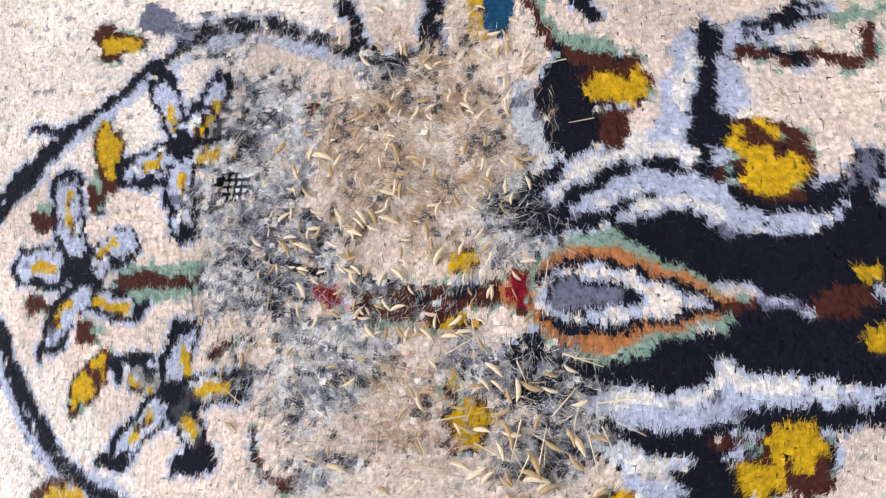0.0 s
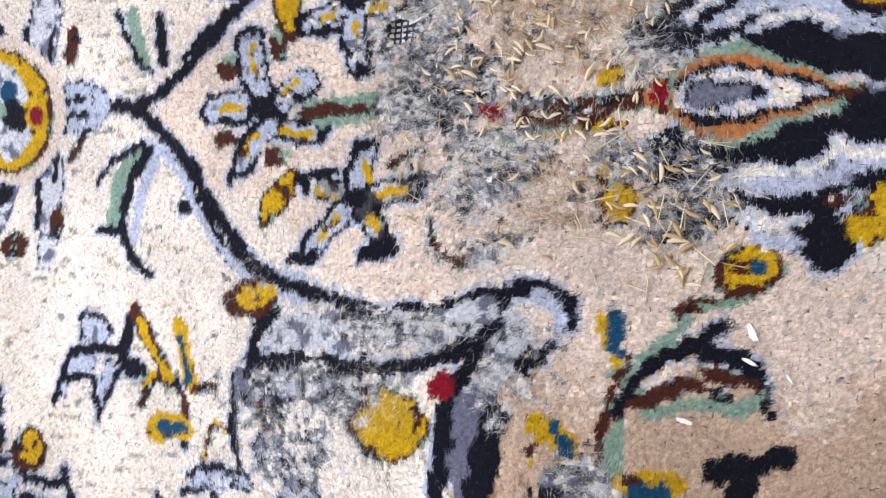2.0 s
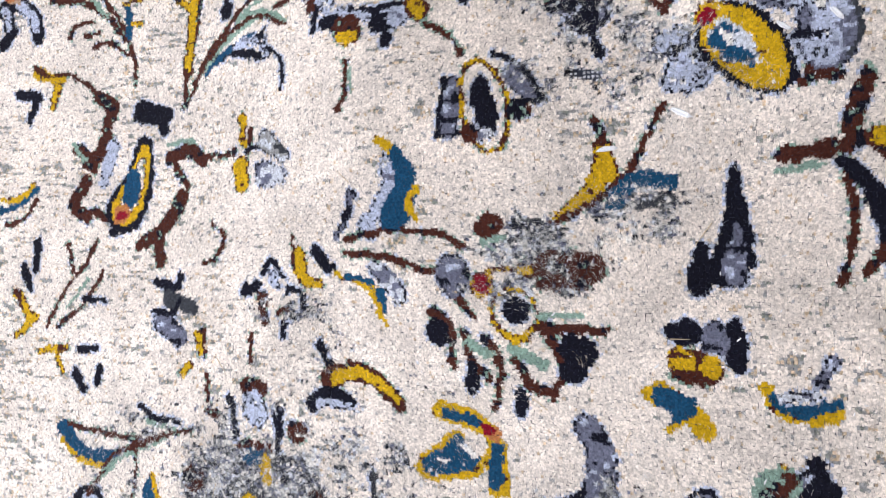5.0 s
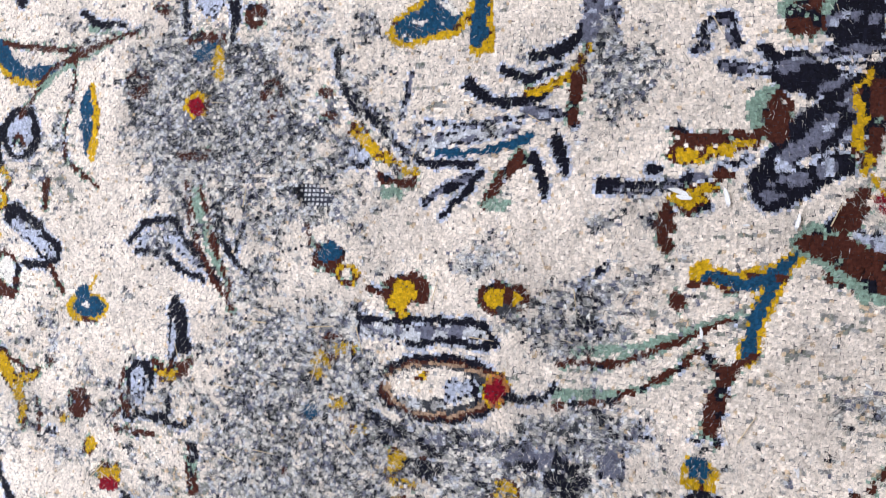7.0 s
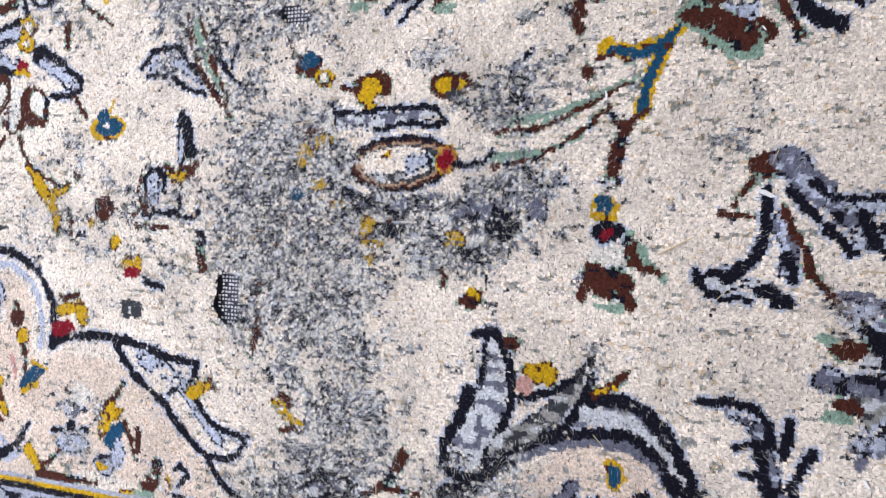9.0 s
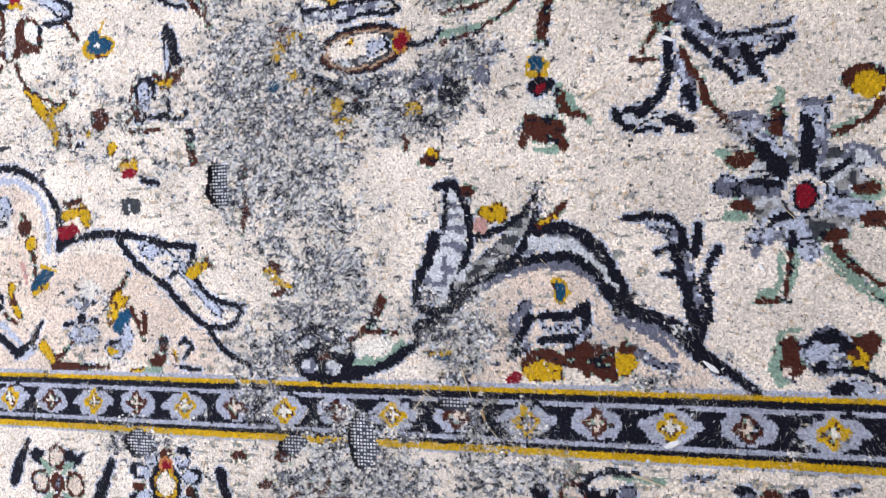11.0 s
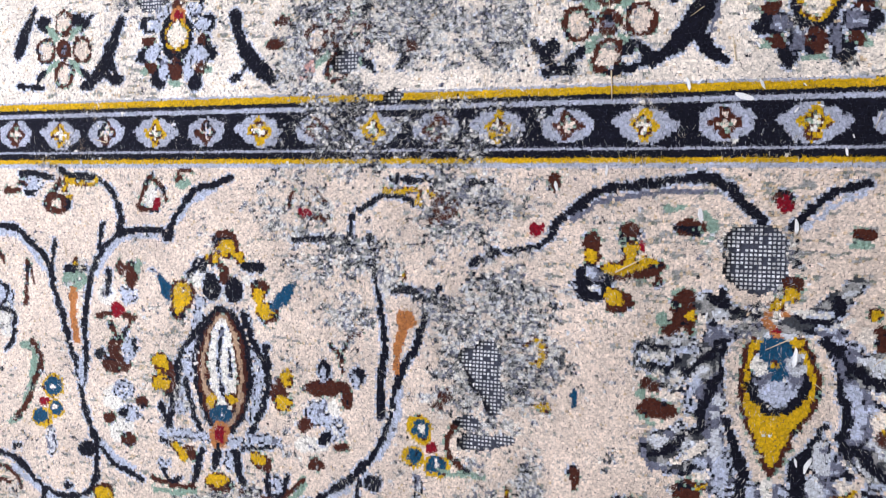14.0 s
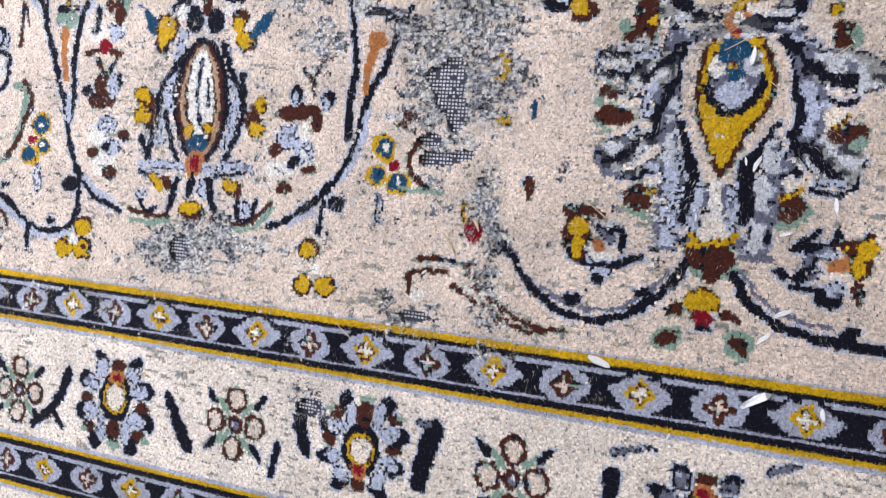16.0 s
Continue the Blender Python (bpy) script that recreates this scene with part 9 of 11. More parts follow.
stroke('petal', NAVY, 0.45, 0.45, (14.40, 6.65), (14.48, 5.03))
stroke('petal', BLUE, 0.42, 0.38, (12.12, 5.21), (14.05, 5.35))
stroke('petal', NAVY, 0.59, 0.51, (11.84, 4.55), (13.97, 4.70))
stroke('petal', SLATE, 0.45, 0.38, (14.62, 5.36), (13.83, 4.25))
oval('fruit_edge', BROWN, (12.13, 3.17), 1.56, 0.85, 1)
oval('fruit', GOLD, (12.05, 2.65), 1.30, 0.59, 1)
oval('fruit_edge', BROWN, (14.76, 3.55), 1.63, 0.97, 1)
oval('fruit', GOLD, (16.61, 3.46), 0.55, 0.76, 1)
oval('fruit_edge', BROWN, (16.69, 4.29), 0.49, 0.38, 0)
oval('fruit_edge', BROWN, (15.61, 2.74), 0.62, 0.39, 1)
oval('fruit_heart', IVORY, (13.66, 2.62), 0.64, 0.39, 1)
oval('red_spot', RED, (10.27, 2.40), 0.43, 0.40, 1)
stroke('grey_leaf', SLATE, 0.56, 0.48, (17.23, 3.92), (18.41, 3.25), (19.30, 3.14))
motif('corner_flower')
oval('leaf_edge', MINT, (24.39, 3.32), 0.60, 1.02, 1)
oval('leaf', BROWN, (24.99, 3.75), 0.65, 1.08, 1)
oval('leaf_heart', PEACH, (24.65, 3.14), 0.24, 0.36, 1)
oval('petal', BLUE, (26.33, 4.01), 1.00, 0.83, 0)
stroke('petal_edge', NAVY, 0.34, 0.33, (25.54, 4.36), (26.19, 4.78), (27.18, 4.62), (27.33, 4.21))
oval('petal_edge', NAVY, (26.31, 3.18), 0.42, 0.47, 1)
oval('bud', BROWN, (28.16, 4.51), 0.51, 0.53, 0)
oval('bud', GOLD, (27.94, 3.92), 0.36, 0.58, 1)
stroke('petal_edge', NAVY, 0.39, 0.38, (27.41, 3.15), (28.29, 3.06), (29.24, 2.56))
oval('petal', BLUE, (28.06, 2.23), 0.87, 0.47, 1)
oval('petal_edge', NAVY, (27.23, 2.15), 0.63, 0.35, 1)
motif('worn_spots')
oval('worn_spot', GOLD, (-0.71, 19.16), 0.54, 0.50, -4)
oval('worn_spot', BROWN, (0.43, 18.99), 0.53, 0.56, -4)
oval('worn_spot', GOLD, (-0.20, 18.19), 0.77, 0.32, -4)
oval('worn_spot', GOLD, (4.35, 18.67), 0.79, 0.48, -4)
stroke('worn_spot', BROWN, 0.50, 0.42, (3.81, 17.58), (3.92, 16.29))
oval('worn_spot', PEACH, (4.08, 17.04), 0.22, 0.21, -4)
oval('worn_spot', BROWN, (5.40, 15.51), 0.64, 0.41, -3)
oval('worn_spot', GOLD, (5.55, 15.84), 0.43, 0.27, -3)
spare((-0.11, 18.58), 0.88, 0.8)
spare((4.35, 18.57), 0.77, 0.8)
spare((3.86, 16.88), 0.71, 0.8)
spare((5.40, 15.58), 0.63, 0.7)

motif('winged_stem')
stroke('leaf_edge', GOLD, 0.61, 0.51, (-26.15, 38.50), (-24.89, 37.21), (-22.86, 37.03))
stroke('teal_leaf', TEAL, 0.92, 0.73, (-26.33, 39.25), (-25.17, 38.14), (-24.09, 37.58), (-22.11, 37.65))
stroke('stem_edge', MINT, 0.35, 0.33, (-18.54, 39.06), (-21.39, 37.76), (-23.97, 35.68))
stroke('stem', BROWN, 0.38, 0.31, (-25.83, 39.43), (-23.16, 38.92), (-20.30, 38.75), (-18.63, 39.25), (-16.46, 39.59))
stroke('stem', BROWN, 0.32, 0.30, (-19.97, 38.61), (-22.20, 37.72), (-23.59, 36.07), (-24.31, 34.97))
stroke('stem', BROWN, 0.29, 0.24, (-20.56, 38.25), (-20.46, 36.46), (-20.97, 34.44), (-20.63, 32.56), (-18.41, 31.23))
stroke('leaf_body', MINT, 0.53, 0.42, (-19.74, 40.07), (-17.91, 39.66))
stroke('leaf_edge', NAVY, 0.40, 0.35, (-20.39, 40.94), (-19.29, 40.30), (-17.49, 40.01))
oval('stem_knot', BROWN, (-14.98, 40.61), 0.59, 0.31, -3)
leaf('drop_edge', GOLD, (-19.31, 36.82), (-18.99, 32.52), 1.19, 0.00)
leaf('teal_drop', TEAL, (-19.52, 36.57), (-19.41, 32.94), 0.91, 0.00)
motif('curved_leaf')
stroke('leaf_body', BLUE, 0.72, 0.43, (-15.14, 28.58), (-13.44, 28.55), (-11.92, 27.64), (-11.06, 27.01))
stroke('leaf_edge', NAVY, 0.46, 0.34, (-15.95, 28.60), (-15.07, 29.41), (-13.44, 29.54), (-12.39, 28.43), (-10.57, 26.65))
stroke('leaf_edge', NAVY, 0.36, 0.31, (-15.60, 27.96), (-14.09, 27.93), (-12.63, 27.08), (-11.30, 26.54))
stroke('leaf_body', BLUE, 0.49, 0.36, (-10.51, 29.54), (-10.04, 28.43), (-9.32, 27.49))
stroke('leaf_edge', NAVY, 0.31, 0.27, (-10.97, 30.38), (-10.32, 28.70), (-8.97, 27.09))
stroke('stem', MINT, 0.35, 0.30, (-12.41, 31.44), (-11.38, 28.65), (-9.75, 26.20))
stroke('stem', BROWN, 0.29, 0.24, (-12.90, 31.54), (-12.33, 29.47), (-10.93, 26.96), (-9.41, 25.00))
stroke('stem', BROWN, 0.28, 0.24, (-12.00, 31.45), (-10.92, 28.67), (-9.76, 26.31))
motif('teal_star')
oval('star_edge', GOLD, (-18.53, 24.71), 1.37, 0.90, 4)
oval('star', TEAL, (-18.39, 24.78), 1.02, 0.60, 4)
oval('star', TEAL, (-18.91, 25.53), 0.50, 0.33, 4)
oval('star_heart', WHITE, (-18.70, 24.82), 0.27, 0.18, 4)
stroke('star_edge', GOLD, 0.27, 0.24, (-18.32, 25.82), (-17.99, 26.32))
motif('spear_bud')
leaf('spear', NAVY, (-12.87, 25.68), (-12.78, 22.65), 1.07, 0.00)
leaf('spear_body', BLUE, (-12.99, 24.52), (-12.92, 22.69), 0.44, 0.00)
oval('cup_edge', BROWN, (-12.47, 22.17), 0.68, 0.42, 6)
oval('cup_edge', BROWN, (-13.65, 22.21), 0.35, 0.40, 6)
stroke('cup', GOLD, 0.32, 0.28, (-13.63, 21.99), (-13.18, 21.58), (-12.53, 22.05))
stroke('loop', BLUE, 0.83, 0.70, (-14.80, 21.60), (-14.77, 20.30))
stroke('loop_edge', NAVY, 0.29, 0.29, (-15.38, 20.75), (-15.39, 21.80), (-14.79, 22.27), (-14.18, 21.75), (-14.05, 21.08))
stroke('loop_edge', NAVY, 0.32, 0.31, (-14.78, 19.49), (-13.05, 19.82), (-12.97, 20.63))
stroke('loop_edge', BROWN, 0.26, 0.26, (-15.45, 20.74), (-15.59, 19.73), (-16.44, 19.39))
stroke('loop_edge', BROWN, 0.29, 0.25, (-15.85, 18.53), (-13.72, 18.65))
motif('feather_leaf')
stroke('feather', SLATE, 0.62, 0.49, (-4.05, 36.02), (-3.06, 35.03), (-1.86, 34.07))
stroke('feather_edge', NAVY, 0.37, 0.51, (-4.72, 38.29), (-4.50, 36.58), (-3.64, 35.15))
stroke('feather_edge', NAVY, 0.51, 0.31, (-3.64, 35.15), (-2.14, 34.07), (-1.20, 33.23), (0.14, 32.67), (2.32, 32.50))
oval('feather', BLUE, (-3.34, 32.89), 0.81, 0.54, -26)
stroke('feather_edge', NAVY, 0.25, 0.25, (-4.37, 32.44), (-2.79, 32.36))
stroke('gold_vein', GOLD, 0.67, 0.43, (-3.59, 34.18), (-2.37, 33.06), (-0.43, 32.14))
oval('leaf_foot', BROWN, (-5.30, 36.05), 0.42, 0.33, -1)
oval('leaf_foot', BROWN, (-5.05, 34.78), 0.45, 0.36, 0)
stroke('leaf_foot', BROWN, 0.49, 0.37, (-2.02, 31.85), (-0.46, 31.67))
oval('leaf_foot', MINT, (-1.48, 31.23), 0.61, 0.24, 1)
stroke('inner_feather', SLATE, 0.32, 0.27, (-0.77, 36.65), (-0.94, 35.70), (-1.27, 34.60))
stroke('inner_feather', SLATE, 0.24, 0.20, (-0.49, 34.38), (2.18, 34.43), (4.46, 34.52))
stroke('inner_feather', PALE, 0.69, 0.55, (-0.45, 33.60), (1.95, 33.82), (4.23, 34.07))
stroke('teal_vein', TEAL, 0.45, 0.34, (0.55, 33.19), (2.50, 33.11), (4.26, 33.43), (4.79, 33.78))
stroke('feather_edge', NAVY, 0.57, 0.39, (2.00, 36.12), (2.96, 35.44), (4.67, 35.26), (5.30, 35.60))
stroke('feather_edge', NAVY, 0.46, 0.39, (3.51, 36.69), (4.63, 36.31), (5.69, 36.68))
stroke('feather_edge', NAVY, 0.55, 0.48, (4.59, 37.32), (5.81, 37.42), (6.87, 38.32))
stroke('feather', SLATE, 1.53, 1.22, (7.34, 38.25), (7.47, 39.97), (6.85, 41.25))
stroke('feather', GREY, 1.19, 0.84, (7.69, 37.75), (8.66, 36.27))
stroke('gold_vein', GOLD, 0.45, 0.34, (4.66, 35.66), (6.10, 36.13), (6.95, 37.53))
stroke('leaf_foot', BROWN, 0.72, 0.62, (6.71, 36.31), (6.55, 34.37))
stroke('feather', SLATE, 0.64, 0.48, (4.70, 34.77), (6.16, 34.61))
stroke('feather_edge', NAVY, 0.36, 0.31, (2.60, 32.15), (1.72, 31.02), (0.96, 30.23))
stroke('feather', SLATE, 0.46, 0.42, (2.03, 32.04), (0.23, 31.02))
stroke('leaf_foot', BROWN, 0.64, 0.50, (4.48, 32.78), (3.47, 31.87), (2.92, 30.71))
oval('leaf_foot', MINT, (3.37, 30.72), 0.60, 0.30, 2)
stroke('feather_edge', NAVY, 0.54, 0.44, (4.97, 32.89), (5.48, 31.19))
stroke('feather_edge', NAVY, 0.48, 0.43, (5.96, 33.49), (6.30, 32.32))
motif('teal_heart')
stroke('heart_edge', GOLD, 1.09, 0.89, (-0.81, 41.65), (1.07, 41.14), (1.94, 40.66))
stroke('teal_arm', TEAL, 0.60, 0.48, (-0.53, 41.52), (1.23, 41.08))
oval('heart_edge', GOLD, (-0.13, 39.05), 1.96, 1.10, 15)
oval('heart_edge', GOLD, (-0.01, 40.05), 0.71, 0.58, -3)
stroke('heart_edge', GOLD, 1.09, 1.19, (2.18, 40.03), (2.32, 38.01))
oval('teal_heart', TEAL, (-0.13, 39.05), 1.64, 0.77, 15)
oval('teal_heart', TEAL, (0.11, 39.83), 0.49, 0.64, -3)
stroke('teal_arm', TEAL, 0.68, 0.78, (2.29, 39.86), (2.11, 38.22))
oval('heart_gap', IVORY, (1.08, 39.78), 0.64, 0.53, -3)
oval('heart_spot', WHITE, (-0.67, 38.97), 0.39, 0.16, -2)
oval('heart_spot', WHITE, (0.61, 39.59), 0.62, 0.23, -31)
oval('knot', ORANGE, (2.10, 40.55), 0.47, 0.37, -3)
oval('knot', RED, (1.77, 40.78), 0.40, 0.31, -3)
motif('curl_leaf')
stroke('curl_leaf', SLATE, 0.54, 0.44, (11.49, 37.32), (11.72, 38.25), (12.52, 38.26), (12.70, 37.47))
stroke('curl_edge', NAVY, 0.20, 0.17, (11.40, 37.37), (11.59, 38.35), (12.51, 38.59), (12.83, 37.55))
stroke('curl_leaf', SLATE, 0.48, 0.46, (12.23, 36.51), (13.60, 36.29), (14.80, 36.31))
oval('curl_gap', IVORY, (12.04, 37.31), 0.30, 0.21, -1)
motif('slate_palmette')
oval('petal_ground', NAVY, (16.74, 38.47), 1.18, 1.38, -2)
oval('petal_ground', NAVY, (16.88, 40.07), 0.46, 0.40, -4)
stroke('petal_ground', NAVY, 1.48, 1.80, (14.60, 36.18), (16.16, 36.10), (17.77, 36.58))
stroke('petal_ground', NAVY, 1.88, 2.21, (14.22, 31.81), (15.44, 33.47), (17.12, 35.03))
stroke('petal_ground', NAVY, 0.43, 0.38, (13.62, 37.16), (14.27, 36.59))
stroke('petal', SLATE, 0.33, 0.29, (15.93, 39.00), (16.69, 39.50))
stroke('petal', SLATE, 0.37, 0.36, (15.86, 37.97), (16.70, 38.29), (17.64, 37.98))
stroke('petal', SLATE, 0.41, 0.32, (15.96, 36.95), (17.76, 37.06))
stroke('petal', SLATE, 0.47, 0.41, (14.28, 36.19), (15.38, 36.52), (15.76, 36.86))
stroke('petal', SLATE, 0.33, 0.33, (15.10, 34.92), (16.54, 35.92))
stroke('petal', SLATE, 0.79, 0.61, (14.67, 32.75), (15.82, 33.95), (16.78, 35.26))
stroke('petal', SLATE, 0.67, 0.53, (14.11, 31.50), (15.08, 32.10), (16.22, 32.56))
stroke('petal', SLATE, 0.28, 0.28, (16.94, 34.34), (16.59, 33.26))
stroke('petal_vein', IVORY, 0.19, 0.16, (15.57, 36.65), (16.91, 36.61), (17.77, 36.71))
stroke('petal_vein', IVORY, 0.16, 0.14, (16.16, 36.23), (17.11, 36.21))
stroke('petal_vein', IVORY, 0.29, 0.25, (14.79, 34.66), (15.64, 35.09))
stroke('petal_vein', IVORY, 0.29, 0.24, (15.34, 32.76), (16.55, 33.35))
oval('bud', MINT, (15.27, 38.91), 1.04, 0.99, 37)
oval('bud', BROWN, (15.20, 38.32), 0.67, 0.90, -2)
oval('bud', BROWN, (15.77, 39.15), 0.31, 0.41, -3)
oval('bud', GOLD, (15.64, 39.84), 0.20, 0.16, -3)
oval('bud', MINT, (13.96, 34.57), 0.84, 1.03, 0)
oval('bud', BROWN, (14.24, 34.35), 0.52, 1.07, 0)
stroke('gold_rim', GOLD, 0.36, 0.36, (16.89, 35.52), (17.07, 33.26))
oval('gold_rim', GOLD, (17.33, 35.94), 0.26, 0.28, -1)
oval('gold_rim', GOLD, (17.34, 32.71), 0.29, 0.47, 0)
stroke('heart', BROWN, 0.52, 0.51, (17.60, 35.63), (17.55, 33.27))
motif('gold_boat')
stroke('boat_edge', BROWN, 0.54, 0.47, (10.64, 33.94), (11.30, 33.53), (13.53, 33.68))
oval('boat_edge', BROWN, (10.54, 33.01), 0.39, 0.51, 0)
stroke('boat', GOLD, 0.85, 0.43, (10.72, 32.83), (11.74, 32.93), (13.54, 33.32))
stroke('boat_shade', SLATE, 0.66, 0.53, (7.72, 31.78), (9.71, 31.60), (11.68, 32.02))
stroke('boat_shade', NAVY, 0.30, 0.27, (7.58, 31.87), (9.04, 31.72), (10.66, 31.76))
oval('boat_shade', NAVY, (9.77, 32.35), 0.35, 0.23, 1)
stroke('boat_shade', BLUE, 0.35, 0.30, (12.18, 32.21), (13.35, 32.78))
oval('boat_edge', BROWN, (12.51, 32.13), 0.37, 0.23, 1)
stroke('boat', GOLD, 0.49, 0.39, (10.64, 31.16), (12.19, 31.62))
oval('boat_edge', BROWN, (10.45, 30.28), 0.35, 0.73, 2)
oval('boat_edge', BROWN, (11.42, 30.87), 0.63, 0.41, 2)
oval('boat', GOLD, (11.29, 31.00), 0.51, 0.27, 2)
oval('boat_edge', BROWN, (10.48, 29.28), 0.26, 0.37, 3)
motif('teal_fork')
stroke('fork_edge', GOLD, 1.00, 0.70, (11.83, 28.18), (13.39, 28.02), (14.99, 29.00))
stroke('fork_edge', GOLD, 0.91, 0.75, (14.31, 28.17), (13.84, 26.39), (13.59, 25.06))
stroke('teal_fork', TEAL, 0.52, 0.45, (12.00, 28.06), (13.52, 27.98), (14.91, 29.00))
stroke('teal_fork', TEAL, 0.62, 0.50, (14.27, 28.04), (13.80, 26.47), (13.59, 25.23))
motif('fork_stem')
stroke('stem_edge', MINT, 0.42, 0.29, (6.32, 24.61), (9.70, 25.28), (13.43, 26.79))
stroke('fork_stem', BROWN, 0.31, 0.25, (6.33, 24.19), (8.40, 24.46), (10.35, 25.16), (12.95, 26.44))
stroke('stem_edge', MINT, 0.42, 0.35, (6.39, 22.83), (9.10, 23.34), (10.81, 24.18))
stroke('fork_stem', BROWN, 0.30, 0.26, (6.41, 22.36), (8.67, 23.01), (10.81, 24.27), (12.08, 25.34))
stroke('fork_stem', BROWN, 0.33, 0.30, (13.79, 25.16), (12.98, 24.03), (12.61, 22.75), (11.85, 21.73))
stroke('fork_stem', BROWN, 0.34, 0.29, (12.09, 24.99), (12.68, 24.52), (13.28, 24.72))
stroke('curl', SLATE, 0.37, 0.60, (8.16, 28.40), (7.33, 27.40), (7.33, 26.27), (8.04, 25.58))
oval('stem_edge', BROWN, (10.89, 27.03), 0.30, 0.36, 4)
stroke('stem_edge', BROWN, 0.26, 0.22, (11.26, 27.64), (12.01, 27.79))
motif('red_palmette')
stroke('bract_edge', MINT, 1.42, 1.75, (15.63, 29.69), (16.66, 29.10), (17.89, 28.22))
stroke('bract', BROWN, 0.81, 1.36, (15.52, 29.64), (16.66, 29.32), (17.89, 28.47))
stroke('bract', BROWN, 0.44, 0.39, (16.65, 30.04), (17.37, 30.88))
motif('worn_petals')
oval('worn_petal', NAVY, (0.87, 19.99), 0.92, 0.50, 5)
oval('worn_petal', SLATE, (2.57, 18.68), 1.57, 0.54, 6)
oval('worn_petal', NAVY, (0.68, 18.96), 1.09, 0.45, 6)
oval('worn_petal', SLATE, (5.51, 20.23), 1.62, 0.58, 5)
oval('worn_petal', NAVY, (7.02, 19.32), 0.95, 0.71, 6)
oval('worn_petal', DUSK, (4.17, 17.89), 1.26, 0.58, 7)
oval('worn_petal', BLUE, (2.91, 17.61), 0.88, 0.39, 7)
oval('worn_petal', SLATE, (8.35, 20.53), 1.01, 0.93, 5)
oval('worn_petal', DUSK, (6.39, 21.51), 1.68, 0.38, 5)
oval('worn_petal', SLATE, (9.18, 21.77), 1.04, 0.42, 5)
oval('worn_petal', NAVY, (-1.64, 20.00), 0.85, 0.47, 5)
oval('worn_petal', GOLD, (-0.30, 17.32), 0.33, 0.35, 7)
oval('worn_petal', GOLD, (-0.70, 18.81), 0.45, 0.26, 6)
oval('worn_petal', NAVY, (5.41, 18.05), 0.84, 0.38, 7)
motif('scroll_palmette')
stroke('petal', PALE, 0.70, 0.55, (-2.48, 24.85), (0.26, 25.05), (2.91, 25.30))
stroke('petal_edge', NAVY, 0.35, 0.32, (-2.88, 25.76), (-2.40, 25.28), (0.23, 25.61), (2.64, 25.57), (3.64, 24.73))
stroke('petal_edge', NAVY, 0.34, 0.30, (-0.25, 24.50), (1.60, 24.78), (3.40, 24.61))
oval('ring_edge', NAVY, (1.23, 22.62), 2.94, 1.54, 6)
oval('ring', BROWN, (1.23, 22.62), 2.73, 1.34, 6)
oval('ring', TAN, (1.23, 22.62), 2.57, 1.21, 6)
oval('ring', DUSK, (1.23, 22.62), 2.36, 1.07, 6)
oval('heart', IVORY, (1.07, 22.63), 2.11, 0.89, 6)
oval('heart', GREY, (0.69, 21.93), 1.33, 0.25, 7)
oval('heart', BLUE, (2.37, 22.73), 0.87, 0.54, 6)
stroke('heart_edge', NAVY, 0.20, 0.17, (2.69, 23.40), (3.05, 22.22))
oval('heart', GOLD, (0.52, 23.11), 0.32, 0.22, 6)
oval('knot', GOLD, (3.78, 22.85), 0.65, 0.72, 6)
oval('knot', ORANGE, (3.78, 22.85), 0.55, 0.63, 6)
oval('knot', RED, (3.73, 22.79), 0.42, 0.51, 6)
stroke('petal_edge', NAVY, 0.34, 0.28, (4.23, 22.61), (5.45, 22.52), (6.38, 23.11))
stroke('petal_edge', SLATE, 0.80, 0.59, (-2.26, 20.79), (0.50, 20.41), (3.57, 20.84))
stroke('petal_edge', NAVY, 0.43, 0.36, (-2.86, 21.49), (-1.14, 20.69), (0.51, 20.16))
oval('gold_bud', BROWN, (-0.59, 26.82), 1.15, 0.87, 4)
oval('gold_bud', GOLD, (-0.73, 26.50), 0.71, 0.82, 4)
oval('bud_gap', PEACH, (-0.00, 26.04), 0.48, 0.36, 4)
oval('gold_bud', BROWN, (3.96, 26.66), 1.19, 0.73, 4)
oval('gold_bud', GOLD, (3.91, 26.66), 0.80, 0.44, 4)
oval('bud_gap', DUSK, (4.13, 26.14), 0.45, 0.29, 4)
oval('gold_bud', BROWN, (-3.81, 23.99), 0.93, 0.58, 5)
oval('gold_bud', GOLD, (-4.64, 23.06), 0.59, 0.63, 6)
oval('gold_bud', GOLD, (-3.40, 23.88), 0.58, 0.39, 5)
oval('teal_bud', TEAL, (-4.99, 20.96), 0.42, 0.29, 7)
oval('gold_bud', GOLD, (-3.55, 21.51), 0.46, 0.36, 7)
oval('gold_bud', GOLD, (-2.52, 20.40), 0.51, 0.31, 7)
motif('teal_bud')
oval('bud_edge', BROWN, (-4.53, 28.08), 0.83, 0.80, 3)
oval('teal_bud', TEAL, (-4.48, 28.29), 0.59, 0.53, 3)
stroke('bud_edge', BROWN, 0.26, 0.23, (-5.69, 29.58), (-5.58, 28.67))
oval('gold_ring', GOLD, (-3.54, 27.31), 0.55, 0.61, 3)
oval('ring_heart', IVORY, (-3.54, 27.34), 0.26, 0.32, 3)
stroke('bud_edge', BROWN, 0.35, 0.32, (-2.42, 26.79), (-1.35, 26.66))
motif('banner_leaf')
oval('banner_leaf', BLUE, (-9.47, 75.94), 2.45, 0.99, -22)
stroke('leaf_edge', NAVY, 0.44, 0.36, (-15.51, 75.55), (-15.07, 77.00), (-13.78, 77.94), (-11.74, 78.13), (-9.82, 78.00), (-8.72, 77.15))
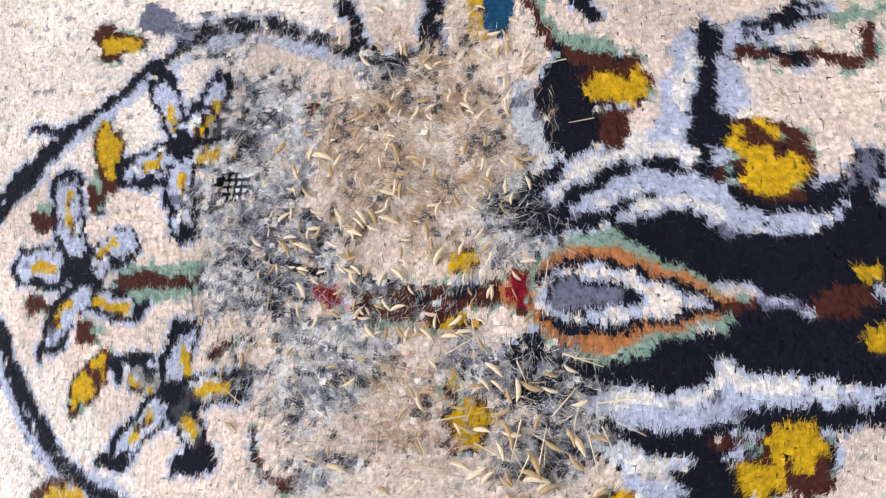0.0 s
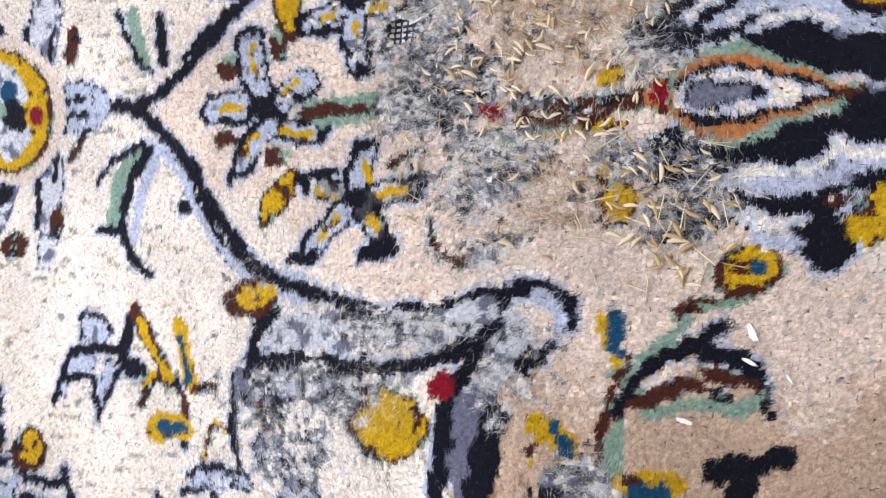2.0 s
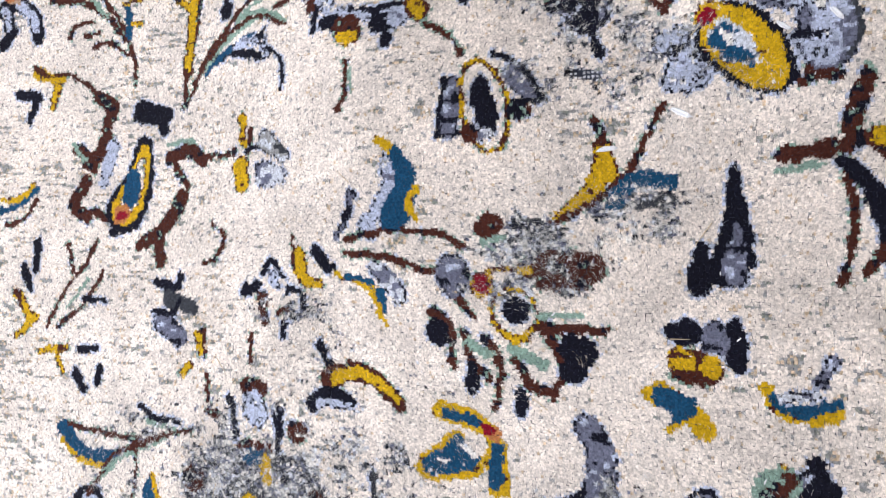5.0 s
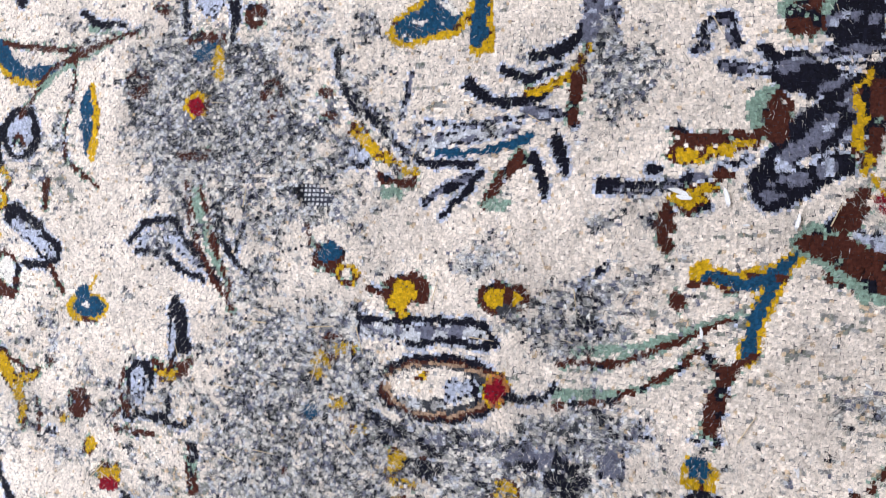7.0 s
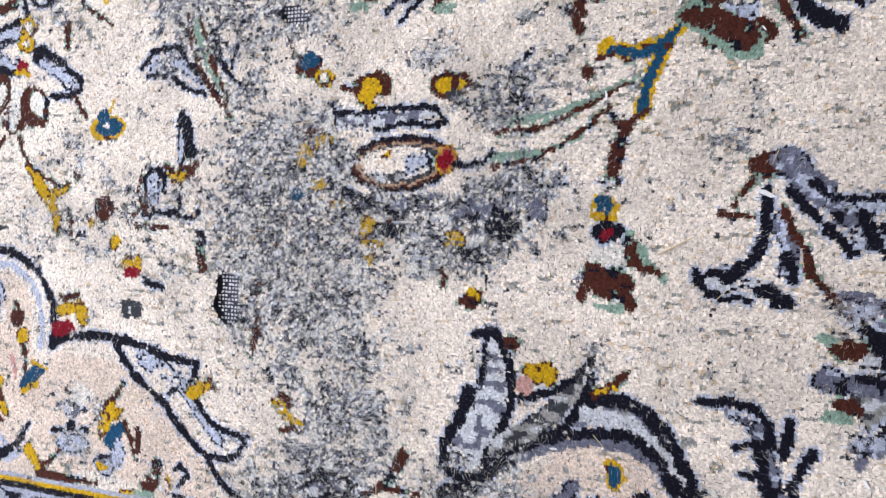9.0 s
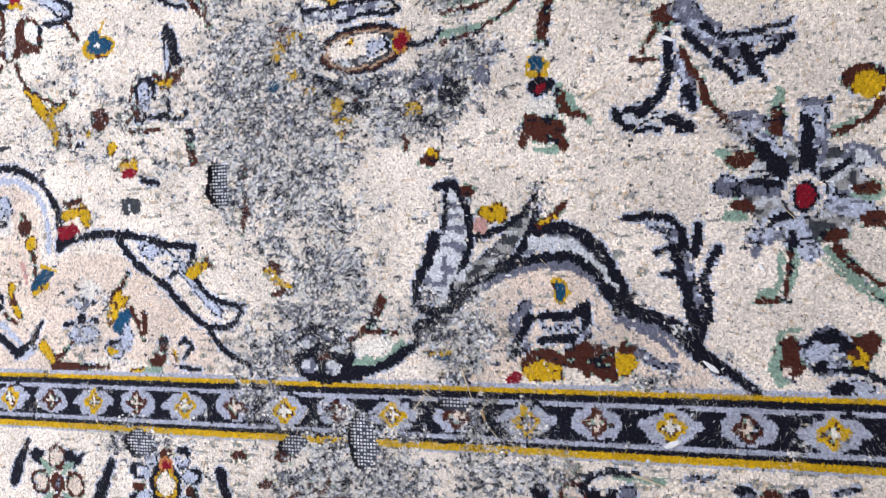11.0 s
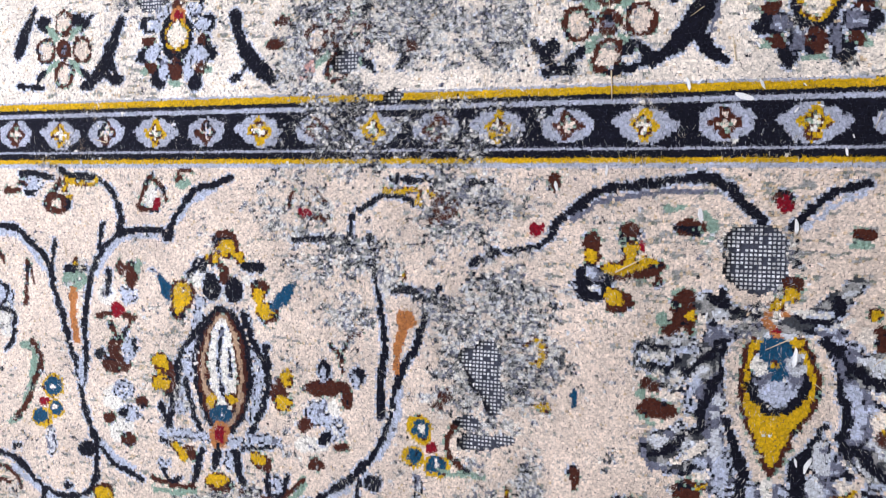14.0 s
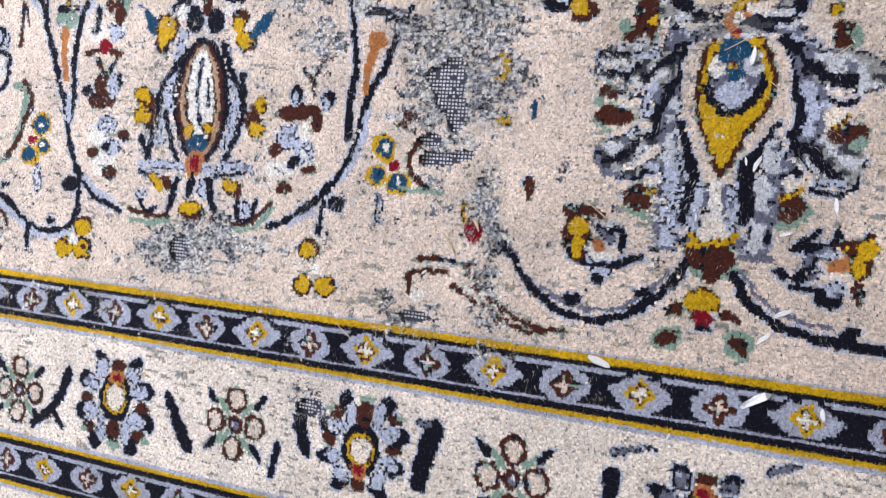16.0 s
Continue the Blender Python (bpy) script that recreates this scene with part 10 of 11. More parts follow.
stroke('leaf_edge', NAVY, 0.29, 0.26, (-14.13, 78.16), (-14.02, 77.16), (-13.64, 77.87), (-13.19, 77.09))
stroke('leaf_body', SLATE, 0.40, 0.33, (-12.14, 75.58), (-11.89, 76.48), (-10.88, 76.76))
stroke('leaf_body', SLATE, 0.46, 0.39, (-10.64, 75.87), (-9.02, 75.71))
stroke('leaf_body', SLATE, 1.11, 0.97, (-8.13, 76.71), (-7.98, 78.04))
stroke('leaf_edge', NAVY, 0.46, 0.39, (-8.85, 77.04), (-8.28, 78.32), (-6.94, 78.87))
stroke('leaf_edge', NAVY, 0.45, 0.39, (-6.98, 77.55), (-7.35, 76.02), (-7.40, 74.15))
stroke('leaf_body', SLATE, 0.65, 0.45, (-8.19, 75.19), (-7.79, 74.06))
oval('bud_edge', BROWN, (-10.11, 79.50), 0.68, 0.85, -6)
oval('banner_leaf', BLUE, (-12.79, 79.03), 1.22, 0.43, -5)
oval('leaf_edge', NAVY, (-14.01, 79.62), 0.68, 0.49, -4)
motif('round_palmette')
oval('petal_ground', BLUE, (-4.60, 67.04), 4.96, 4.19, -1)
stroke('petal_edge', NAVY, 0.49, 0.40, (-7.32, 70.06), (-5.49, 70.68), (-3.33, 70.66))
stroke('petal', IVORY, 0.61, 0.51, (-6.50, 70.29), (-5.12, 70.38), (-2.96, 70.10))
stroke('petal_edge', NAVY, 0.66, 0.53, (-4.76, 71.92), (-4.28, 70.91))
oval('petal', BLUE, (-4.81, 72.96), 0.72, 0.83, -5)
stroke('petal_edge', NAVY, 0.28, 0.28, (-5.52, 72.96), (-5.38, 73.65), (-4.73, 73.64))
stroke('petal_edge', NAVY, 0.28, 0.27, (-4.63, 73.46), (-4.04, 72.55))
oval('petal_edge', NAVY, (-4.45, 71.56), 0.85, 0.78, -4)
oval('petal_edge', NAVY, (-0.84, 68.74), 1.72, 0.87, -9)
stroke('petal', IVORY, 0.33, 0.32, (-2.05, 69.73), (-0.47, 69.61))
stroke('petal_edge', NAVY, 0.39, 0.38, (-2.40, 70.23), (-0.23, 70.12), (0.05, 70.78))
stroke('petal_edge', NAVY, 0.43, 0.42, (0.01, 70.57), (0.62, 69.71), (-0.05, 69.02))
oval('petal', BLUE, (-9.47, 70.65), 1.03, 0.78, -3)
stroke('petal_edge', NAVY, 0.37, 0.32, (-10.46, 70.84), (-9.96, 71.27), (-8.95, 71.26))
oval('petal_edge', NAVY, (-7.66, 70.42), 0.83, 0.44, -3)
stroke('petal_edge', NAVY, 0.35, 0.31, (-8.54, 69.34), (-8.37, 70.18), (-7.39, 70.40))
oval('petal_edge', NAVY, (-9.44, 67.65), 1.01, 0.56, -1)
oval('petal', BLUE, (-8.85, 67.20), 0.44, 0.33, -1)
oval('petal_edge', NAVY, (-8.88, 65.42), 1.02, 0.38, 0)
stroke('petal_edge', NAVY, 0.36, 0.36, (-8.11, 64.99), (-7.93, 63.69), (-8.16, 62.64))
stroke('petal', IVORY, 0.63, 0.51, (-6.44, 64.12), (-4.33, 64.03), (-2.47, 64.29))
stroke('petal_edge', NAVY, 0.36, 0.31, (-5.79, 63.67), (-4.31, 63.58), (-2.77, 63.84))
oval('petal_edge', NAVY, (-6.95, 62.98), 0.78, 0.46, 1)
oval('petal_edge', NAVY, (-4.00, 62.74), 0.67, 0.65, 0)
oval('petal', BLUE, (-3.01, 63.00), 0.59, 0.64, 0)
oval('petal_edge', NAVY, (-3.60, 61.75), 0.33, 0.50, 1)
oval('petal_edge', NAVY, (-0.49, 65.76), 1.26, 0.74, -14)
stroke('petal', SLATE, 0.56, 0.50, (-1.66, 65.08), (-0.21, 65.21))
stroke('petal_edge', NAVY, 0.30, 0.30, (-1.38, 64.73), (-0.19, 64.58))
stroke('petal_edge', NAVY, 0.55, 0.49, (0.56, 65.21), (0.75, 63.50))
stroke('petal_edge', NAVY, 0.44, 0.36, (-2.80, 68.82), (-1.33, 67.99), (-0.70, 66.71))
oval('ring', MINT, (-4.89, 67.00), 3.40, 2.78, -1)
oval('ring', ORANGE, (-4.90, 67.05), 3.17, 2.55, -1)
oval('ring', TAN, (-4.90, 67.05), 2.93, 2.34, -1)
oval('ring', NAVY, (-4.90, 67.05), 2.69, 2.10, -1)
oval('heart', WHITE, (-5.08, 67.05), 2.35, 1.79, -1)
oval('heart', BLUE, (-3.96, 66.51), 0.92, 0.93, 0)
oval('heart', SLATE, (-4.16, 67.29), 0.52, 0.52, -1)
oval('heart_edge', NAVY, (-3.20, 67.89), 0.40, 0.31, -1)
oval('heart_edge', NAVY, (-2.56, 66.44), 0.33, 0.20, 0)
oval('heart_edge', NAVY, (-5.01, 65.40), 0.89, 0.23, 0)
oval('heart_edge', NAVY, (-3.59, 65.59), 0.34, 0.25, 0)
oval('heart', TEAL, (-6.67, 66.82), 0.65, 0.64, -1)
oval('heart', RED, (-5.87, 67.02), 0.53, 0.58, -1)
oval('cup', GOLD, (-8.00, 66.80), 0.76, 0.87, -1)
oval('cup', MINT, (-7.97, 66.80), 0.42, 0.35, -1)
oval('cup', BROWN, (-9.62, 66.45), 0.84, 0.41, 0)
oval('cup', GOLD, (-9.04, 66.60), 0.73, 0.25, -1)
oval('gold_bud', BROWN, (-7.57, 72.26), 1.30, 1.06, 24)
oval('gold_bud', GOLD, (-7.70, 72.21), 0.95, 0.60, 24)
oval('gold_bud', BROWN, (-2.05, 71.29), 1.01, 0.91, -3)
oval('gold_bud', GOLD, (-2.00, 71.34), 0.59, 0.66, -3)
oval('gold_bud', BROWN, (-9.56, 69.40), 0.67, 0.76, -3)
oval('gold_bud', GOLD, (-9.43, 69.11), 0.44, 0.41, -2)
oval('gold_bud', BROWN, (-8.25, 64.26), 0.35, 0.53, 0)
oval('gold_bud', BROWN, (-5.93, 62.45), 0.92, 0.86, 1)
oval('gold_bud', GOLD, (-5.92, 61.99), 0.67, 0.41, 1)
oval('gold_bud', BROWN, (-1.91, 63.50), 0.67, 0.95, 19)
oval('gold_bud', GOLD, (-1.91, 63.45), 0.39, 0.75, 19)
oval('side_bud', BROWN, (-0.47, 67.21), 1.27, 0.86, -1)
oval('side_bud', GOLD, (0.56, 67.84), 0.74, 0.60, -1)
oval('side_bud', GOLD, (1.01, 66.93), 0.47, 0.60, -1)
oval('side_bud', GOLD, (0.47, 66.14), 0.62, 0.35, 0)
motif('stem')
stroke('stem_edge', MINT, 0.45, 0.30, (1.39, 66.58), (3.94, 65.95), (7.39, 65.17), (9.94, 64.41), (11.24, 63.21))
stroke('stem', BROWN, 0.38, 0.31, (1.17, 66.97), (3.43, 66.54), (5.94, 66.40), (7.64, 65.86))
stroke('stem', BROWN, 0.39, 0.34, (3.99, 65.62), (4.98, 64.70), (5.16, 63.05))
stroke('stem', BROWN, 0.29, 0.23, (5.93, 66.07), (8.34, 65.17), (9.71, 64.14))
stroke('stem', BROWN, 0.57, 0.53, (10.60, 63.94), (11.45, 63.09), (10.81, 61.87))
stroke('stem', BROWN, 0.23, 0.22, (9.46, 63.20), (10.81, 61.79))
motif('dark_leaf')
stroke('dark_leaf', SLATE, 0.76, 1.00, (1.61, 67.56), (3.16, 68.01), (4.31, 68.41))
stroke('dark_leaf', SLATE, 0.75, 0.30, (4.18, 68.56), (4.75, 69.26), (4.86, 70.36))
stroke('leaf_edge', DUSK, 0.40, 0.30, (1.88, 67.26), (3.42, 67.61), (4.44, 67.92))
motif('dark_flower')
stroke('dark_flower', NAVY, 0.72, 0.70, (5.31, 62.86), (6.62, 62.70), (8.06, 63.02))
oval('dark_flower', NAVY, (7.13, 61.88), 1.15, 0.79, 2)
stroke('dark_flower', NAVY, 0.52, 0.42, (7.31, 61.24), (7.66, 59.88))
stroke('petal', BLUE, 0.29, 0.24, (5.88, 61.89), (6.85, 62.57))
stroke('petal', SLATE, 0.33, 0.28, (7.80, 61.95), (8.28, 62.66))
motif('butterfly')
oval('wing', BLUE, (0.78, 76.54), 1.00, 0.59, -10)
stroke('wing_edge', NAVY, 0.32, 0.28, (-0.20, 76.17), (-0.10, 77.07), (1.08, 77.17), (1.87, 76.44))
stroke('wing_edge', NAVY, 0.35, 0.33, (0.31, 75.87), (2.29, 75.75))
stroke('wing', BLUE, 1.03, 0.64, (0.33, 75.27), (-0.45, 74.84), (-0.94, 73.92))
stroke('wing_edge', NAVY, 0.40, 0.37, (0.56, 75.72), (-0.79, 75.38), (-1.08, 73.44))
stroke('wing_edge', NAVY, 0.38, 0.34, (-1.08, 74.21), (-0.13, 74.64), (0.77, 74.62))
stroke('wing', BLUE, 0.94, 0.44, (1.77, 75.01), (1.39, 73.54))
stroke('wing_edge', NAVY, 0.39, 0.33, (0.83, 74.56), (1.35, 72.97))
stroke('wing_edge', NAVY, 0.35, 0.33, (2.46, 75.16), (1.67, 73.77))
stroke('body', NAVY, 0.70, 0.65, (2.93, 76.86), (2.52, 75.41))
oval('body', NAVY, (3.15, 75.05), 0.80, 0.45, -8)
motif('gold_sprig')
stroke('sprig_edge', BROWN, 0.75, 0.65, (3.23, 77.25), (4.28, 75.95), (5.45, 74.83))
stroke('sprig_edge', BROWN, 0.65, 0.52, (5.45, 74.93), (4.32, 74.82), (3.76, 73.76))
stroke('sprig', GOLD, 0.45, 0.40, (3.40, 76.97), (4.28, 75.86), (5.24, 74.96))
stroke('sprig', GOLD, 0.38, 0.31, (5.29, 75.10), (4.37, 74.96), (3.82, 74.40))
stroke('sprig_edge', BROWN, 0.32, 0.30, (5.71, 74.79), (6.01, 73.93), (6.03, 72.36))
stroke('sprig_edge', BROWN, 0.39, 0.28, (6.23, 74.70), (7.60, 74.98))
stroke('teal_tip', GOLD, 0.75, 0.69, (5.71, 77.07), (6.39, 74.96))
stroke('teal_tip', TEAL, 0.37, 0.34, (5.85, 76.47), (6.34, 75.01))
stroke('teal_tip', GOLD, 1.18, 0.99, (4.51, 72.78), (4.99, 73.06), (5.99, 73.08))
stroke('teal_tip', TEAL, 0.56, 0.45, (4.78, 72.85), (5.99, 73.08))
stroke('gold_hook', GOLD, 0.26, 0.24, (8.25, 73.54), (7.36, 73.36), (7.14, 72.14))
motif('red_curl')
stroke('petal', BLUE, 0.73, 0.55, (6.77, 71.15), (8.01, 71.43), (9.20, 71.56))
stroke('petal_edge', NAVY, 0.34, 0.30, (6.16, 71.30), (7.28, 71.84), (9.26, 71.87))
stroke('petal_edge', NAVY, 0.32, 0.29, (6.10, 70.55), (7.06, 70.89))
stroke('petal_edge', NAVY, 0.36, 0.32, (7.70, 70.78), (8.46, 70.07), (9.02, 69.88))
stroke('petal_edge', NAVY, 0.35, 0.32, (8.49, 75.36), (8.49, 73.32), (8.89, 72.23))
stroke('petal', SLATE, 1.37, 1.09, (9.14, 75.01), (10.63, 74.95))
stroke('petal', SLATE, 1.03, 0.83, (9.92, 72.88), (11.02, 72.49), (12.19, 71.76))
stroke('petal_edge', NAVY, 0.39, 0.33, (10.56, 71.17), (12.05, 70.94), (12.83, 71.30))
stroke('petal', BLUE, 0.35, 0.29, (11.00, 71.55), (12.27, 71.46))
oval('pink_patch', PEACH, (10.08, 73.87), 0.64, 0.53, -9)
stroke('curl', BROWN, 0.25, 0.22, (9.50, 74.45), (10.53, 74.31), (10.82, 73.17))
oval('curl_heart', PEACH, (7.76, 69.17), 0.73, 0.55, -3)
stroke('curl', BROWN, 0.26, 0.23, (7.29, 69.89), (7.08, 69.12), (7.65, 68.57), (8.62, 68.65))
stroke('petal_edge', NAVY, 0.37, 0.36, (8.78, 69.77), (9.81, 68.05), (9.32, 66.87))
stroke('petal', BLUE, 0.37, 0.32, (8.87, 69.22), (9.44, 67.93), (9.01, 67.28))
stroke('stem', BROWN, 0.40, 0.34, (9.85, 69.89), (10.94, 68.84), (11.67, 66.79))
oval('knot', GOLD, (9.45, 70.46), 0.38, 0.69, -24)
oval('knot', RED, (9.82, 70.38), 0.32, 0.37, -6)
motif('teal_wing')
stroke('wing_edge', GOLD, 0.71, 0.45, (11.99, 66.40), (12.43, 67.60), (12.91, 68.89))
stroke('wing', TEAL, 0.50, 0.40, (12.33, 66.73), (13.09, 68.02))
stroke('wing_edge', GOLD, 0.28, 0.24, (13.09, 68.14), (13.99, 68.40), (15.24, 68.43))
stroke('wing', NAVY, 0.36, 0.30, (13.24, 67.60), (13.98, 68.08), (15.49, 68.11))
stroke('wing', BLUE, 0.30, 0.26, (13.58, 67.38), (14.35, 67.66), (15.70, 67.86))
stroke('wing', NAVY, 0.35, 0.31, (12.61, 66.34), (13.22, 67.03), (14.45, 67.10))
stroke('wing_edge', GOLD, 0.20, 0.18, (15.80, 67.82), (15.94, 67.38))
motif('slate_cloud')
oval('cloud', BLUE, (13.70, 63.10), 1.29, 0.96, 2)
oval('cloud', BLUE, (11.59, 60.25), 1.42, 0.75, 4)
oval('cloud', BLUE, (11.89, 58.55), 1.19, 0.98, 5)
oval('cloud', SLATE, (15.98, 62.39), 1.55, 1.62, 3)
oval('cloud', SLATE, (17.84, 59.75), 1.37, 1.73, 4)
oval('cloud_body', BLUE, (15.65, 62.62), 0.95, 0.98, 2)
oval('cloud_body', BLUE, (16.48, 61.41), 0.79, 0.49, 3)
oval('cloud_body', BLUE, (17.60, 59.23), 0.81, 0.95, 5)
oval('cloud_body', BLUE, (17.83, 60.56), 0.69, 0.53, 4)
oval('cloud_heart', NAVY, (15.50, 62.12), 0.31, 0.49, 3)
oval('cloud_heart', NAVY, (13.30, 62.83), 0.38, 0.36, 2)
oval('cloud_heart', NAVY, (11.62, 59.90), 0.43, 0.29, 4)
stroke('cloud_heart', NAVY, 0.47, 0.46, (16.49, 59.63), (17.38, 59.67))
stroke('cloud_edge', NAVY, 0.23, 0.22, (15.22, 63.77), (16.48, 63.77), (17.14, 63.12))
stroke('cloud_edge', DUSK, 0.30, 0.26, (17.25, 62.45), (17.74, 61.48), (18.57, 61.21))
stroke('cloud_edge', DUSK, 0.29, 0.26, (18.75, 60.74), (19.12, 59.56), (18.63, 58.70))
oval('cloud_foot', BROWN, (17.04, 57.75), 0.58, 0.30, 6)
motif('gold_eye')
oval('eye_edge', NAVY, (14.35, 59.46), 2.77, 1.56, -48)
oval('gold_eye', GOLD, (14.35, 59.46), 2.57, 1.25, -48)
oval('eye_heart', PALE, (13.88, 59.67), 1.49, 0.74, -48)
stroke('eye_heart', TEAL, 0.71, 0.57, (13.12, 59.99), (13.79, 59.28), (14.69, 58.68))
stroke('eye_heart', TEAL, 0.33, 0.29, (13.46, 60.54), (14.08, 60.08))
stroke('eye_vein', WHITE, 0.19, 0.16, (13.37, 60.32), (13.96, 59.64))
oval('eye_tip', GOLD, (12.78, 61.18), 0.53, 0.78, 4)
oval('eye_tip', RED, (12.78, 61.13), 0.39, 0.45, 4)
motif('corner_outline')
stroke('corner_ground', PEACH, 2.72, 2.60, (19.94, 75.19), (19.82, 68.79), (21.13, 64.06))
stroke('outline_band', SLATE, 1.30, 1.06, (17.74, 75.09), (17.54, 71.95), (17.47, 69.30))
stroke('outline_band', IVORY, 0.26, 0.21, (17.31, 72.96), (17.18, 69.89))
stroke('outline_band', IVORY, 0.25, 0.21, (17.83, 72.50), (17.80, 70.40))
stroke('corner_outline', NAVY, 0.57, 0.60, (17.01, 75.21), (16.86, 71.84), (16.84, 69.54), (17.20, 69.10))
stroke('corner_outline', NAVY, 0.81, 0.81, (18.48, 74.98), (18.16, 72.27), (18.08, 69.63), (17.75, 67.60))
stroke('corner_outline', NAVY, 0.81, 0.79, (17.75, 67.60), (18.44, 64.80), (19.71, 62.35), (21.10, 60.62))
stroke('outline_band', IVORY, 0.28, 0.18, (17.71, 69.28), (17.82, 68.34))
oval('outline_knob', NAVY, (18.69, 70.40), 0.43, 0.52, -4)
motif('corner_flower')
oval('petal', SLATE, (20.55, 72.61), 0.92, 1.16, -4)
oval('petal', NAVY, (20.19, 72.11), 0.33, 0.26, -4)
oval('petal', NAVY, (20.88, 71.47), 0.29, 0.66, -3)
stroke('leaf', MINT, 0.87, 0.86, (19.34, 71.21), (20.50, 70.03))
stroke('leaf', BROWN, 0.69, 0.86, (19.63, 71.07), (20.82, 70.01))
stroke('twig', BROWN, 0.38, 0.34, (18.94, 68.43), (19.80, 67.85), (19.96, 66.98))
stroke('twig', BROWN, 0.31, 0.27, (19.80, 67.89), (20.61, 67.32))
oval('petal', SLATE, (20.45, 66.25), 0.81, 0.79, 0)
oval('petal', NAVY, (20.13, 65.53), 0.55, 0.33, 0)
oval('petal', NAVY, (20.64, 64.06), 0.49, 0.55, 0)
oval('leaf', MINT, (19.49, 64.80), 0.42, 0.41, 0)
oval('leaf', BROWN, (19.81, 64.80), 0.39, 0.33, 0)
oval('teal_bud', GOLD, (20.20, 74.06), 0.73, 0.54, -5)
oval('teal_bud', TEAL, (20.29, 73.93), 0.30, 0.50, -5)
motif('almond_leaf')
stroke('side_petal', SLATE, 0.99, 0.85, (0.19, 58.89), (-0.11, 56.44))
stroke('petal_edge', NAVY, 0.32, 0.33, (-0.31, 59.27), (-0.67, 56.66))
stroke('petal_edge', NAVY, 0.33, 0.30, (-0.79, 56.26), (0.65, 56.44))
stroke('side_petal', SLATE, 1.11, 0.81, (3.17, 59.46), (4.14, 58.17))
stroke('petal_edge', NAVY, 0.34, 0.31, (2.20, 60.62), (3.42, 60.03), (4.43, 58.65), (4.62, 57.96))
stroke('petal_edge', NAVY, 0.39, 0.33, (3.16, 57.89), (4.96, 57.88))
oval('gold_rim', GOLD, (1.78, 57.74), 1.30, 2.66, 13)
oval('almond', IVORY, (1.78, 57.74), 1.00, 2.33, 13)
oval('almond_heart', NAVY, (1.78, 57.79), 0.60, 1.66, 13)
oval('side_petal', PALE, (1.55, 56.29), 0.65, 0.34, 3)
oval('leaf_foot', BROWN, (3.54, 57.29), 0.64, 0.47, 2)
oval('leaf_foot', BROWN, (1.00, 56.36), 0.45, 0.58, 2)
stroke('leaf_stem', MINT, 0.35, 0.29, (-1.58, 62.47), (-0.04, 61.56), (0.56, 60.60))
stroke('leaf_stem', BROWN, 0.30, 0.30, (-1.42, 62.37), (-0.14, 61.55), (0.46, 60.50))
motif('pendant_flower')
stroke('petal', PALE, 2.06, 1.82, (-2.48, 90.08), (-2.92, 88.33))
stroke('petal', PALE, 1.91, 1.30, (-2.93, 84.92), (-2.67, 82.21), (-2.91, 79.50))
stroke('petal', PALE, 1.96, 1.51, (-5.89, 83.22), (-6.54, 81.55), (-8.01, 80.54))
stroke('petal', PALE, 1.62, 0.96, (-7.57, 83.86), (-10.87, 83.11))
stroke('petal', PALE, 1.54, 1.06, (-7.57, 89.08), (-10.55, 88.50))
oval('petal', PALE, (-10.59, 85.99), 2.12, 0.85, -2)
oval('petal', BLUE, (-0.98, 86.02), 2.43, 1.13, -6)
stroke('petal_heart', NAVY, 0.34, 0.30, (-3.02, 86.51), (-0.24, 86.30))
stroke('petal_heart', NAVY, 0.35, 0.30, (-2.86, 85.86), (-0.12, 85.62))
stroke('petal_heart', NAVY, 0.41, 0.39, (-2.33, 84.70), (-2.50, 82.96))
stroke('petal_heart', NAVY, 0.49, 0.43, (-3.72, 83.36), (-3.60, 80.83))
stroke('petal_heart', NAVY, 0.98, 0.72, (-7.14, 81.74), (-5.61, 82.70))
stroke('petal_heart', NAVY, 0.48, 0.42, (-9.76, 83.78), (-7.46, 83.35))
stroke('petal_heart', NAVY, 0.56, 0.43, (-10.07, 88.41), (-7.80, 89.05))
stroke('petal_heart', NAVY, 0.79, 0.66, (-7.35, 90.38), (-5.31, 89.80))
stroke('petal_heart', NAVY, 0.39, 0.34, (-3.70, 89.72), (-3.53, 88.04))
stroke('petal_heart', NAVY, 0.38, 0.34, (-2.04, 89.51), (-2.74, 87.22))
stroke('petal_heart', NAVY, 0.51, 0.44, (-12.99, 86.61), (-11.71, 86.61))
oval('rim_ground', PEACH, (-5.60, 86.23), 4.15, 3.35, -4)
oval('rim', BROWN, (-5.60, 86.23), 3.26, 2.81, -4)
oval('rim', GOLD, (-5.59, 86.28), 2.96, 2.64, -4)
oval('heart', PALE, (-5.67, 86.23), 1.93, 2.16, -4)
oval('heart', TEAL, (-6.92, 85.78), 0.58, 1.69, 11)
oval('heart', TEAL, (-5.12, 87.04), 0.44, 0.64, -5)
oval('heart', NAVY, (-4.87, 86.06), 1.05, 0.70, -5)
oval('heart', MINT, (-6.04, 86.32), 0.66, 0.49, -4)
oval('heart', NAVY, (-6.68, 87.93), 0.36, 0.43, -5)
oval('heart', GOLD, (-3.51, 86.09), 0.82, 0.90, -5)
oval('heart', RED, (-3.52, 86.04), 0.53, 0.48, -5)
oval('bud', BROWN, (-10.53, 87.34), 0.78, 0.45, -3)
oval('bud', BROWN, (-11.09, 85.95), 0.64, 0.74, -2)
oval('bud', BROWN, (-9.93, 84.93), 0.85, 0.34, -2)
oval('bud', BROWN, (-0.99, 88.60), 0.42, 0.87, -7)
stroke('bud', BROWN, 0.49, 0.44, (-0.22, 84.75), (-1.38, 83.77))
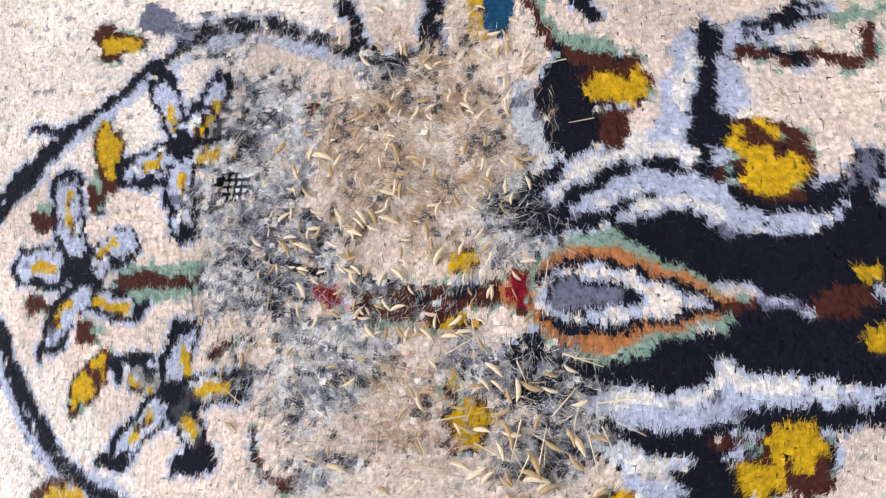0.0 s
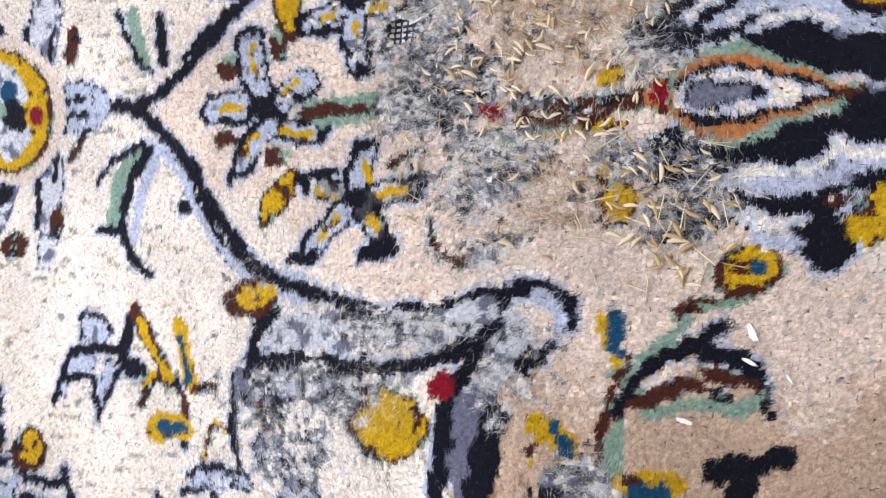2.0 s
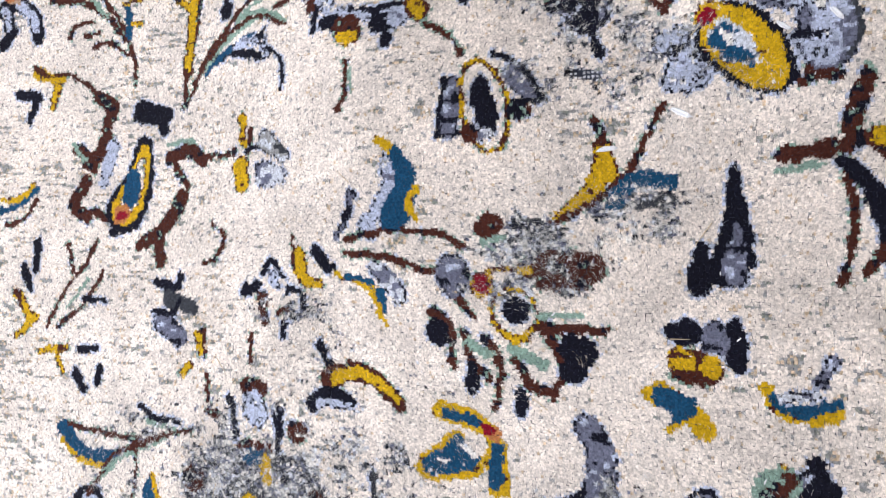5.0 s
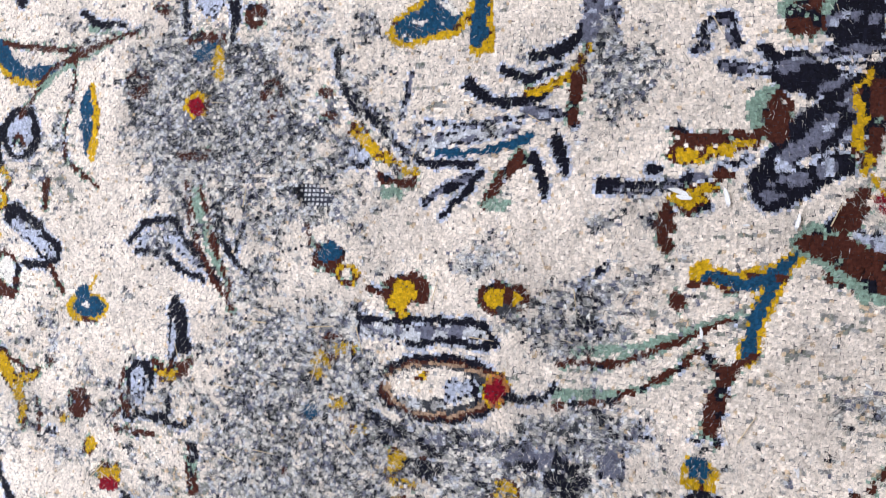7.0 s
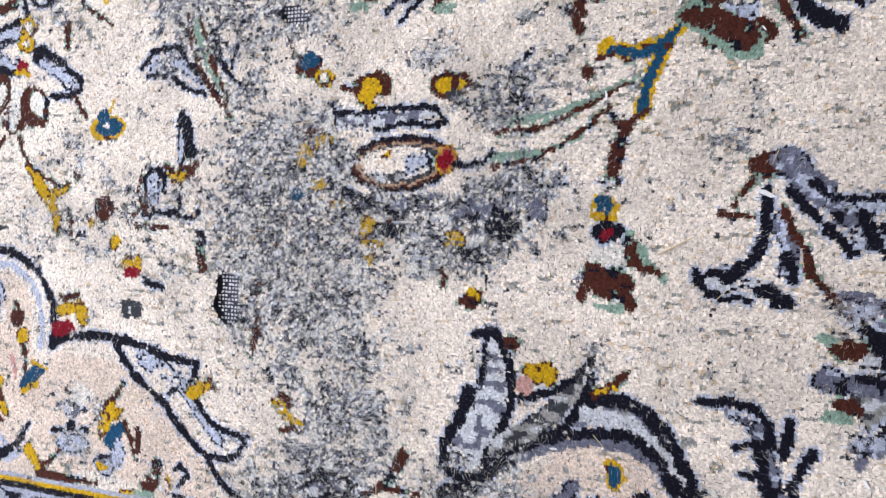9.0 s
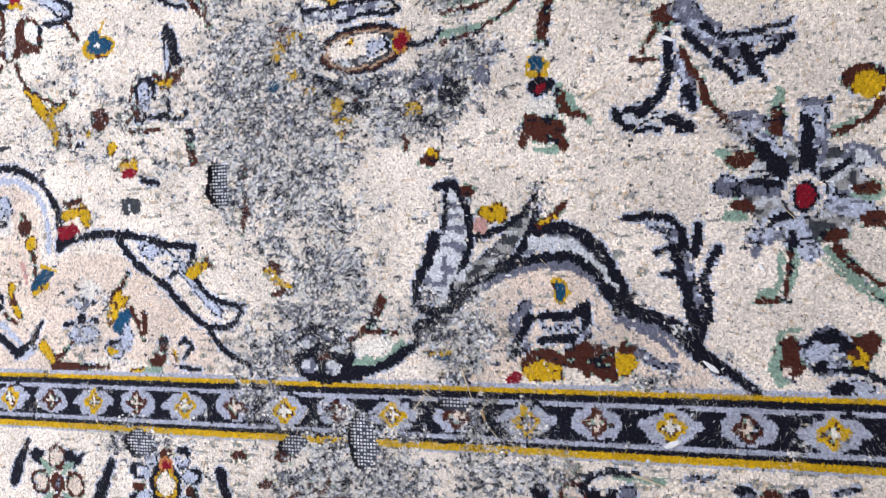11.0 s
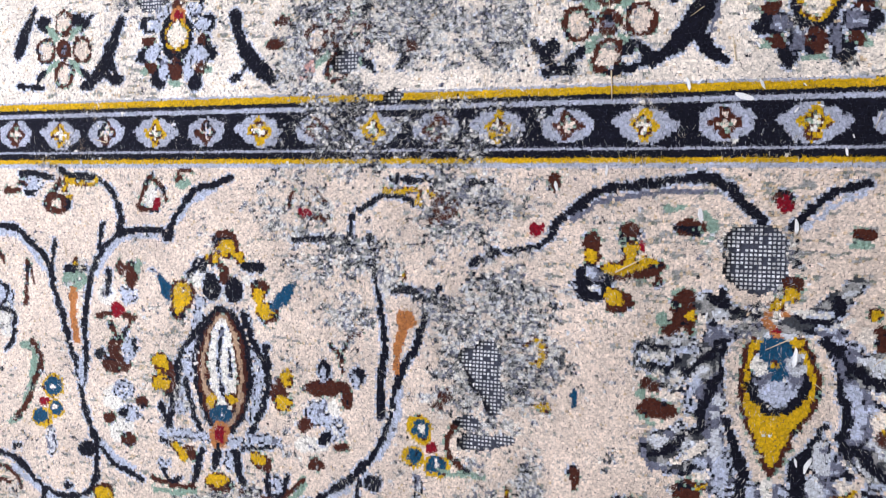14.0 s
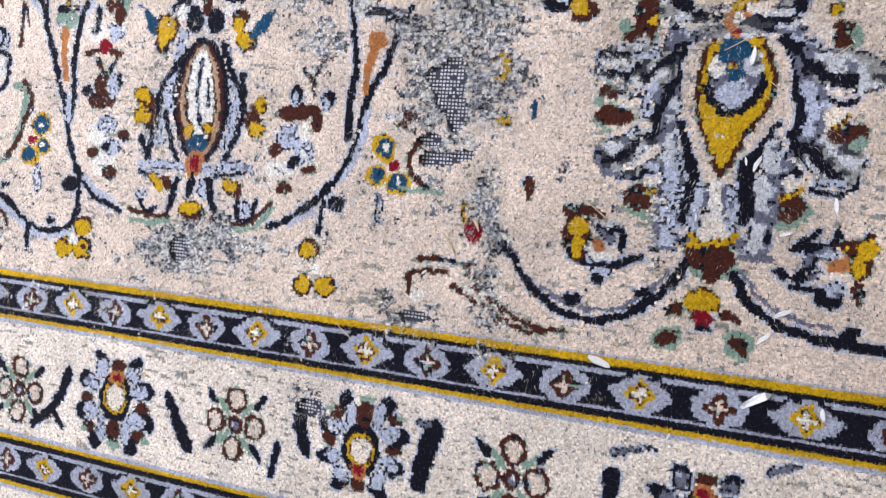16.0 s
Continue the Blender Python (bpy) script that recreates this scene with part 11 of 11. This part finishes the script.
stroke('bud', BROWN, 0.78, 0.65, (-9.76, 82.33), (-8.76, 81.31))
oval('bud', BROWN, (-5.19, 80.04), 0.92, 0.62, -1)
oval('bud', BROWN, (-2.28, 80.95), 0.47, 0.76, -2)
stroke('bud', BROWN, 0.32, 0.29, (-12.95, 83.51), (-10.83, 83.64))
motif('green_leaf')
stroke('leaf_lining', BLUE, 0.61, 0.52, (4.22, 83.45), (3.26, 81.83), (2.93, 80.37))
stroke('green_leaf', MINT, 0.74, 0.85, (3.24, 83.94), (2.01, 82.81), (1.51, 80.94))
stroke('leaf_edge', NAVY, 0.31, 0.31, (3.62, 84.29), (1.59, 83.55), (0.49, 82.63))
stroke('leaf_edge', NAVY, 0.37, 0.36, (0.64, 80.77), (2.23, 80.80))
stroke('leaf_edge', NAVY, 0.62, 0.39, (3.83, 83.88), (2.71, 82.61), (2.16, 80.90), (3.00, 79.44), (4.08, 78.79))
motif('green_leaf')
stroke('green_leaf', MINT, 0.67, 0.56, (2.55, 89.61), (3.32, 87.63))
stroke('leaf_edge', NAVY, 0.31, 0.28, (1.67, 89.74), (2.81, 87.81), (3.72, 87.08))
stroke('leaf_edge', NAVY, 0.55, 0.49, (4.02, 89.38), (4.32, 87.44))
motif('gold_bloom')
oval('bloom_edge', BROWN, (15.00, 74.52), 1.34, 1.18, 4)
oval('gold_bloom', GOLD, (15.08, 74.53), 1.13, 1.03, 4)
oval('gold_bloom', GOLD, (16.11, 74.61), 0.50, 0.41, 4)
oval('bloom_knot', RED, (16.84, 75.84), 0.41, 0.41, 2)
motif('corner_scroll')
stroke('corner_ground', PEACH, 5.53, 4.93, (22.63, 75.64), (22.11, 70.54))
stroke('teal_leaf', GOLD, 0.28, 0.24, (21.53, 78.33), (21.70, 77.61), (22.02, 76.77))
stroke('teal_leaf', TEAL, 0.55, 0.44, (22.00, 78.15), (22.06, 77.16))
stroke('stem', MINT, 0.44, 0.47, (23.95, 78.17), (22.51, 76.47), (21.97, 74.92), (21.96, 73.83))
stroke('stem', BROWN, 0.22, 0.18, (22.48, 77.10), (21.75, 75.68), (21.51, 74.15))
stroke('arch', IVORY, 0.30, 0.27, (22.47, 75.80), (23.61, 76.77))
stroke('arch', NAVY, 0.37, 0.43, (22.04, 75.41), (22.81, 76.68), (23.94, 77.40), (24.97, 78.01))
stroke('arch', NAVY, 0.57, 0.43, (24.26, 77.41), (25.52, 76.92), (26.25, 75.57))
stroke('arch', MINT, 0.37, 0.33, (22.79, 75.54), (24.25, 75.86), (25.52, 75.61), (25.99, 76.07))
stroke('arch', BROWN, 0.37, 0.33, (22.47, 75.70), (23.93, 76.33), (25.05, 76.05))
stroke('arch', BROWN, 0.40, 0.30, (24.57, 76.72), (25.90, 76.24))
stroke('teal_flower', GOLD, 0.76, 0.61, (19.81, 74.90), (20.58, 74.45), (20.62, 74.01))
stroke('teal_flower', TEAL, 0.38, 0.34, (20.25, 74.89), (20.58, 74.18))
oval('teal_flower', GOLD, (22.93, 73.50), 0.97, 0.47, 2)
oval('teal_flower', TEAL, (22.90, 73.29), 0.65, 0.30, 2)
oval('teal_flower', GOLD, (22.99, 72.79), 0.23, 0.20, 2)
oval('petal', SLATE, (21.01, 73.10), 1.05, 0.92, 3)
oval('petal', NAVY, (20.42, 72.69), 0.33, 0.27, 3)
oval('petal', NAVY, (21.24, 73.29), 0.20, 0.37, 2)
oval('petal', NAVY, (21.37, 71.84), 0.29, 0.61, 3)
oval('petal', NAVY, (22.12, 72.45), 0.36, 0.24, 2)
oval('petal', IVORY, (21.82, 71.86), 0.32, 0.24, 2)
stroke('leaf', MINT, 0.41, 0.36, (19.15, 71.66), (20.65, 71.69), (22.43, 71.39))
stroke('leaf', BROWN, 0.44, 0.43, (19.73, 71.34), (20.98, 70.94), (22.59, 71.20))
stroke('outline', NAVY, 0.76, 0.82, (24.71, 73.99), (25.51, 73.91), (25.02, 72.48), (24.68, 70.62))
stroke('outline', NAVY, 0.66, 0.66, (25.67, 74.02), (26.60, 74.38))
spare((3.78, 22.85), 0.83, 0.9)
spare((1.18, 22.61), 1.53, 0.5)
spare((-0.69, 26.60), 0.90, 0.8)
spare((3.96, 26.66), 0.84, 0.7)
spare((-0.76, 34.38), 3.23, 0.4)
wear('grey', (10.19, 74.81), 1.81, 1.31, -10, 0.6)
wear('grey', (6.84, 61.69), 2.16, 2.09, 2, 0.5)
wear('grey', (9.52, 65.61), 2.04, 1.13, -20, 0.4)
wear('grey', (12.72, 63.91), 1.62, 0.85, 1, 0.35)

wear('grey', (4.84, 19.19), 5.98, 2.41, 6, 0.62)
wear('grey', (-2.80, 16.48), 3.21, 4.41, 7, 0.8)
wear('grey', (9.43, 25.04), 1.35, 2.09, 3, 0.4)

spare((11.01, 62.99), 1.31, 0.8)
spare((3.93, 66.39), 2.22, 0.7)
spare((7.15, 65.63), 1.19, 0.5)
spare((14.23, 59.54), 2.26, 0.8)
spare((6.77, 71.48), 1.45, 0.7)
wear('grey', (4.41, 18.17), 5.03, 1.69, 7, 0.85)

motif('small_rosette')
oval('petal_edge', NAVY, (-2.00, 3.45), 2.19, 1.88, 1)
oval('petal', PALE, (-3.00, 4.23), 0.60, 0.44, 0)
oval('petal', PALE, (-1.88, 4.75), 0.55, 0.36, 0)
oval('petal', PALE, (-0.80, 4.18), 0.50, 0.47, 0)
oval('petal', PALE, (-1.24, 2.74), 0.58, 0.47, 1)
oval('petal', PALE, (-2.89, 2.70), 0.59, 0.47, 1)
oval('heart', BROWN, (-1.92, 3.45), 0.39, 0.36, 1)
spare((-2.00, 3.45), 2.11, 0.6)
spare((-2.54, -6.33), 2.4, 0.45)
spare((-0.60, -7.60), 1.2, 0.4)

# ---- painted shade: the peach ground turns browner row by row towards the corner ----
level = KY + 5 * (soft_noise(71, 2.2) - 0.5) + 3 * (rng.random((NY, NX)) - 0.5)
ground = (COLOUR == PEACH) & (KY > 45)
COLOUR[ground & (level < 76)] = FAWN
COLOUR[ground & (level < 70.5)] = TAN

# ---- dyes that have bled into the light wool beside them ----
def beside(colour):
    m = COLOUR == colour
    out = np.zeros_like(m)
    out[1:] |= m[:-1]
    out[:-1] |= m[1:]
    out[:, 1:] |= m[:, :-1]
    out[:, :-1] |= m[:, 1:]
    return out & np.isin(COLOUR, (IVORY, WHITE, PEACH))


def rim(inner, keep, chance, outline):
    """Knots of one colour that face the light ground take the outline's colour."""
    skip = np.array([not keep(n) for n, _ in SHAPES] + [False])
    light = np.isin(COLOUR, (IVORY, WHITE, PEACH))
    near = np.zeros_like(light)
    near[1:] |= light[:-1]
    near[:-1] |= light[1:]
    near[:, 1:] |= light[:, :-1]
    near[:, :-1] |= light[:, 1:]
    hit = near & np.isin(COLOUR, inner) & ~skip[OWNER] & (rng.random(near.shape) < chance)
    COLOUR[hit] = outline


# petals are shaded and veined knot by knot
vein, grain = soft_noise(61, 0.34, 0.5), rng.random((NY, NX))
plain = np.array([any(k in n for k in ("guard", "line", "lozenge", "blue_edge", "lining", "almond", "leaf_tip")) for n, _ in SHAPES])[OWNER]
slate, blue, brown, gold, pale = [(COLOUR == k) & ~plain for k in (SLATE, BLUE, BROWN, GOLD, PALE)]
COLOUR[slate & (vein > 0.74)] = NAVY
COLOUR[slate & (vein < 0.22)] = BLUE
COLOUR[blue & (vein > 0.84)] = SLATE
COLOUR[blue & (vein < 0.18)] = WHITE
COLOUR[pale & (vein > 0.64)] = SLATE
COLOUR[(COLOUR == GREY) & (vein > 0.62)] = DUSK
COLOUR[(COLOUR == GREY) & (vein < 0.36)] = PALE
COLOUR[brown & (vein > 0.74)] = np.where(grain < 0.18, MINT, NAVY)[brown & (vein > 0.74)]
COLOUR[gold & (vein > 0.82)] = BROWN
rim((BLUE, SLATE, PALE, GREY), lambda n: not any(k in n for k in ("guard", "edge", "lining", "line", "strap", "ray")), 0.62, NAVY)
rim((GOLD,), lambda n: not any(k in n for k in ("line", "edge", "teal", "cuff", "loop", "fork", "star", "wing")), 0.6, BROWN)
bleed = beside(NAVY) & (rng.random((NY, NX)) < 0.72)
bleed_2 = beside(BROWN) & (rng.random((NY, NX)) < 0.30)
COLOUR[bleed] = BLUE
COLOUR[bleed_2] = MINT

# ---- wear, dust and bare foundation ----
worn, dust = WEAR["grey"] + 1.05 * (NOISE - 0.5), WEAR["dust"] + 0.9 * (NOISE - 0.5)
lot = rng.random((NY, NX))
clump = soft_noise(11, 0.55)
greys = np.array([WHITE, PALE, WHITE, GREY, SLATE, DUSK, NAVY])[np.clip((0.62 * soft_noise(13, 0.17, 0.30) + 0.34 * soft_noise(12, 0.9) + 0.72 * lot) * 7 - 2.2, 0, 6).astype(int)]
# dust tones; DUSK puts the dark gaps between the litter into the colour
dusts_and_gaps = np.array([IVORY, PEACH, DUST, FAWN, TAN, DUSK])[np.clip((clump * 0.7 + 0.95 * lot) * 6 - 1.9, 0, 5).astype(int)]
bite = np.clip(0.5 + 1.05 * (0.64 * soft_noise(41, 0.26, 0.5) + 0.36 * rng.random((NY, NX)) - 0.5), 0, 1)
hardy = np.where(np.isin(COLOUR, (GOLD, RED, TEAL, ORANGE)), 0.5, np.where(np.isin(COLOUR, (BROWN, NAVY)), 0.68, 1.0))
mask = (WEAR["grey"] > 0.02) & (bite < np.clip(worn * 1.2 - 0.08, 0, 0.74) * hardy)
COLOUR[mask] = greys[mask]
mask2 = (WEAR["dust"] > 0.02) & (bite < np.clip(dust * 1.3 - 0.1, 0, 0.9))
mask2 &= WEAR["dust"] + 0.25 * (NOISE - 0.5) > WEAR["grey"]
COLOUR[mask2] = dusts_and_gaps[mask2]
# dark gaps between the rows of the light ground, coloured in as short slits
slits = soft_noise(51, 0.17, 0.62) + 0.35 * (soft_noise(52, 6.0) - 0.5) + np.clip((62 - KY) / 400, -0.12, 0.05) > 0.882
slits &= np.isin(COLOUR, (IVORY, WHITE, PEACH))
COLOUR[slits] = np.array([GREY, MOSS, GREY, DUST])[rng.integers(0, 4, slits.sum())]
# specks of dirt all over the light ground
specks = (rng.random((NY, NX)) < 0.035) & ((COLOUR == IVORY) | (COLOUR == PEACH))
COLOUR[specks] = np.where(rng.random((NY, NX)) < 0.5, DUST, GREY)[specks]
BARE = (WEAR["bare"] + 0.6 * (NOISE - 0.5)) > 0.5
SHORT = np.clip(np.maximum(worn * (WEAR["grey"] > 0.02), dust * (WEAR["dust"] > 0.02)), 0, 1)

# ---- pile: each knot is four small tufts, with loose fibre ends ----
rug = tagged(new("rug"), "worn ivory Persian rug with floral borders, moth-eaten and dusty", "rug")
rows, cols = np.nonzero(~BARE)
vis = (GX[cols] < 34) & (GX[cols] > -37) & (GY[rows] < 98) & (GY[rows] > -61)
rows, cols = rows[vis], cols[vis]
own, col, low = OWNER[rows, cols], COLOUR[rows, cols], SHORT[rows, cols]
N = len(rows)
cx, cy = GX[cols] + rng.normal(0, 0.02, N), GY[rows] + rng.normal(0, 0.02, N)
lift = 0.05 * soft_noise(23, 0.3, 0.34)[rows, cols] + 0.018 * rng.random(N) - 0.15 * low - 0.10 * rng.random(N) * low
quad = np.zeros((N, 4, 3))
for k, (a, b) in enumerate(((-1, -1), (1, -1), (1, 1), (-1, 1))):
    quad[:, k, 0] = cx + a * KNOT * 0.58 + rng.normal(0, 0.010, N)
    quad[:, k, 1] = cy + b * KNOT * 0.58 + rng.normal(0, 0.010, N)
    quad[:, k, 2] = lift + rng.normal(0, 0.013, N)
# fibre ends of each tuft, leaning with the nap
NAP = soft_noise(21, 9.0)[rows, cols] * 2.2 - 2.6
FIB = np.where(GY[rows] > 69, 9, np.where(GY[rows] > 46, 4, 3)) + (low > 0.3) * 2
FIRST = np.concatenate([[0], np.cumsum(FIB)])
low3, near3 = np.repeat(low, FIB), np.repeat(GY[rows] > 69, FIB)
M = len(low3)
lean = np.repeat(NAP, FIB) + rng.normal(0, 0.4, M) + 5.0 * (rng.random(M) - 0.5) * low3
length = rng.uniform(0.14, 0.36, M) * (1 + 0.5 * low3 + 0.15 * near3)
wide = rng.uniform(0.005, 0.012, M) * np.where(near3, 0.8, 1.0)
blade = np.zeros((M, 3, 3))
dx, dy = np.cos(lean), np.sin(lean)
up = np.repeat(lift, FIB)
bx, by = np.repeat(cx, FIB) + rng.uniform(-0.6, 0.6, M) * KNOT - dx * length * 0.5, np.repeat(cy, FIB) + rng.uniform(-0.6, 0.6, M) * KNOT - dy * length * 0.5
blade[:, 0] = np.stack([bx - dy * wide, by + dx * wide, up + 0.015], 1)
blade[:, 1] = np.stack([bx + dy * wide, by - dx * wide, up + 0.015], 1)
blade[:, 2] = np.stack([bx + dx * length, by + dy * length, up + rng.uniform(0.03, 0.08, M) + 0.05 * low3], 1)
bcol = np.repeat(col, FIB)
# stray fibres of worn wool carry the greys
stray = rng.random(M) < np.where(near3, 0.30, 0.36) * np.clip(low3 * 1.3, 0, 1)
powder = np.repeat((WEAR["dust"] + 0.25 * (NOISE - 0.5) > WEAR["grey"])[rows, cols], FIB)
picks = rng.integers(0, 6, M)
bcol[stray] = np.where(powder, np.array([DUST, IVORY, TAN, WHITE, DUST, DUSK])[picks], np.array([PALE, NAVY, WHITE, DUSK, WHITE, MOSS])[picks])[stray]


def to_metres(v):
    v = v / 100.0
    v[..., 2] += relief(v[..., 0], v[..., 1])
    return v


quad, blade = to_metres(quad), to_metres(blade)


def mesh_of(name, quads, tris, qmat, tmat, mats):
    me = bpy.data.meshes.new(name)
    nq, nt = len(quads), len(tris)
    me.vertices.add(nq * 4 + nt * 3)
    me.vertices.foreach_set("co", np.concatenate([quads.reshape(-1), tris.reshape(-1)]).astype(np.float32))
    me.loops.add(nq * 4 + nt * 3)
    me.loops.foreach_set("vertex_index", np.arange(nq * 4 + nt * 3, dtype=np.int32))
    me.polygons.add(nq + nt)
    me.polygons.foreach_set("loop_start", np.concatenate([np.arange(nq) * 4, nq * 4 + np.arange(nt) * 3]).astype(np.int32))
    used, slot = np.unique(np.concatenate([qmat, tmat]), return_inverse=True)
    for u in used:
        me.materials.append(mats[u])
    me.polygons.foreach_set("material_index", slot.astype(np.int32))
    me.update(calc_edges=True)
    return me


order = np.argsort(own, kind="stable")
starts = np.searchsorted(own[order], np.arange(len(SHAPES) + 1))
heads = {}
for s, (name, m) in enumerate(SHAPES):
    pick = order[starts[s]:starts[s + 1]]
    if len(pick) < 4:
        continue
    title = MOTIFS[m] if m not in heads else name
    ends = np.repeat(FIRST[pick] - np.concatenate([[0], np.cumsum(FIB[pick])[:-1]]), FIB[pick]) + np.arange(FIB[pick].sum())
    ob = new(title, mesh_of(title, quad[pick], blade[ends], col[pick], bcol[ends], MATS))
    ob.parent = heads.get(m, rug)
    if m not in heads:
        heads[m] = ob
        if m in LABELS:
            tagged(ob, LABELS[m])

# foundation cloth beneath, which shows where the pile is gone
fx, fy = np.linspace(-0.372, 0.342, 60), np.linspace(-0.612, 0.982, 120)
bm = bmesh.new()
grid = [[bm.verts.new((x, y, float(relief(np.float64(x), np.float64(y))) - 0.0048)) for x in fx] for y in fy]
for i in range(len(fy) - 1):
    for j in range(len(fx) - 1):
        bm.faces.new((grid[i][j], grid[i][j + 1], grid[i + 1][j + 1], grid[i + 1][j]))
hem = grid[0][:-1] + [r[-1] for r in grid[:-1]] + grid[-1][:0:-1] + [r[0] for r in grid[:0:-1]]
foot = [bm.verts.new((v.co.x, v.co.y, BASE)) for v in hem]
for i in range(len(hem)):
    k = (i + 1) % len(hem)
    bm.faces.new((hem[i], foot[i], foot[k], hem[k]))
bmesh.ops.recalc_face_normals(bm, faces=bm.faces[:])
cloth = part("foundation", bm, FOUNDATION, rug, "dark cotton foundation cloth")
PITCH = 0.22
px, py = np.meshgrid(np.arange(-36, 34, PITCH), np.arange(-60, 100, PITCH))
px, py = px.ravel(), py.ravel()
open_here = BARE[np.clip(((py - GY[0]) / KNOT).astype(int), 0, NY - 1), np.clip(((px - GX[0]) / KNOT).astype(int), 0, NX - 1)]
px, py = px[open_here], py[open_here]
n = len(px)
kn = np.zeros((n, 4, 3))
for k, (a, b) in enumerate(((-1, -1), (1, -1), (1, 1), (-1, 1))):
    kn[:, k, 0] = px + a * rng.uniform(0.05, 0.088, n)
    kn[:, k, 1] = py + b * rng.uniform(0.045, 0.08, n)
    kn[:, k, 2] = -0.33 + rng.normal(0, 0.03, n)
if n:
    keep = rng.random(n) < 0.88
    kn = to_metres(kn[keep])
    dots = new("warp_cotton", mesh_of("warp_cotton", kn, np.zeros((0, 3, 3)), np.zeros(len(kn), int), np.zeros(0, int), [COTTON]))
    dots.parent = rug
    tagged(dots, "white cotton knots of the bare foundation", kind="stuff")


# ---- loose litter on the rug ----
def husk_mesh(name, mat):
    bm = bmesh.new()
    bmesh.ops.create_uvsphere(bm, u_segments=7, v_segments=6, radius=0.5)
    for v in bm.verts:
        t = v.co.z * 2
        k = (1 - 0.35 * max(t, 0)) * 0.25
        v.co = Vector((v.co.z, v.co.x * k + 0.10 * (1 - t * t), v.co.y * k * 0.7))
    me = bpy.data.meshes.new(name)
    bm.to_mesh(me)
    bm.free()
    me.materials.append(mat)
    return me


def fleck_mesh(name, mat):
    bm = bmesh.new()
    n = 7
    top = [bm.verts.new((0.5 * math.cos(a) * random.uniform(0.8, 1.1), 0.13 * math.sin(a) * random.uniform(0.6, 1.2), 0.03 * math.cos(2 * a))) for a in [2 * math.pi * i / n for i in range(n)]]
    f = bm.faces.new(top)
    bmesh.ops.solidify(bm, geom=[f], thickness=0.02)
    me = bpy.data.meshes.new(name)
    bm.to_mesh(me)
    bm.free()
    me.materials.append(mat)
    return me


def straw_mesh(name, mat):
    bm = bmesh.new()
    bmesh.ops.create_cone(bm, cap_ends=True, segments=5, radius1=0.026, radius2=0.012, depth=1.0)
    for v in bm.verts:
        v.co = Vector((v.co.z, v.co.x + 0.12 * (1 - 4 * v.co.z ** 2), v.co.y))
    me = bpy.data.meshes.new(name)
    bm.to_mesh(me)
    bm.free()
    me.materials.append(mat)
    return me


random.seed(5)
KINDS = {
    "husk": ([husk_mesh("husk", HUSK), husk_mesh("husk", HUSK_PALE)], "dry straw-coloured grain husk lying on the rug", "husk", "husks on the rug"),
    "fleck": ([fleck_mesh("fleck", FLECK) for _ in range(4)], "small white paper fleck lying on the rug", "fleck", "flecks on the rug"),
    "straw": ([straw_mesh("straw", HUSK_PALE)], "thin pale straw lying on the rug", "straw", "straws on the rug")}
for kind, c, length, turn in LOOSE:
    meshes, label, cat, group = KINDS[kind]
    ob = new({"husk": "husk", "fleck": "paper_fleck", "straw": "straw"}[kind], random.choice(meshes))
    x, y = c[0] / 100, c[1] / 100
    z = float(relief(np.float64(x), np.float64(y)))
    ob.matrix_world = pose(x, y, z + 0.0012, random.uniform(-15, 15), random.uniform(-12, 12), turn) @ Matrix.Diagonal((length / 100, length / 100, length / 100, 1))
    tagged(ob, label, cat, group)
